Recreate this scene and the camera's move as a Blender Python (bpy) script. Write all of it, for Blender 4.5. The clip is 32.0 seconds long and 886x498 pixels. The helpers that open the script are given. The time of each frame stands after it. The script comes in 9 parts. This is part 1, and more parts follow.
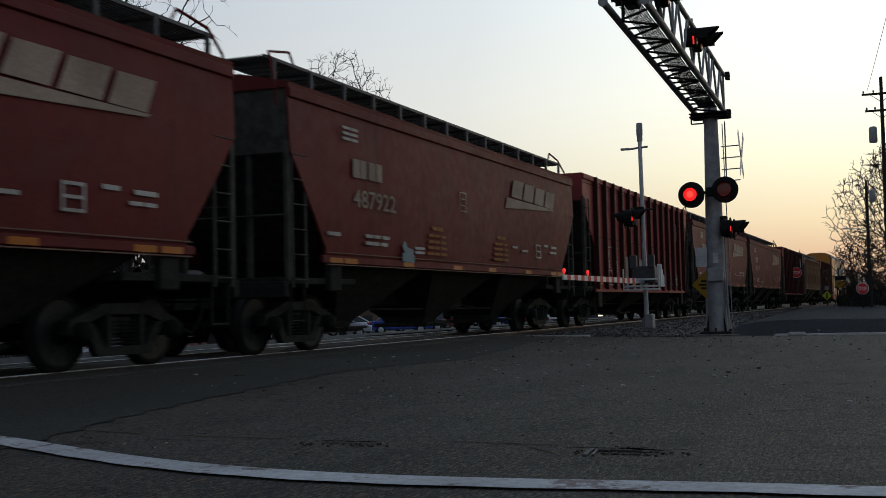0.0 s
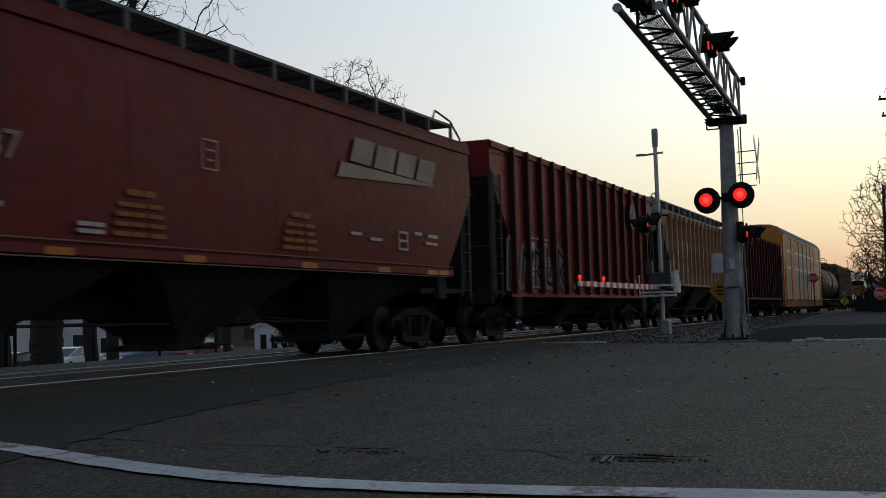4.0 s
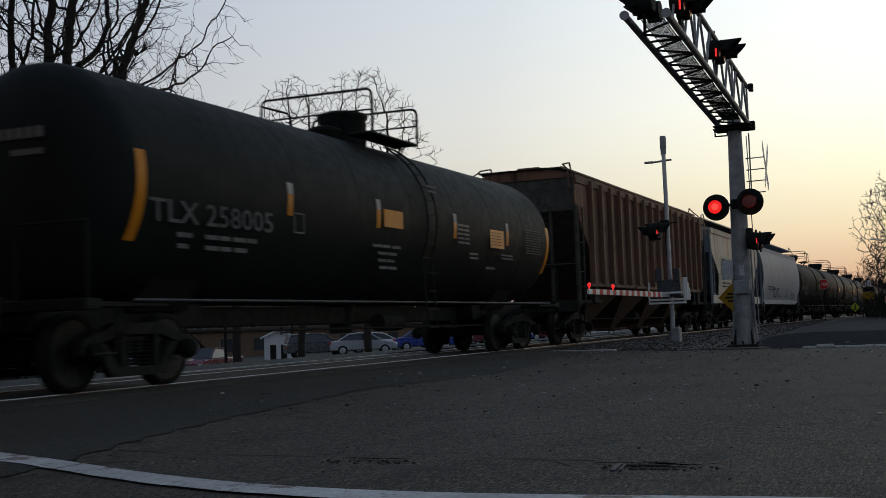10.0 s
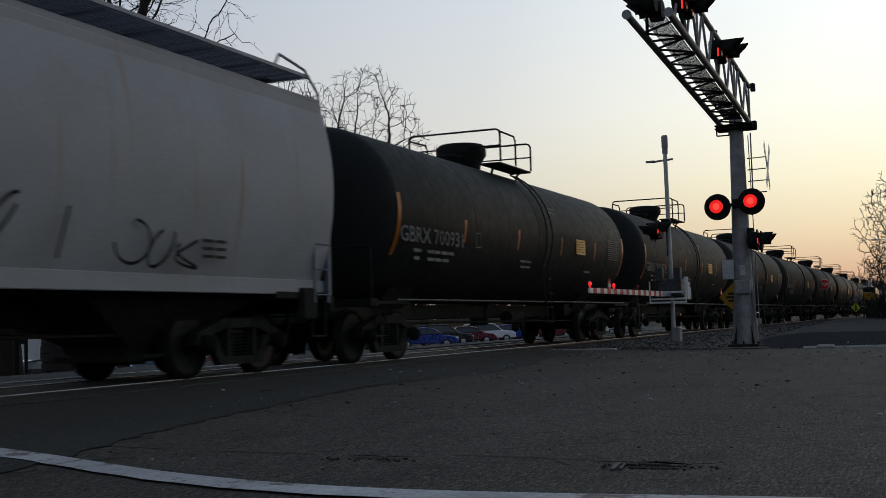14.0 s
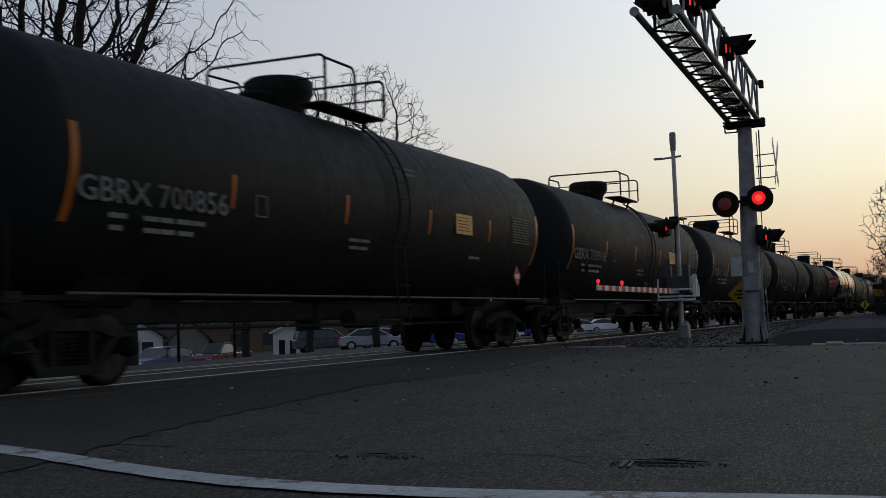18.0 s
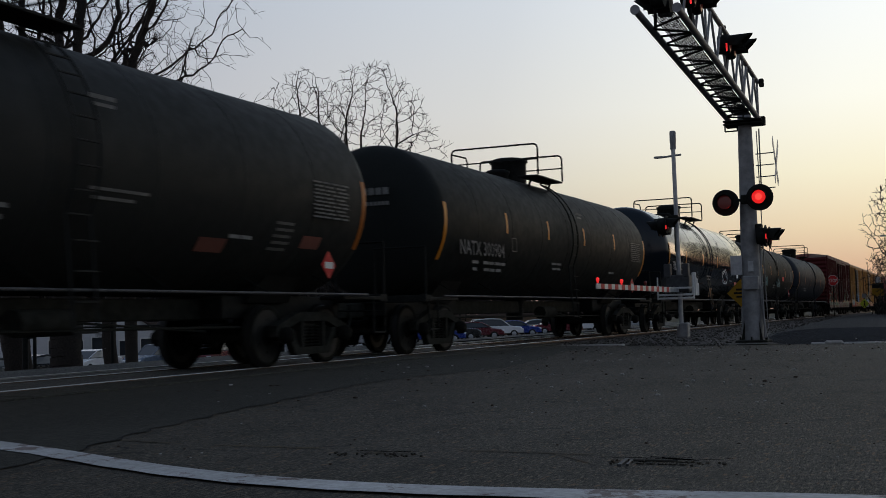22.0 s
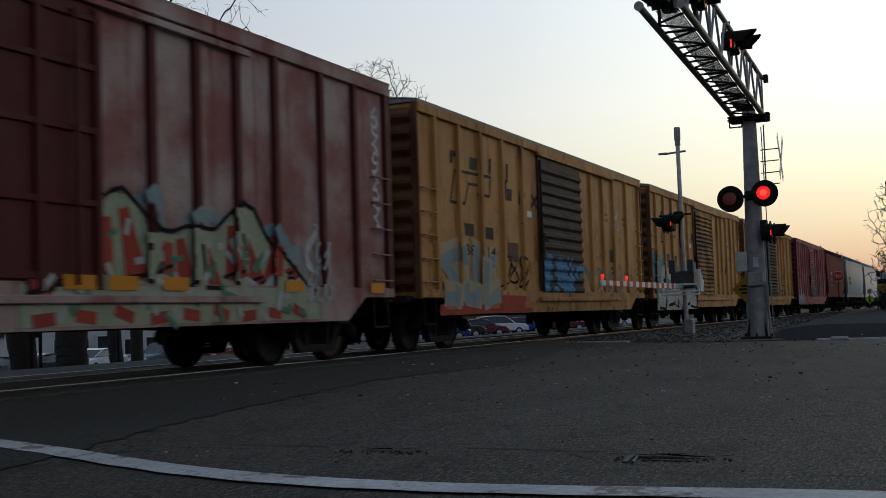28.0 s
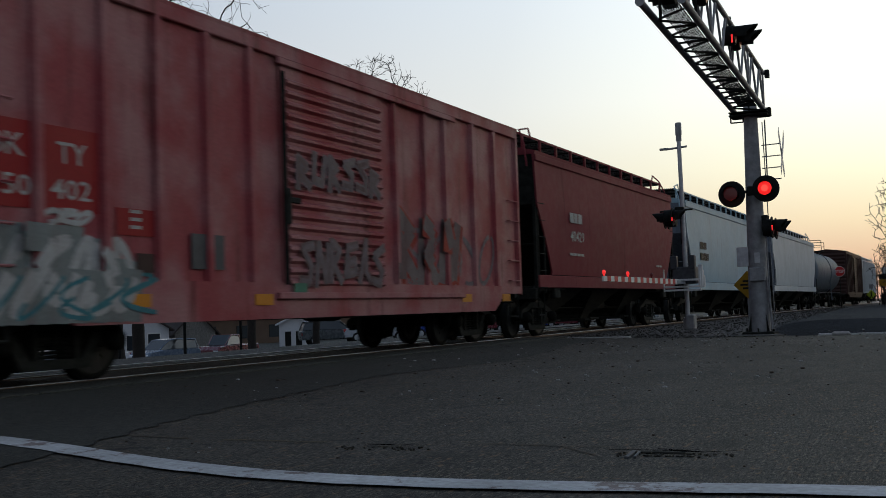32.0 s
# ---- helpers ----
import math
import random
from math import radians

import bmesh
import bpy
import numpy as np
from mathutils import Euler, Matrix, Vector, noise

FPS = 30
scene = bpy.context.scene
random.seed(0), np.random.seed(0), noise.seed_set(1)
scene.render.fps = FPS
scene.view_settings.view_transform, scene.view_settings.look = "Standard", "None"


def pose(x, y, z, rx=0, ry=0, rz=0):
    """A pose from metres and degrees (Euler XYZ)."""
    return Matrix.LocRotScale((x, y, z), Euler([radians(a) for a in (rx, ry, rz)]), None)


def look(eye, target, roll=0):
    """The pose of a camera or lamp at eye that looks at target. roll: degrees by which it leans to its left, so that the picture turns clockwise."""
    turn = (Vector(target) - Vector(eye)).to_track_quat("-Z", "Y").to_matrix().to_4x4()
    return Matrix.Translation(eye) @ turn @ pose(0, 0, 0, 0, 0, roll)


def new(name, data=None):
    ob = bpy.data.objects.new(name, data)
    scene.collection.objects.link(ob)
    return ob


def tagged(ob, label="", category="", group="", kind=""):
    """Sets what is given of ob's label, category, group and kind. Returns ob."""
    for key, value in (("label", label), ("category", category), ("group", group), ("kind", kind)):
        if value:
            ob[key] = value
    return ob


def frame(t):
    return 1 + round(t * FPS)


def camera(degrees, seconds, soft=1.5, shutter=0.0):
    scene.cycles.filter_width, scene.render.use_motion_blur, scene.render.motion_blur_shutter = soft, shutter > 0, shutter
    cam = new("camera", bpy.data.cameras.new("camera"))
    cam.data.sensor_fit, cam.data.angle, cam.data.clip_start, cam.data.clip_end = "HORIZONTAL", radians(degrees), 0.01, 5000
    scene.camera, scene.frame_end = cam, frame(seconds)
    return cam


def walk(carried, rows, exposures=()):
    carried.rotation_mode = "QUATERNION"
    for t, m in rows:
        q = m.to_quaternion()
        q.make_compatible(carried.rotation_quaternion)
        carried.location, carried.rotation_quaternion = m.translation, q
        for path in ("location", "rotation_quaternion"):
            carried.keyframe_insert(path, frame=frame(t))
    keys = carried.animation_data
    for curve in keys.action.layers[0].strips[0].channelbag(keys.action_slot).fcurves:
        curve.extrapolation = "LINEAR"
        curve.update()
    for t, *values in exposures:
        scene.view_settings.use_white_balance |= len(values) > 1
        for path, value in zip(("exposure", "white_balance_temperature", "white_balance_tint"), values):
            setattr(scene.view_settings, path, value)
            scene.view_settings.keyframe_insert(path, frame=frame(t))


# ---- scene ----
# The camera stands on the street corner on a low stand and drifts slightly in its aim.
cam = camera(41.28, 32.0, soft=0.85, shutter=0.2)
EYE_Z = 0.653
AIM = [  # seconds, heading from +X, pitch, lean
    (0, 21.83, 2.84, 1.35), (0.5, 21.32, 2.71, 1.15), (1, 21.48, 2.87, 1.34), (1.5, 21.63, 3.01, 1.62), (2, 21.82, 3.17, 1.75), (2.5, 22.04, 3.15, 1.66),
    (3, 22.40, 3.23, 1.45), (3.5, 22.49, 3.19, 1.49), (5.5, 22.78, 3.36, 1.77), (6, 22.76, 3.39, 1.77), (6.5, 22.77, 3.41, 1.77), (7, 22.81, 3.43, 1.78),
    (7.5, 22.88, 3.49, 1.83), (8, 22.95, 3.58, 1.92), (8.5, 22.99, 3.64, 2.00), (9, 23.01, 3.64, 2.01), (9.5, 23.02, 3.64, 2.01), (10, 23.00, 3.65, 1.99),
    (10.5, 22.99, 3.65, 1.95), (11, 23.01, 3.65, 1.95), (11.5, 23.06, 3.65, 1.96), (12, 23.09, 3.61, 1.89), (12.5, 23.07, 3.56, 1.77), (13, 23.04, 3.54, 1.70),
    (13.5, 23.03, 3.54, 1.67), (14, 23.05, 3.56, 1.67), (14.5, 23.10, 3.62, 1.75), (16.5, 23.20, 3.48, 1.67), (17, 23.28, 3.49, 1.72), (17.5, 23.38, 3.47, 1.74),
    (18, 23.44, 3.46, 1.77), (18.5, 23.45, 3.46, 1.77), (19, 23.45, 3.47, 1.73), (19.5, 23.45, 3.46, 1.67), (20, 23.40, 3.41, 1.58), (20.5, 23.33, 3.36, 1.51),
    (21, 23.33, 3.37, 1.52), (21.5, 23.39, 3.39, 1.56), (22, 23.43, 3.35, 1.58), (22.5, 23.48, 3.33, 1.64), (23, 23.56, 3.35, 1.74), (23.5, 23.64, 3.36, 1.81),
    (24, 23.70, 3.32, 1.80), (24.5, 23.72, 3.27, 1.77), (25, 23.70, 3.26, 1.73), (25.5, 23.65, 3.27, 1.72), (27.5, 23.68, 3.31, 1.84), (28, 23.66, 3.23, 1.80),
    (28.5, 23.64, 3.14, 1.75), (29, 23.63, 3.08, 1.75), (29.5, 23.63, 3.05, 1.83), (30, 23.65, 3.06, 1.91), (30.5, 23.69, 3.10, 1.95), (31, 23.72, 3.11, 1.99),
    (31.5, 23.73, 3.09, 1.99), (32, 23.73, 3.04, 1.93),
]


def aim(heading, pitch, lean):
    return pose(0, 0, EYE_Z, 90 + pitch, 0, heading - 90) @ pose(0, 0, 0, 0, 0, -lean)


walk(cam, [(t, aim(a, b, c)) for t, a, b, c in AIM],
     exposures=[(0, 0.02, 6500, 10), (9, 0.09, 6500, 10), (10, -0.05, 6500, 11), (13, -0.07, 6500, 11), (16, -0.17, 6450, 13), (25, -0.19, 6450, 13), (28, 0.04, 6450, 10), (32, 0.07, 6350, 10)])

# ---- world, sun ----
SUN_ELEV, SUN_AZ = radians(1.5), radians(-22)   # just above the horizon, along the track and a little to the near side
world = bpy.data.worlds.new("dusk")
scene.world = world
world.use_nodes = True
wn, wl = world.node_tree.nodes, world.node_tree.links
wn.clear()
w_out = wn.new("ShaderNodeOutputWorld")
w_bg = wn.new("ShaderNodeBackground")
w_sky = wn.new("ShaderNodeTexSky")
w_sky.sky_type = "NISHITA"
w_sky.sun_disc = False
w_sky.sun_elevation = SUN_ELEV
w_sky.sun_rotation = radians(90) - SUN_AZ
w_sky.air_density, w_sky.dust_density, w_sky.ozone_density = 1.0, 2.0, 2.0
w_bg.inputs["Strength"].default_value = 0.15
# dusk glow: a soft gradient over height and bearing, blended with the sky model
w_co = wn.new("ShaderNodeTexCoord")
w_sep = wn.new("ShaderNodeSeparateXYZ")
wl.new(w_co.outputs["Generated"], w_sep.inputs[0])


def w_math(op, a, b):
    n = wn.new("ShaderNodeMath")
    n.operation = op
    for i, v in enumerate((a, b)):
        if isinstance(v, (int, float)):
            n.inputs[i].default_value = v
        else:
            wl.new(v, n.inputs[i])
    return n.outputs[0]


def w_ramp(fac, stops):
    n = wn.new("ShaderNodeValToRGB")
    wl.new(fac, n.inputs[0])
    e = n.color_ramp.elements
    e[0].position, e[0].color = stops[0][0], (*stops[0][1], 1)
    e[1].position, e[1].color = stops[-1][0], (*stops[-1][1], 1)
    for p, c in stops[1:-1]:
        k = e.new(p)
        k.color = (*c, 1)
    return n.outputs[0]


def w_mix(fac, a, b):
    n = wn.new("ShaderNodeMix")
    n.data_type = "RGBA"
    for i, v in ((0, fac), (6, a), (7, b)):
        if isinstance(v, (int, float)):
            n.inputs[i].default_value = v
        else:
            wl.new(v, n.inputs[i])
    return n.outputs[2]


WEST = w_ramp(w_sep.outputs[2], [(0.0, (0.74, 0.41, 0.28)), (0.03, (0.92, 0.59, 0.36)), (0.065, (1.12, 0.91, 0.56)), (0.11, (1.27, 1.20, 0.84)), (0.17, (1.36, 1.37, 1.16)), (0.28, (1.33, 1.42, 1.42)), (0.40, (0.92, 1.06, 1.16)), (0.56, (0.54, 0.69, 0.88)), (1.0, (0.22, 0.33, 0.52))])
EAST = w_ramp(w_sep.outputs[2], [(0.0, (0.32, 0.29, 0.31)), (0.06, (0.46, 0.42, 0.44)), (0.14, (0.55, 0.55, 0.60)), (0.3, (0.43, 0.51, 0.61)), (0.6, (0.25, 0.32, 0.44)), (1.0, (0.15, 0.22, 0.34))])
w_dir = w_math("ADD", w_math("MULTIPLY", w_sep.outputs[0], math.cos(SUN_AZ)), w_math("MULTIPLY", w_sep.outputs[1], math.sin(SUN_AZ)))
w_bear = w_ramp(w_dir, [(0.0, (0, 0, 0)), (0.45, (0.05,) * 3), (0.72, (0.38,) * 3), (0.88, (0.8,) * 3), (1.0, (1, 1, 1))])
w_grad = w_mix(w_bear, EAST, WEST)
w_scale = wn.new("ShaderNodeVectorMath")
w_scale.operation = "SCALE"
wl.new(w_grad, w_scale.inputs[0])
w_scale.inputs["Scale"].default_value = 6.5
wl.new(w_mix(0.93, w_sky.outputs[0], w_scale.outputs[0]), w_bg.inputs["Color"])
wl.new(w_bg.outputs[0], w_out.inputs[0])

sun = new("sun", bpy.data.lights.new("sun", "SUN"))
sun.data.energy, sun.data.angle, sun.data.color = 0.10, radians(12), (1.0, 0.72, 0.48)
sun.matrix_world = look((0, 0, 40), (-40 * math.cos(SUN_AZ), -40 * math.sin(SUN_AZ), 40 - 40 * math.tan(SUN_ELEV + 0.05)))

# ---- materials ----


def nodes_of(name):
    m = bpy.data.materials.new(name)
    m.use_nodes = True
    return m, m.node_tree.nodes, m.node_tree.links, m.node_tree.nodes["Principled BSDF"]


def rgba(c):
    return (c[0], c[1], c[2], 1.0)


def coords(n, l, scale=(1, 1, 1), kind="Object"):
    t, mp = n.new("ShaderNodeTexCoord"), n.new("ShaderNodeMapping")
    mp.inputs["Scale"].default_value = scale
    l.new(t.outputs[kind], mp.inputs[0])
    return mp.outputs[0]


def tex_noise(n, l, vec, scale, detail=4.0, rough=0.55, distort=0.0):
    t = n.new("ShaderNodeTexNoise")
    t.inputs["Scale"].default_value, t.inputs["Detail"].default_value = scale, detail
    t.inputs["Roughness"].default_value, t.inputs["Distortion"].default_value = rough, distort
    l.new(vec, t.inputs["Vector"])
    return t.outputs["Fac"]


def step(n, l, fac, lo, hi, a=0.0, b=1.0):
    t = n.new("ShaderNodeMapRange")
    t.interpolation_type = "SMOOTHSTEP"
    for k, v in (("From Min", lo), ("From Max", hi), ("To Min", a), ("To Max", b)):
        t.inputs[k].default_value = v
    l.new(fac, t.inputs["Value"])
    return t.outputs[0]


def blend(n, l, fac, a, b, how="MIX"):
    t = n.new("ShaderNodeMix")
    t.data_type, t.blend_type = "RGBA", how
    for i, v in ((0, fac), (6, a), (7, b)):
        if isinstance(v, (int, float)):
            t.inputs[i].default_value = v
        elif isinstance(v, tuple):
            t.inputs[i].default_value = rgba(v)
        else:
            l.new(v, t.inputs[i])
    return t.outputs[2]


def calc(n, l, op, a, b=0.0):
    t = n.new("ShaderNodeMath")
    t.operation = op
    for i, v in ((0, a), (1, b)):
        if isinstance(v, (int, float)):
            t.inputs[i].default_value = v
        else:
            l.new(v, t.inputs[i])
    return t.outputs[0]


def relief(n, l, bsdf, height, strength, dist=0.02):
    b = n.new("ShaderNodeBump")
    b.inputs["Strength"].default_value, b.inputs["Distance"].default_value = strength, dist
    l.new(height, b.inputs["Height"])
    l.new(b.outputs[0], bsdf.inputs["Normal"])


def paint(name, c, fade, rough=0.55, metal=0.0, patch=0.5, streak=None, amount=0.0, grime=0.35, bump=0.12, dents=0.0, graffiti=None, fleck=0.0, spec=0.08, drips=None):
    """Weathered paint: two scales of fading, vertical streaks, grime, fine relief. graffiti: (x0, x1, z0, z1, palette, seed)."""
    m, n, l, s = nodes_of(name)
    v = coords(n, l)
    col = blend(n, l, step(n, l, tex_noise(n, l, v, 0.9, 5), 0.35, 0.68, 0, patch), c, fade)
    if streak:
        drip = tex_noise(n, l, coords(n, l, (2.2, 2.2, 0.16)), 1.6, 6, 0.7)
        col = blend(n, l, step(n, l, drip, 0.62 - 0.22 * amount, 0.80 - 0.16 * amount, 0, 0.9), col, streak)
    if drips:
        # separate rust runs that start at the roof edge and fade on their way down: (colour, threshold)
        td = n.new("ShaderNodeTexCoord")
        sd = n.new("ShaderNodeSeparateXYZ")
        l.new(td.outputs["Object"], sd.inputs[0])
        run = tex_noise(n, l, coords(n, l, (2.4, 0, 0.10)), 1.7, 2.5, 0.6)
        low = tex_noise(n, l, coords(n, l, (3.0, 0, 0.5)), 1.1, 2)
        fall = step(n, l, calc(n, l, "ADD", sd.outputs[2], calc(n, l, "MULTIPLY", low, 2.2)), 2.6, 5.2, 0.25, 1.0)
        col = blend(n, l, calc(n, l, "MULTIPLY", step(n, l, run, drips[1], drips[1] + 0.10), fall), col, drips[0])
    if fleck:
        tf = n.new("ShaderNodeTexCoord")
        sf = n.new("ShaderNodeSeparateXYZ")
        l.new(tf.outputs["Object"], sf.inputs[0])
        spots = step(n, l, tex_noise(n, l, v, 3.2, 8, 0.75), 0.54, 0.60, 0, fleck)
        worn = calc(n, l, "ADD", sf.outputs[2], calc(n, l, "MULTIPLY", tex_noise(n, l, v, 0.7, 3), 2.4))
        col = blend(n, l, calc(n, l, "MULTIPLY", spots, step(n, l, worn, 2.3, 4.9, 1.0, 0.10)), col, (0.10, 0.035, 0.015))
    if graffiti:
        x0, x1, z0, z1, palette, seed = graffiti
        t = n.new("ShaderNodeTexCoord")
        sp = n.new("ShaderNodeSeparateXYZ")
        l.new(t.outputs["Object"], sp.inputs[0])
        wob = calc(n, l, "SUBTRACT", tex_noise(n, l, coords(n, l, (1.6, 0, 1.6)), 1.3, 3), 0.5)
        x = calc(n, l, "ADD", sp.outputs[0], calc(n, l, "MULTIPLY", wob, 0.5))
        edge = calc(n, l, "SUBTRACT", tex_noise(n, l, coords(n, l, (1.0, 0, 0.2)), 1.5, 2), 0.5)
        z = calc(n, l, "ADD", sp.outputs[2], calc(n, l, "MULTIPLY", edge, 1.1))
        mask = calc(n, l, "MULTIPLY", calc(n, l, "MULTIPLY", step(n, l, x, x0, x0 + 0.08), step(n, l, x, x1 - 0.08, x1, 1, 0)),
                    calc(n, l, "MULTIPLY", step(n, l, sp.outputs[2], z0, z0 + 0.06), step(n, l, z, z1 - 0.08, z1, 1, 0)))
        cb = n.new("ShaderNodeCombineXYZ")
        l.new(calc(n, l, "ADD", calc(n, l, "MULTIPLY", sp.outputs[0], 1.5), seed * 7.0), cb.inputs[0])
        l.new(calc(n, l, "MULTIPLY", sp.outputs[2], 1.0), cb.inputs[2])
        shape = tex_noise(n, l, cb.outputs[0], 0.95, 1.0, 0.5, 0.55)
        rp = n.new("ShaderNodeValToRGB")
        rp.color_ramp.interpolation = "CONSTANT"
        e = rp.color_ramp.elements
        k = len(palette)
        e[0].position, e[0].color = 0.0, rgba(palette[0])
        e[1].position, e[1].color = 0.98, rgba(palette[-1])
        for i in range(1, k):
            p = 0.385 + 0.23 * i / k
            q = e.new(p - 0.007)
            q.color = (0.025, 0.024, 0.026, 1)
            q = e.new(p + 0.007)
            q.color = rgba(palette[i])
        l.new(shape, rp.inputs[0])
        col = blend(n, l, calc(n, l, "MULTIPLY", mask, 0.88), col, rp.outputs[0])
    fine = tex_noise(n, l, v, 26, 6, 0.65)
    col = blend(n, l, grime, col, blend(n, l, step(n, l, fine, 0.3, 0.75), (0.55, 0.52, 0.5), (1.0, 1.0, 1.0)), "MULTIPLY")
    l.new(col, s.inputs["Base Color"])
    s.inputs["Metallic"].default_value = metal
    s.inputs["Specular IOR Level"].default_value = spec
    l.new(step(n, l, tex_noise(n, l, v, 5, 4), 0.3, 0.7, max(rough - 0.05, 0.05), min(rough + 0.08, 1)), s.inputs["Roughness"])
    h = fine
    if dents:
        h = calc(n, l, "ADD", calc(n, l, "MULTIPLY", fine, 0.003), calc(n, l, "MULTIPLY", tex_noise(n, l, coords(n, l, (1.1, 0.0, 0.5)), 1.0, 0), dents))
        relief(n, l, s, h, 0.12, 0.03)
    else:
        relief(n, l, s, h, bump * 0.5, 0.003)
    return m


def plain(name, c, rough=0.6, metal=0.0, var=0.25, scale=9.0, bump=0.1, spec=0.15):
    m, n, l, s = nodes_of(name)
    v = coords(n, l)
    a = tex_noise(n, l, v, scale, 6, 0.65)
    b = tex_noise(n, l, v, scale * 0.14, 3)
    dark = tuple(k * (1 - var) for k in c)
    lite = tuple(min(1, k * (1 + var)) for k in c)
    col = blend(n, l, step(n, l, a, 0.3, 0.7), dark, lite)
    col = blend(n, l, step(n, l, b, 0.3, 0.7, 0, var), col, tuple(k * 0.6 for k in c))
    l.new(col, s.inputs["Base Color"])
    s.inputs["Roughness"].default_value, s.inputs["Metallic"].default_value = rough, metal
    s.inputs["Specular IOR Level"].default_value = spec
    relief(n, l, s, a, bump)
    return m


def glow(name, c, power):
    m, n, l, s = nodes_of(name)
    s.inputs["Base Color"].default_value = rgba(tuple(k * 0.5 for k in c))
    s.inputs["Emission Color"].default_value, s.inputs["Emission Strength"].default_value = rgba(c), power
    s.inputs["Roughness"].default_value = 0.3
    return m


def asphalt(name, c, var=0.35, cracks=0.0, gloss=0.75, spec=0.12, worn=0.0, grain=1.0):
    """Asphalt: broad patches, grit and stones; worn shows tarry dark blotches and rusty stones, grain the strength of the grit."""
    m, n, l, s = nodes_of(name)
    v = coords(n, l)
    grit = tex_noise(n, l, coords(n, l, (0.45, 1.0, 1.0)), 90, 3, 0.7)
    mid = tex_noise(n, l, v, 7, 5, 0.65)
    big = tex_noise(n, l, coords(n, l, (0.35, 0.8, 1)), 0.7, 4, 0.6, 0.6)
    vor = n.new("ShaderNodeTexVoronoi")
    vor.inputs["Scale"].default_value = 34
    l.new(coords(n, l, (0.25, 1.0, 1.0)), vor.inputs["Vector"])
    stones = step(n, l, vor.outputs["Distance"], 0.05, 0.32, 1, 0)
    pick = step(n, l, tex_noise(n, l, coords(n, l, (0.3, 1.0, 1.0)), 22, 2), 0.54, 0.66)
    col = blend(n, l, step(n, l, big, 0.3, 0.72), tuple(k * (1 - var) for k in c), tuple(k * (1 + var) for k in c))
    col = blend(n, l, step(n, l, mid, 0.35, 0.7, 0, 0.5), col, tuple(k * 0.62 for k in c))
    col = blend(n, l, calc(n, l, "MULTIPLY", calc(n, l, "MULTIPLY", stones, pick), 0.5), col, tuple(k * q for k, q in zip(c, (4.2, 4.0, 3.3))))
    col = blend(n, l, step(n, l, grit, 0.42, 0.66, 0, 0.75), col, tuple(k * q for k, q in zip(c, (1.9, 1.85, 1.7))))
    col = blend(n, l, step(n, l, grit, 0.30, 0.46, 0.8, 0), col, tuple(k * 0.35 for k in c))
    coarse = tex_noise(n, l, coords(n, l, (0.26, 1.0, 1.0)), 58, 3, 0.8)
    col = blend(n, l, step(n, l, coarse, 0.545, 0.63, 0, grain), col, tuple(k * q for k, q in zip(c, (3.2, 3.1, 2.7))))
    col = blend(n, l, step(n, l, coarse, 0.37, 0.46, grain, 0), col, tuple(k * 0.18 for k in c))
    if worn:
        blot = tex_noise(n, l, coords(n, l, (0.5, 1.0, 1.0)), 2.6, 6, 0.75, 0.4)
        col = blend(n, l, step(n, l, blot, 0.50, 0.68, 0, worn * 0.8), col, tuple(k * 0.42 for k in c))
        rusty = tex_noise(n, l, coords(n, l, (0.28, 1.0, 1.0)), 27, 2, 0.6)
        col = blend(n, l, step(n, l, rusty, 0.60, 0.70, 0, worn), col, tuple(k * q for k, q in zip(c, (3.6, 2.6, 1.7))))
    h = calc(n, l, "ADD", calc(n, l, "ADD", grit, calc(n, l, "MULTIPLY", coarse, 2.0)), calc(n, l, "MULTIPLY", stones, 0.25))
    if cracks:
        cv = n.new("ShaderNodeTexVoronoi")
        cv.feature = "DISTANCE_TO_EDGE"
        cv.inputs["Scale"].default_value = 0.55
        wv = n.new("ShaderNodeVectorMath")
        wv.operation = "ADD"
        nz = n.new("ShaderNodeTexNoise")
        nz.inputs["Scale"].default_value, nz.inputs["Detail"].default_value = 2.5, 5
        l.new(v, nz.inputs["Vector"])
        sc = n.new("ShaderNodeVectorMath")
        sc.operation = "SCALE"
        sc.inputs["Scale"].default_value = 0.55
        l.new(nz.outputs["Color"], sc.inputs[0])
        l.new(v, wv.inputs[0])
        l.new(sc.outputs[0], wv.inputs[1])
        l.new(wv.outputs[0], cv.inputs["Vector"])
        gap = calc(n, l, "MULTIPLY", step(n, l, cv.outputs["Distance"], 0.003, 0.012, 1, 0), step(n, l, mid, 0.42, 0.55))
        col = blend(n, l, calc(n, l, "MULTIPLY", gap, cracks), col, (0.012, 0.012, 0.012))
    l.new(col, s.inputs["Base Color"])
    s.inputs["Roughness"].default_value = gloss
    s.inputs["Specular IOR Level"].default_value = spec
    relief(n, l, s, h, 0.7, 0.008)
    return m


M_ROAD = asphalt("street_asphalt", (0.0445, 0.0400, 0.0330), 0.45, 0.8, worn=0.75)
M_OVER = asphalt("overlay_asphalt", (0.0325, 0.0318, 0.0272), 0.25, 0.15, 0.8, grain=0.55)
M_PATCH = asphalt("patch_asphalt", (0.0185, 0.0210, 0.0265), 0.3, gloss=1.0, spec=0.01)
M_SIDE = asphalt("side_asphalt", (0.030, 0.032, 0.036), 0.2, 0.5, 0.85, 0.05)
M_FAR = asphalt("lot_asphalt", (0.044, 0.045, 0.043), 0.2, 0.3)
M_EARTH = plain("earth_and_dry_grass", (0.055, 0.05, 0.032), 0.95, 0, 0.4, 3.0, 0.6)
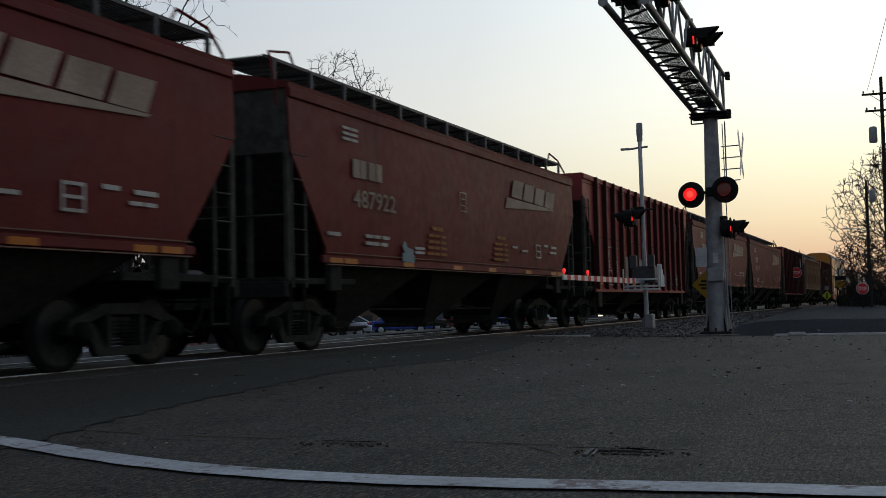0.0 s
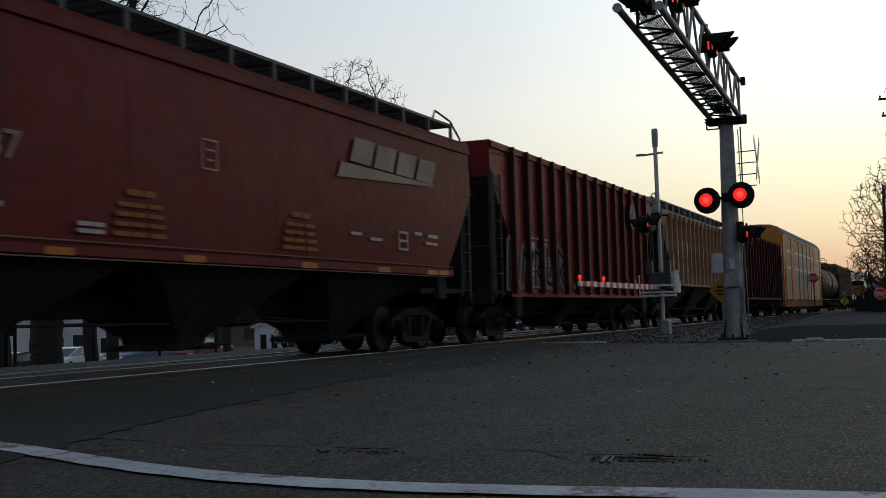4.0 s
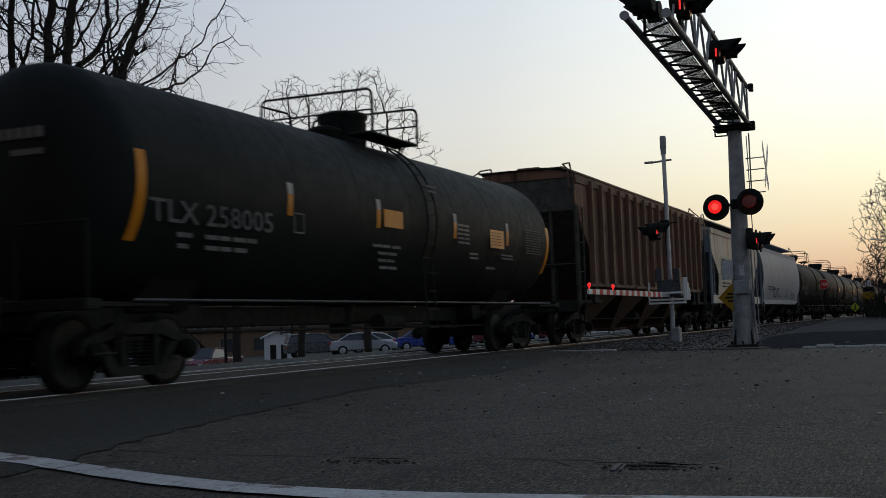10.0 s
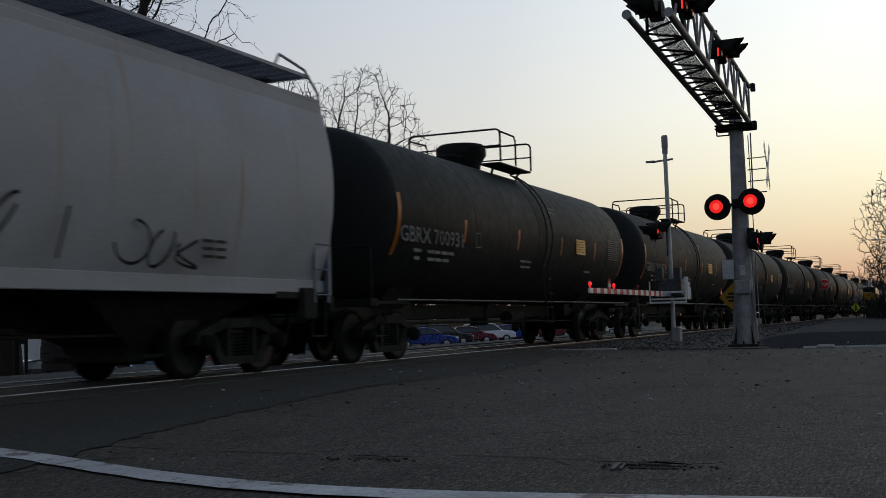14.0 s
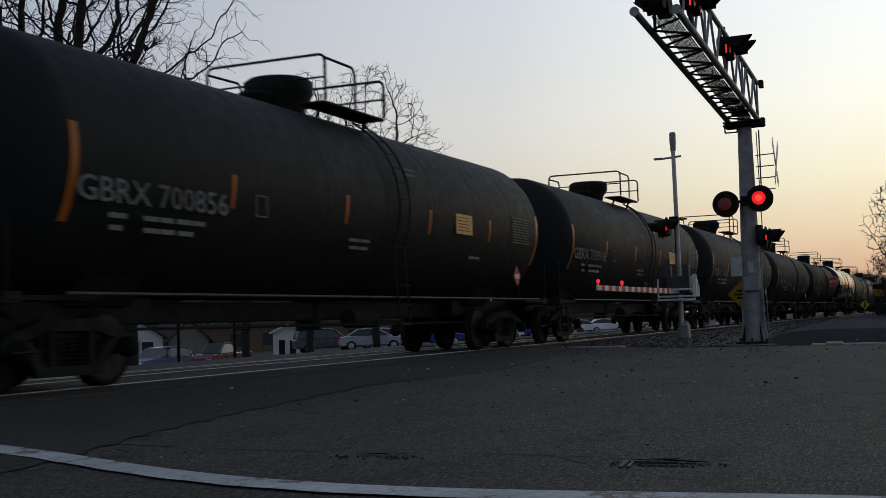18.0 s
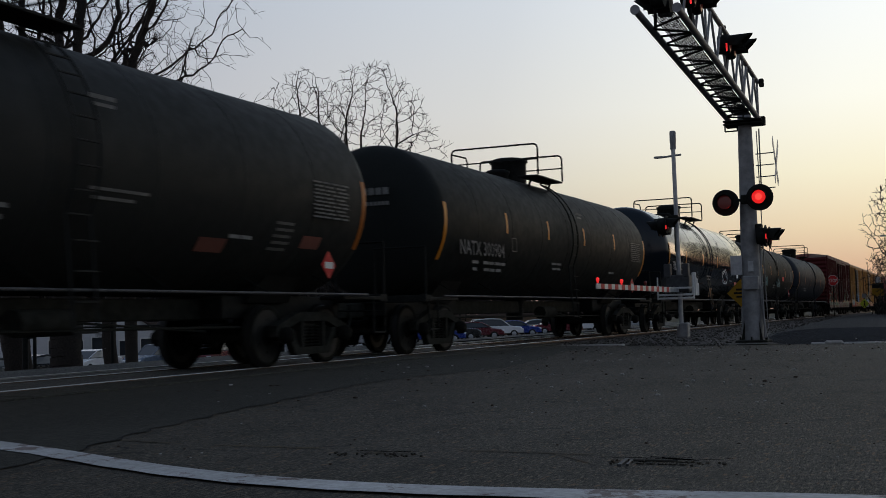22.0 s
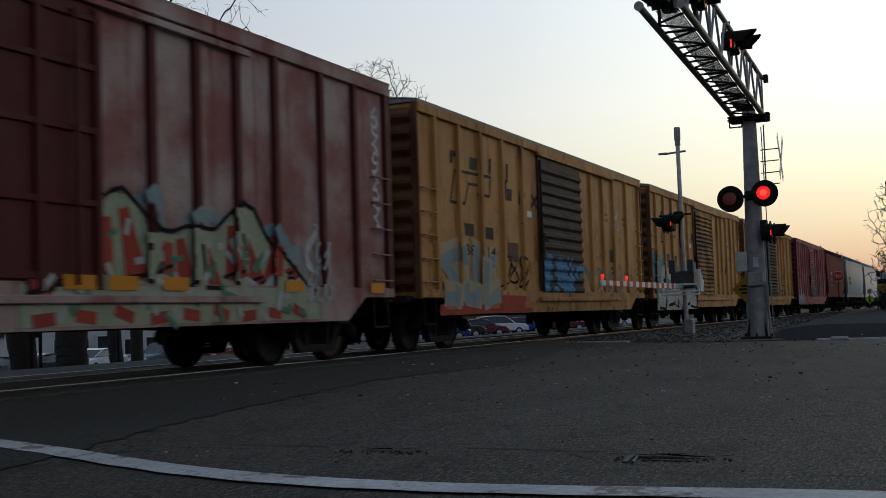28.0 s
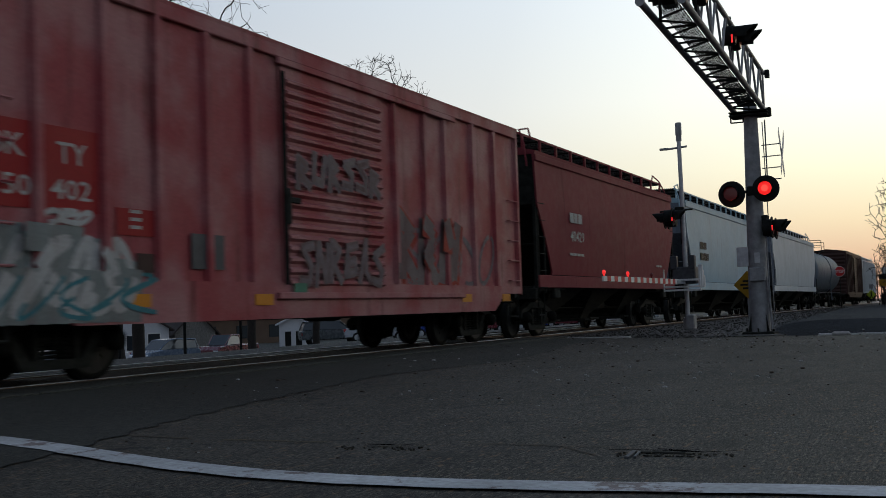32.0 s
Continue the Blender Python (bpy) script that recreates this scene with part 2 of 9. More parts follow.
M_BALLAST = plain("ballast_stone", (0.078, 0.073, 0.067), 0.9, 0, 0.45, 16, 0.9)
M_CONC = plain("concrete", (0.30, 0.29, 0.27), 0.85, 0, 0.2, 12, 0.3)
M_LINE = paint("road_line_paint", (0.58, 0.58, 0.57), (0.40, 0.40, 0.39), 0.7, 0, 0.8, None, 0, 0.7, 0.4, fleck=0.7)
M_RAIL = plain("rail_steel", (0.11, 0.075, 0.055), 0.55, 0.6, 0.25)
# pale and nearly matte: the rail head's white sheen is put into the colour
M_RAILTOP = plain("rail_sheen", (0.62, 0.64, 0.66), 0.5, 0.15, 0.08)
M_HOLE = plain("deep_crack", (0.004, 0.004, 0.004), 1.0, 0, 0.3, spec=0.0)
M_TIE = plain("tie_wood", (0.06, 0.045, 0.035), 0.9, 0, 0.4, 14)
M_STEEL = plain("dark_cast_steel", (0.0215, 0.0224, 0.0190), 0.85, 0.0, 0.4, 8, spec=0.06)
# dark grey for hopper ends, some running boards and a drain frame bar
M_ENDS = plain("dark_end_steel", (0.055, 0.053, 0.045), 0.85, 0, 0.4, 5, spec=0.06)
M_WHEEL = plain("wheel_steel", (0.0108, 0.0112, 0.0095), 0.85, 0.0, 0.4, 8, spec=0.05)
M_TREAD = plain("worn_tread", (0.022, 0.022, 0.020), 0.6, 0.2, 0.2, spec=0.12)
M_BLACK = plain("black_paint", (0.0130, 0.0138, 0.0126), 0.7, 0, 0.3, spec=0.07)
M_GALV = plain("galvanised_steel", (0.21, 0.213, 0.216), 0.6, 0.3, 0.2, 7)
M_ALU = plain("aluminium_paint", (0.34, 0.35, 0.36), 0.45, 0.4, 0.15, 7)
M_WHITE = paint("white_paint", (0.66, 0.66, 0.64), (0.5, 0.5, 0.48), 0.5)
M_REDP = paint("red_reflective", (0.50, 0.03, 0.03), (0.38, 0.03, 0.03), 0.45)
M_YEL = paint("yellow_sign", (0.28, 0.16, 0.015), (0.22, 0.12, 0.015), 0.5)
M_LIME = paint("lime_sign", (0.50, 0.62, 0.05), (0.42, 0.5, 0.05), 0.4)
M_BARK = plain("bark", (0.026, 0.022, 0.019), 0.95, 0, 0.35, 18, 0.8)
M_TWIG = plain("twig", (0.028, 0.023, 0.020), 0.95, 0, 0.3, 8, 0.2)
M_REFL = paint("orange_reflector", (0.36, 0.115, 0.018), (0.26, 0.080, 0.018), 0.35)
M_REFLY = paint("yellow_reflector", (0.58, 0.315, 0.035), (0.46, 0.24, 0.035), 0.35)
M_LETTER = paint("stencil_white", (0.46, 0.44, 0.41), (0.28, 0.25, 0.23), 0.6, 0, 0.8, None, 0, 0.7)
M_LETTERD = paint("dimmed_stencil_white", (0.20, 0.20, 0.19), (0.11, 0.11, 0.105), 0.7, 0, 0.9, None, 0, 0.7)
M_STENCIL = paint("stencil_dark", (0.012, 0.011, 0.011), (0.03, 0.025, 0.02), 0.6)
M_REFLO = paint("amber_reflector", (0.52, 0.20, 0.014), (0.44, 0.16, 0.014), 0.35)
M_DULL = plain("dull_pipe", (0.06, 0.062, 0.066), 0.6, 0.2, 0.2)
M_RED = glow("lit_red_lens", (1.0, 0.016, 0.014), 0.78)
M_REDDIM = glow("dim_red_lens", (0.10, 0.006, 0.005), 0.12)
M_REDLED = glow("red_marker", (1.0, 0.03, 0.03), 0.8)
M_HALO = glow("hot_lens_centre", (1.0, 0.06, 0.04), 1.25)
M_PORCH = glow("porch_lamp", (1.0, 0.55, 0.22), 9.0)
M_AMBER = glow("amber_marker", (1.0, 0.5, 0.15), 1.2)

# ---- mesh building ----


class Shape:
    """Collects faces; each face carries a material slot and a smooth flag."""

    def __init__(self):
        self.v, self.f, self.m, self.s = [], [], [], []

    def add(self, pts, faces, slot=0, smooth=False):
        k = len(self.v)
        self.v += [tuple(p) for p in pts]
        for f in faces:
            self.f.append([k + i for i in f])
            self.m.append(slot)
            self.s.append(smooth)
        return self

    def box(self, a, b, slot=0, bev=0.0):
        x0, y0, z0 = (min(a[i], b[i]) for i in range(3))
        x1, y1, z1 = (max(a[i], b[i]) for i in range(3))
        if bev <= 0:
            p = [(x0, y0, z0), (x1, y0, z0), (x1, y1, z0), (x0, y1, z0), (x0, y0, z1), (x1, y0, z1), (x1, y1, z1), (x0, y1, z1)]
            return self.add(p, [(0, 3, 2, 1), (4, 5, 6, 7), (0, 1, 5, 4), (1, 2, 6, 5), (2, 3, 7, 6), (3, 0, 4, 7)], slot)
        bev = min(bev, (x1 - x0) * 0.45, (y1 - y0) * 0.45, (z1 - z0) * 0.45)
        rings = []
        for z, d in ((z0, bev), (z0 + bev, 0), (z1 - bev, 0), (z1, bev)):
            X0, X1, Y0, Y1 = x0 + d, x1 - d, y0 + d, y1 - d
            e = bev if d == 0 else bev * 0.6
            rings.append([(X0 + e, Y0, z), (X1 - e, Y0, z), (X1, Y0 + e, z), (X1, Y1 - e, z), (X1 - e, Y1, z), (X0 + e, Y1, z), (X0, Y1 - e, z), (X0, Y0 + e, z)])
        return self.loft(rings, True, slot)

    def loft(self, rings, caps=True, slot=0, smooth=False, close=True):
        n, k = len(rings[0]), len(rings)
        pts = [p for r in rings for p in r]
        fs = []
        for i in range(k - 1):
            for j in range(n if close else n - 1):
                a, b = i * n + j, i * n + (j + 1) % n
                fs.append((a, b, b + n, a + n))
        self.add(pts, fs, slot, smooth)
        if caps:
            self.add(rings[0], [tuple(reversed(range(n)))], slot)
            self.add(rings[-1], [tuple(range(n))], slot)
        return self

    def rod(self, a, b, r, n=8, r1=None, slot=0, caps=True):
        a, b = Vector(a), Vector(b)
        d = b - a
        if d.length < 1e-6:
            return self
        q = d.to_track_quat("Z", "Y")
        rings = []
        for p, rr in ((a, r), (b, r if r1 is None else r1)):
            rings.append([p + q @ Vector((rr * math.cos(2 * math.pi * i / n), rr * math.sin(2 * math.pi * i / n), 0)) for i in range(n)])
        return self.loft(rings, caps, slot, n > 5)

    def pipe(self, pts, r, n=6, slot=0):
        for a, b in zip(pts, pts[1:]):
            self.rod(a, b, r, n, slot=slot)
        return self

    def prism(self, poly, axis, a, b, slot=0):
        """A polygon (u, v) pushed along an axis: y takes (x, z), x takes (y, z), z takes (x, y)."""
        def at(u, v, w):
            return {"y": (u, w, v), "x": (w, u, v), "z": (u, v, w)}[axis]
        r0, r1 = [at(u, v, a) for u, v in poly], [at(u, v, b) for u, v in poly]
        return self.loft([r0, r1], True, slot)

    def spin(self, profile, axis, centre, n=24, slot=0, smooth=True):
        """A profile of (radius, place along the axis) turned round the axis."""
        cx, cy, cz = centre
        rings = []
        for r, w in profile:
            ring = []
            for i in range(n):
                u, v = r * math.cos(2 * math.pi * i / n), r * math.sin(2 * math.pi * i / n)
                ring.append({"x": (cx + w, cy + u, cz + v), "y": (cx + u, cy + w, cz + v), "z": (cx + u, cy + v, cz + w)}[axis])
            rings.append(ring)
        return self.loft(rings, True, slot, smooth)

    def mesh(self, name, mats):
        me = bpy.data.meshes.new(name)
        me.from_pydata(self.v, [], self.f)
        for m in mats if isinstance(mats, (list, tuple)) else [mats]:
            me.materials.append(m)
        me.polygons.foreach_set("material_index", self.m)
        me.polygons.foreach_set("use_smooth", self.s)
        bm = bmesh.new()
        bm.from_mesh(me)
        bmesh.ops.recalc_face_normals(bm, faces=bm.faces)
        bm.to_mesh(me)
        bm.free()
        return me


def part(name, shape, mat, parent=None, label="", at=None):
    data = shape if isinstance(shape, bpy.types.Mesh) else shape.mesh(name, mat)
    ob = new(name, data)
    if parent is not None:
        ob.parent = parent
    if at is not None:
        ob.location = at
    return tagged(ob, label)


def thing(name, label, category, group="", at=(0, 0, 0), rz=0.0, kind=""):
    ob = new(name)
    ob.empty_display_size = 0.2
    ob.matrix_basis = pose(*at, 0, 0, rz)
    return tagged(ob, label, category, group, kind)


def setting(name, shape, mat, label, category):
    return tagged(part(name, shape, mat), label, category, kind="structure")


def word(text, height, thick=0.0):
    """A mesh of upright letters, left edge at the origin, in the plane y = 0, read from -y."""
    cu = bpy.data.curves.new("letters", "FONT")
    cu.body, cu.size, cu.resolution_u = text, height * 1.38, 2
    cu.offset = 0.012 * height
    ob = bpy.data.objects.new("letters", cu)
    me = bpy.data.meshes.new_from_object(ob)
    bpy.data.objects.remove(ob)
    bpy.data.curves.remove(cu)
    me.transform(Matrix.Rotation(radians(90), 4, "X"))
    return me


def letters(text, height, at, parent, mat, name="lettering", width=None):
    me = word(text, height)
    me.materials.clear()
    me.materials.append(mat)
    if width:
        xs = [v.co.x for v in me.vertices]
        me.transform(Matrix.Diagonal((width / max(max(xs) - min(xs), 1e-3), 1, 1, 1)))
    return part(name, me, None, parent, at=at)


# ---- ground, street, track ----
TRACK_Y, NEAR_RAIL, ROAD_Z = 10.15, 9.40, -0.10


def ground_z(x, y):
    """Height of the land: level on the near side, a crown at the track, a lower lot beyond it."""
    if y < 5.5:
        return ROAD_Z
    if y < 8.5:
        return ROAD_Z + (y - 5.5) / 3.0 * 0.07
    if y < 13.8:
        return -0.03
    if y < 24:
        k = (y - 13.8) / 10.2
        return -0.03 - 0.97 * k * k * (3 - 2 * k)
    q = min(1, max(0, (y - 24) / 22))
    low = -1.0 - 1.2 * q * q * (3 - 2 * q)
    p = min(1, max(0, (y - 40) / 22))
    high = -1.0 - 0.3 * min(1, (y - 24) / 16) - 0.95 * p * p * (3 - 2 * p)
    k = min(1, max(0, (x / y - 1.52) / 0.35))
    return low + (high - low) * k * k * (3 - 2 * k)


def sheet(x0, x1, y0, y1, nx, ny, lift, xs=None, ys=None):
    sh = Shape()
    xs = xs or [x0 + (x1 - x0) * i / nx for i in range(nx + 1)]
    ys = ys or [y0 + (y1 - y0) * j / ny for j in range(ny + 1)]
    pts = [(x, y, ground_z(x, y) + lift) for x in xs for y in ys]
    k = len(ys)
    sh.add(pts, [(i * k + j, (i + 1) * k + j, (i + 1) * k + j + 1, i * k + j + 1) for i in range(len(xs) - 1) for j in range(k - 1)], 0, True)
    return sh


YS = [-900, -200, -60, -20, 0, 4, 5.5, 6.5, 7.5, 8.5, 11, 13.8, 15, 16.5, 18, 19.5, 21, 22.5, 24, 28, 32, 36, 40, 45, 50, 55, 62, 80, 95, 200, 1500]
XS = [-1500, -500, -100, -30, 0, 15, 30] + [40 + 5 * i for i in range(25)] + [180, 230, 300, 800, 2500]
setting("ground", sheet(0, 0, 0, 0, 0, 0, -0.06, XS, YS), M_EARTH, "bare earth and winter grass running to the horizon", "ground")
# the street that crosses the track, the side street that runs beside it
setting("road", sheet(-30, 25.6, -60, 8.35, 14, 0, -0.005, None, [-60, -20, -6, 0, 2, 4, 5.5, 6.5, 7.5, 8.35]), M_ROAD, "worn grey asphalt street leading over the level crossing", "road")
# newer dark asphalt laid along the track, with an open joint where it meets the old street
seam = [(3.2, 4.35), (4.6, 4.68), (5.65, 4.96), (7.13, 5.44), (8.63, 5.74), (11.0, 6.13), (12.4, 6.36), (13.8, 6.27), (15.8, 6.0), (18.5, 6.35), (21.5, 6.9), (25.4, 7.3)]
fine_seam = []
for (xa, ya), (xb, yb) in zip(seam, seam[1:]):
    for i in range(8):
        k = i / 8
        fine_seam.append((xa + (xb - xa) * k, ya + (yb - ya) * k + 0.035 * math.sin(xa * 7.3 + i * 1.9) + 0.02 * math.sin(i * 4.1 + xb)))
sh, crack = Shape(), Shape()
cols = [[(x, y + (8.38 - y) * k, ground_z(x, y + (8.38 - y) * k) + 0.001) for k in [q / 14 for q in range(15)]] for x, y in fine_seam]
sh.loft(cols, False, 0, True, False)
lips = []
for x, y in fine_seam:
    w = 0.0005 + 0.004 * max(0, math.sin(x * 1.7) * math.sin(x * 0.53 + 1)) + 0.002 * abs(math.sin(x * 6.1))
    lips.append([(x, y - w, ground_z(x, y) + 0.004), (x, y + 0.002, ground_z(x, y) + 0.004)])
crack.loft(lips, False, 0, False, False)
setting("asphalt_overlay", sh, M_OVER, "newer dark smooth asphalt laid beside the rails", "road")
setting("asphalt_joint", crack, M_PATCH, "open black joint between old and new asphalt", "crack")
sh = Shape()
side_near = [(25.6, -30), (25.6, 3.4), (28.5, 4.2), (32, 4.75), (41.5, 5.75), (51, 6.3), (70.5, 7.1), (113, 8.2), (200, 9.0)]
side_far = [(200, 6), (130, 4.6), (96, 2.0), (74, 0.6), (66, -6), (60, -14), (56, -30)]
sh.add([(x, y, ROAD_Z - 0.012) for x, y in side_near + side_far], [tuple(range(len(side_near + side_far)))])
setting("side_road", sh, M_SIDE, "pale asphalt side street running along the railway", "road")
sh = Shape()
sh.add([(x, y, ROAD_Z - 0.006) for x, y in [(25.75, -22), (25.75, 3.3), (28.4, 4.0), (32, 4.55), (37.5, 5.1), (41.8, 5.1), (44.8, 4.7), (45.2, 3.4), (44.5, 1.0), (46, -3), (44, -22)]], [tuple(range(11))])
setting("asphalt_patch", sh, M_PATCH, "fresh dark asphalt patch across the side street mouth", "road")
sh = Shape()
for i in range(40):
    y = -22 + i * 0.62
    if y < 2.4:
        sh.box((25.62, y, ROAD_Z - 0.03), (25.74, y + 0.615, ROAD_Z + 0.030 + 0.004 * math.sin(i * 2.1)), 0, 0.008)
setting("street_joint_line", sh, M_LINE, "thin worn white stop line at the side street", "line")
sh = Shape()
for a, b in ((2.05, 2.55),):
    sh.box((25.35, a + 0.1, ROAD_Z - 0.02), (25.6, b - 0.05, ROAD_Z + 0.07), 0, 0.03)
tagged(part("kerb_end", sh, M_CONC), "broken pale concrete kerb end by the signal mast", "kerb", kind="structure")

# curved white edge line close to the camera
sh = Shape()
edge = []
for i in range(61):
    y = -2.5 + i * 0.15
    u = max(0.4, y)
    v = min(0.0, y - 0.4)
    edge.append((4.967 + 0.1244 * u - 0.2170 * u ** 2 + 0.0779 * u ** 3 - 0.00667 * u ** 4 - 0.03 * v + 0.03 * v * v, y))
for i, ((xa, ya), (xb, yb)) in enumerate(zip(edge, edge[1:])):
    wa, wb = 0.255 + 0.008 * math.sin(i * 1.7), 0.255 + 0.008 * math.sin(i * 1.7 + 1.7)
    sh.add([(xa - wa, ya, ground_z(xa, ya) + 0.006), (xa, ya, ground_z(xa, ya) + 0.006), (xb, yb, ground_z(xb, yb) + 0.006), (xb - wb, yb, ground_z(xb, yb) + 0.006)], [(0, 1, 2, 3)])
setting("edge_line", sh, M_LINE, "curved worn white edge line on the asphalt", "line")

# sunken covers with broken asphalt round them
rnd = random.Random(5)


def ragged_split(sh, a, b, w0, w1, seed, lift=0.009):
    """A ragged dark split in the asphalt from a to b, its width running from w0 to w1."""
    g = random.Random(seed)
    d = Vector(b) - Vector(a)
    n = max(6, int(d.length / 0.022))
    side = Vector((-d.y, d.x)).normalized()
    up, lo, wob = [], [], 0.0
    for i in range(n + 1):
        k = i / n
        wob = 0.8 * wob + g.uniform(-0.006, 0.006)
        c = Vector(a) + d * k + side * wob
        w = (w0 + (w1 - w0) * k) * g.uniform(0.35, 1.2)
        up.append((c.x + side.x * w, c.y + side.y * w, lift))
        lo.append((c.x - side.x * w * 0.6, c.y - side.y * w * 0.6, lift))
    sh.loft([lo, up], False, 0, False, False)


def broken_cover(cx, cy, grate):
    th = thing("drain_cover" if grate else "sunken_patch", "sunken iron drain frame in a ragged crack in the asphalt" if grate else "ragged sunken crack in the asphalt", "drain cover" if grate else "pothole", at=(cx, cy, ROAD_Z - 0.004))
    h = Shape()
    if grate:
        ragged_split(h, (0.03, 0.36), (0.04, -0.02), 0.010, 0.035, 5)
        ragged_split(h, (0.035, 0.06), (-0.03, -0.16), 0.045, 0.030, 6, 0.011)
        ragged_split(h, (-0.03, -0.13), (0.12, -0.34), 0.030, 0.004, 7, 0.010)
        ragged_split(h, (0.10, 0.12), (0.10, -0.10), 0.014, 0.010, 8)
        ragged_split(h, (-0.115, 0.13), (-0.10, -0.12), 0.016, 0.010, 9)
    else:
        ragged_split(h, (0.02, 0.26), (-0.01, 0.02), 0.006, 0.030, 15)
        ragged_split(h, (-0.01, 0.06), (0.0, -0.24), 0.034, 0.008, 16, 0.011)
    part("hollow", h, M_HOLE, th, "dark hollow of crumbled asphalt")
    lip = Shape()
    for i in range(30):
        y = rnd.uniform(-0.30, 0.30)
        x, s = rnd.gauss(-0.09, 0.05), rnd.uniform(0.003, 0.007)
        lip.box((x - s, y - s * 1.6, -0.008), (x + s, y + s * 1.6, rnd.uniform(0.005, 0.012)), 0, 0.003)
    tagged(part("crumbled_edge", lip, M_ROAD, th), kind="stuff")
    if grate:
        g = Shape()
        g.prism([(-0.26, 0.20), (-0.26, 0.178), (0.0, 0.205), (0.0, 0.225)], "z", 0.0, 0.012)
        g.prism([(-0.24, 0.160), (-0.24, 0.146), (-0.03, 0.176), (-0.03, 0.188)], "z", 0.0, 0.011)
        part("frame_bar", g, M_DULL, th, "worn iron frame bar")
        part("frame_bar", Shape().box((-0.035, -0.05, 0.0), (-0.015, 0.185, 0.010), 0, 0.002), M_ENDS, th)
        for k in range(5):
            part("lid_bar", Shape().box((-0.15, 0.10 - 0.055 * k, 0.0), (-0.10, 0.135 - 0.055 * k, 0.007), 0, 0.002), M_ROAD, th)


broken_cover(5.97, 1.37, True)
broken_cover(6.04, 3.02, False)

# loose stones on the street
sh = Shape()
bright = Shape()
for i in range(800):
    y = rnd.uniform(-1.5, 8.0)
    x = rnd.uniform(5.5, 27) if rnd.random() < 0.8 else rnd.uniform(20, 30)
    s = rnd.choice((0.006, 0.008, 0.010, 0.013, 0.02) if x > 9 else (0.003, 0.004, 0.006, 0.008))
    z = ground_z(x, y) - 0.005
    (bright if i % 3 == 0 else sh).box((x - s, y - s * rnd.uniform(0.6, 1.4), z - 0.003), (x + s, y + s, z + s * rnd.uniform(0.5, 1.1)), 0, s * 0.3)
tagged(part("loose_chippings", bright, M_CONC), "scattered pale stone chippings on the street", "gravel", kind="stuff")
tagged(part("loose_gravel", sh, M_TIE), "scattered loose stones on the street", "gravel", kind="stuff")

# faint yellow survey paint marks
sh = Shape()
for x, y, a, ln in ((6.35, 5.0, 78, 0.9), (6.75, 5.6, 80, 0.5), (6.2, 2.2, 86, 0.9), (6.0, 1.9, 40, 0.5), (6.9, 0.65, 30, 0.5), (6.2, 3.9, 86, 0.8)):
    c, s = math.cos(radians(a)) * ln / 2, math.sin(radians(a)) * ln / 2
    sh.add([(x - c - 0.012, y - s, ROAD_Z), (x - c + 0.012, y - s, ROAD_Z), (x + c + 0.012, y + s, ROAD_Z), (x + c - 0.012, y + s, ROAD_Z)], [(0, 1, 2, 3)])
M_SURVEY = paint("worn_survey_paint", (0.11, 0.085, 0.045), (0.07, 0.06, 0.05), 0.8, 0, 0.9)
setting("survey_mark", sh, M_SURVEY, "faded ochre survey marks sprayed on asphalt", "road marking")

# ballast bed, ties, rails; crossing surface
sh = Shape()
sh.loft([[(x, 7.6, -0.10), (x, 8.5, -0.055), (x, 11.8, -0.055), (x, 13.0, -0.12)] for x in (25.4, 80, 200, 500, 1500)], False, 0, False, False)
sh.loft([[(x, 7.6, -0.10), (x, 8.5, -0.055), (x, 11.8, -0.055), (x, 13.0, -0.12)] for x in (-700, -100, -20)], False, 0, False, False)
setting("ballast_bed", sh, M_BALLAST, "grey crushed-stone ballast bed of the railway", "ballast")
sh = Shape()
for i in range(6500):
    x = 26 + 70 * rnd.random() ** 1.8
    y = rnd.uniform(4.6 + min(2.6, (x - 26) * 0.05), 8.9) if rnd.random() < 0.85 else rnd.uniform(10.2, 12.5)
    if y < 4.6 + (x - 27) * 0.05:
        continue
    s = rnd.uniform(0.025, 0.06)
    z = max(ground_z(x, y), -0.1) - 0.02
    px = [(x + s * rnd.uniform(-1, 1), y + s * rnd.uniform(-1, 1), z + s * rnd.uniform(-0.3, 0.9)) for q in range(4)]
    sh.add(px, [(0, 1, 2), (0, 1, 3), (1, 2, 3), (0, 2, 3)])
tagged(part("ballast_stones", sh, M_BALLAST), "loose grey ballast stones beside the track", "gravel", kind="stuff")
sh = Shape()
sh.add([(x, y, -0.105) for x, y in ((26.2, 3.5), (28.5, 4.15), (32, 4.7), (41.5, 5.7), (51, 6.25), (70.5, 7.05), (113, 8.2), (130, 8.8), (75, 8.6), (26.2, 8.3))], [tuple(range(10))])
setting("verge", sh, M_BALLAST, "stony verge between track and side street", "verge")

for k, y in enumerate((NEAR_RAIL, NEAR_RAIL + 1.51)):
    sh = Shape()
    prof = [(-0.07, -0.17), (0.07, -0.17), (0.07, -0.155), (0.012, -0.13), (0.012, -0.045), (0.036, -0.035), (0.036, -0.006), (-0.036, -0.006), (-0.036, -0.035), (-0.012, -0.045), (-0.012, -0.13), (-0.07, -0.155)]
    sh.loft([[(x, y + u, w) for u, w in prof] for x in (-700, 0, 40, 200, 1500)])
    top = Shape()
    top.loft([[(x, y - 0.032, -0.006), (x, y - 0.026, 0.0), (x, y + 0.026, 0.0), (x, y + 0.032, -0.006)] for x in (-700, 0, 40, 200, 1500)], True)
    rail = setting("rail", sh, M_RAIL, "rusty steel rail with a bright worn head", "rail")
    part("rail_head", top, M_RAILTOP, rail, "polished rail head, its sheen put in as pale colour")
tie = Shape()
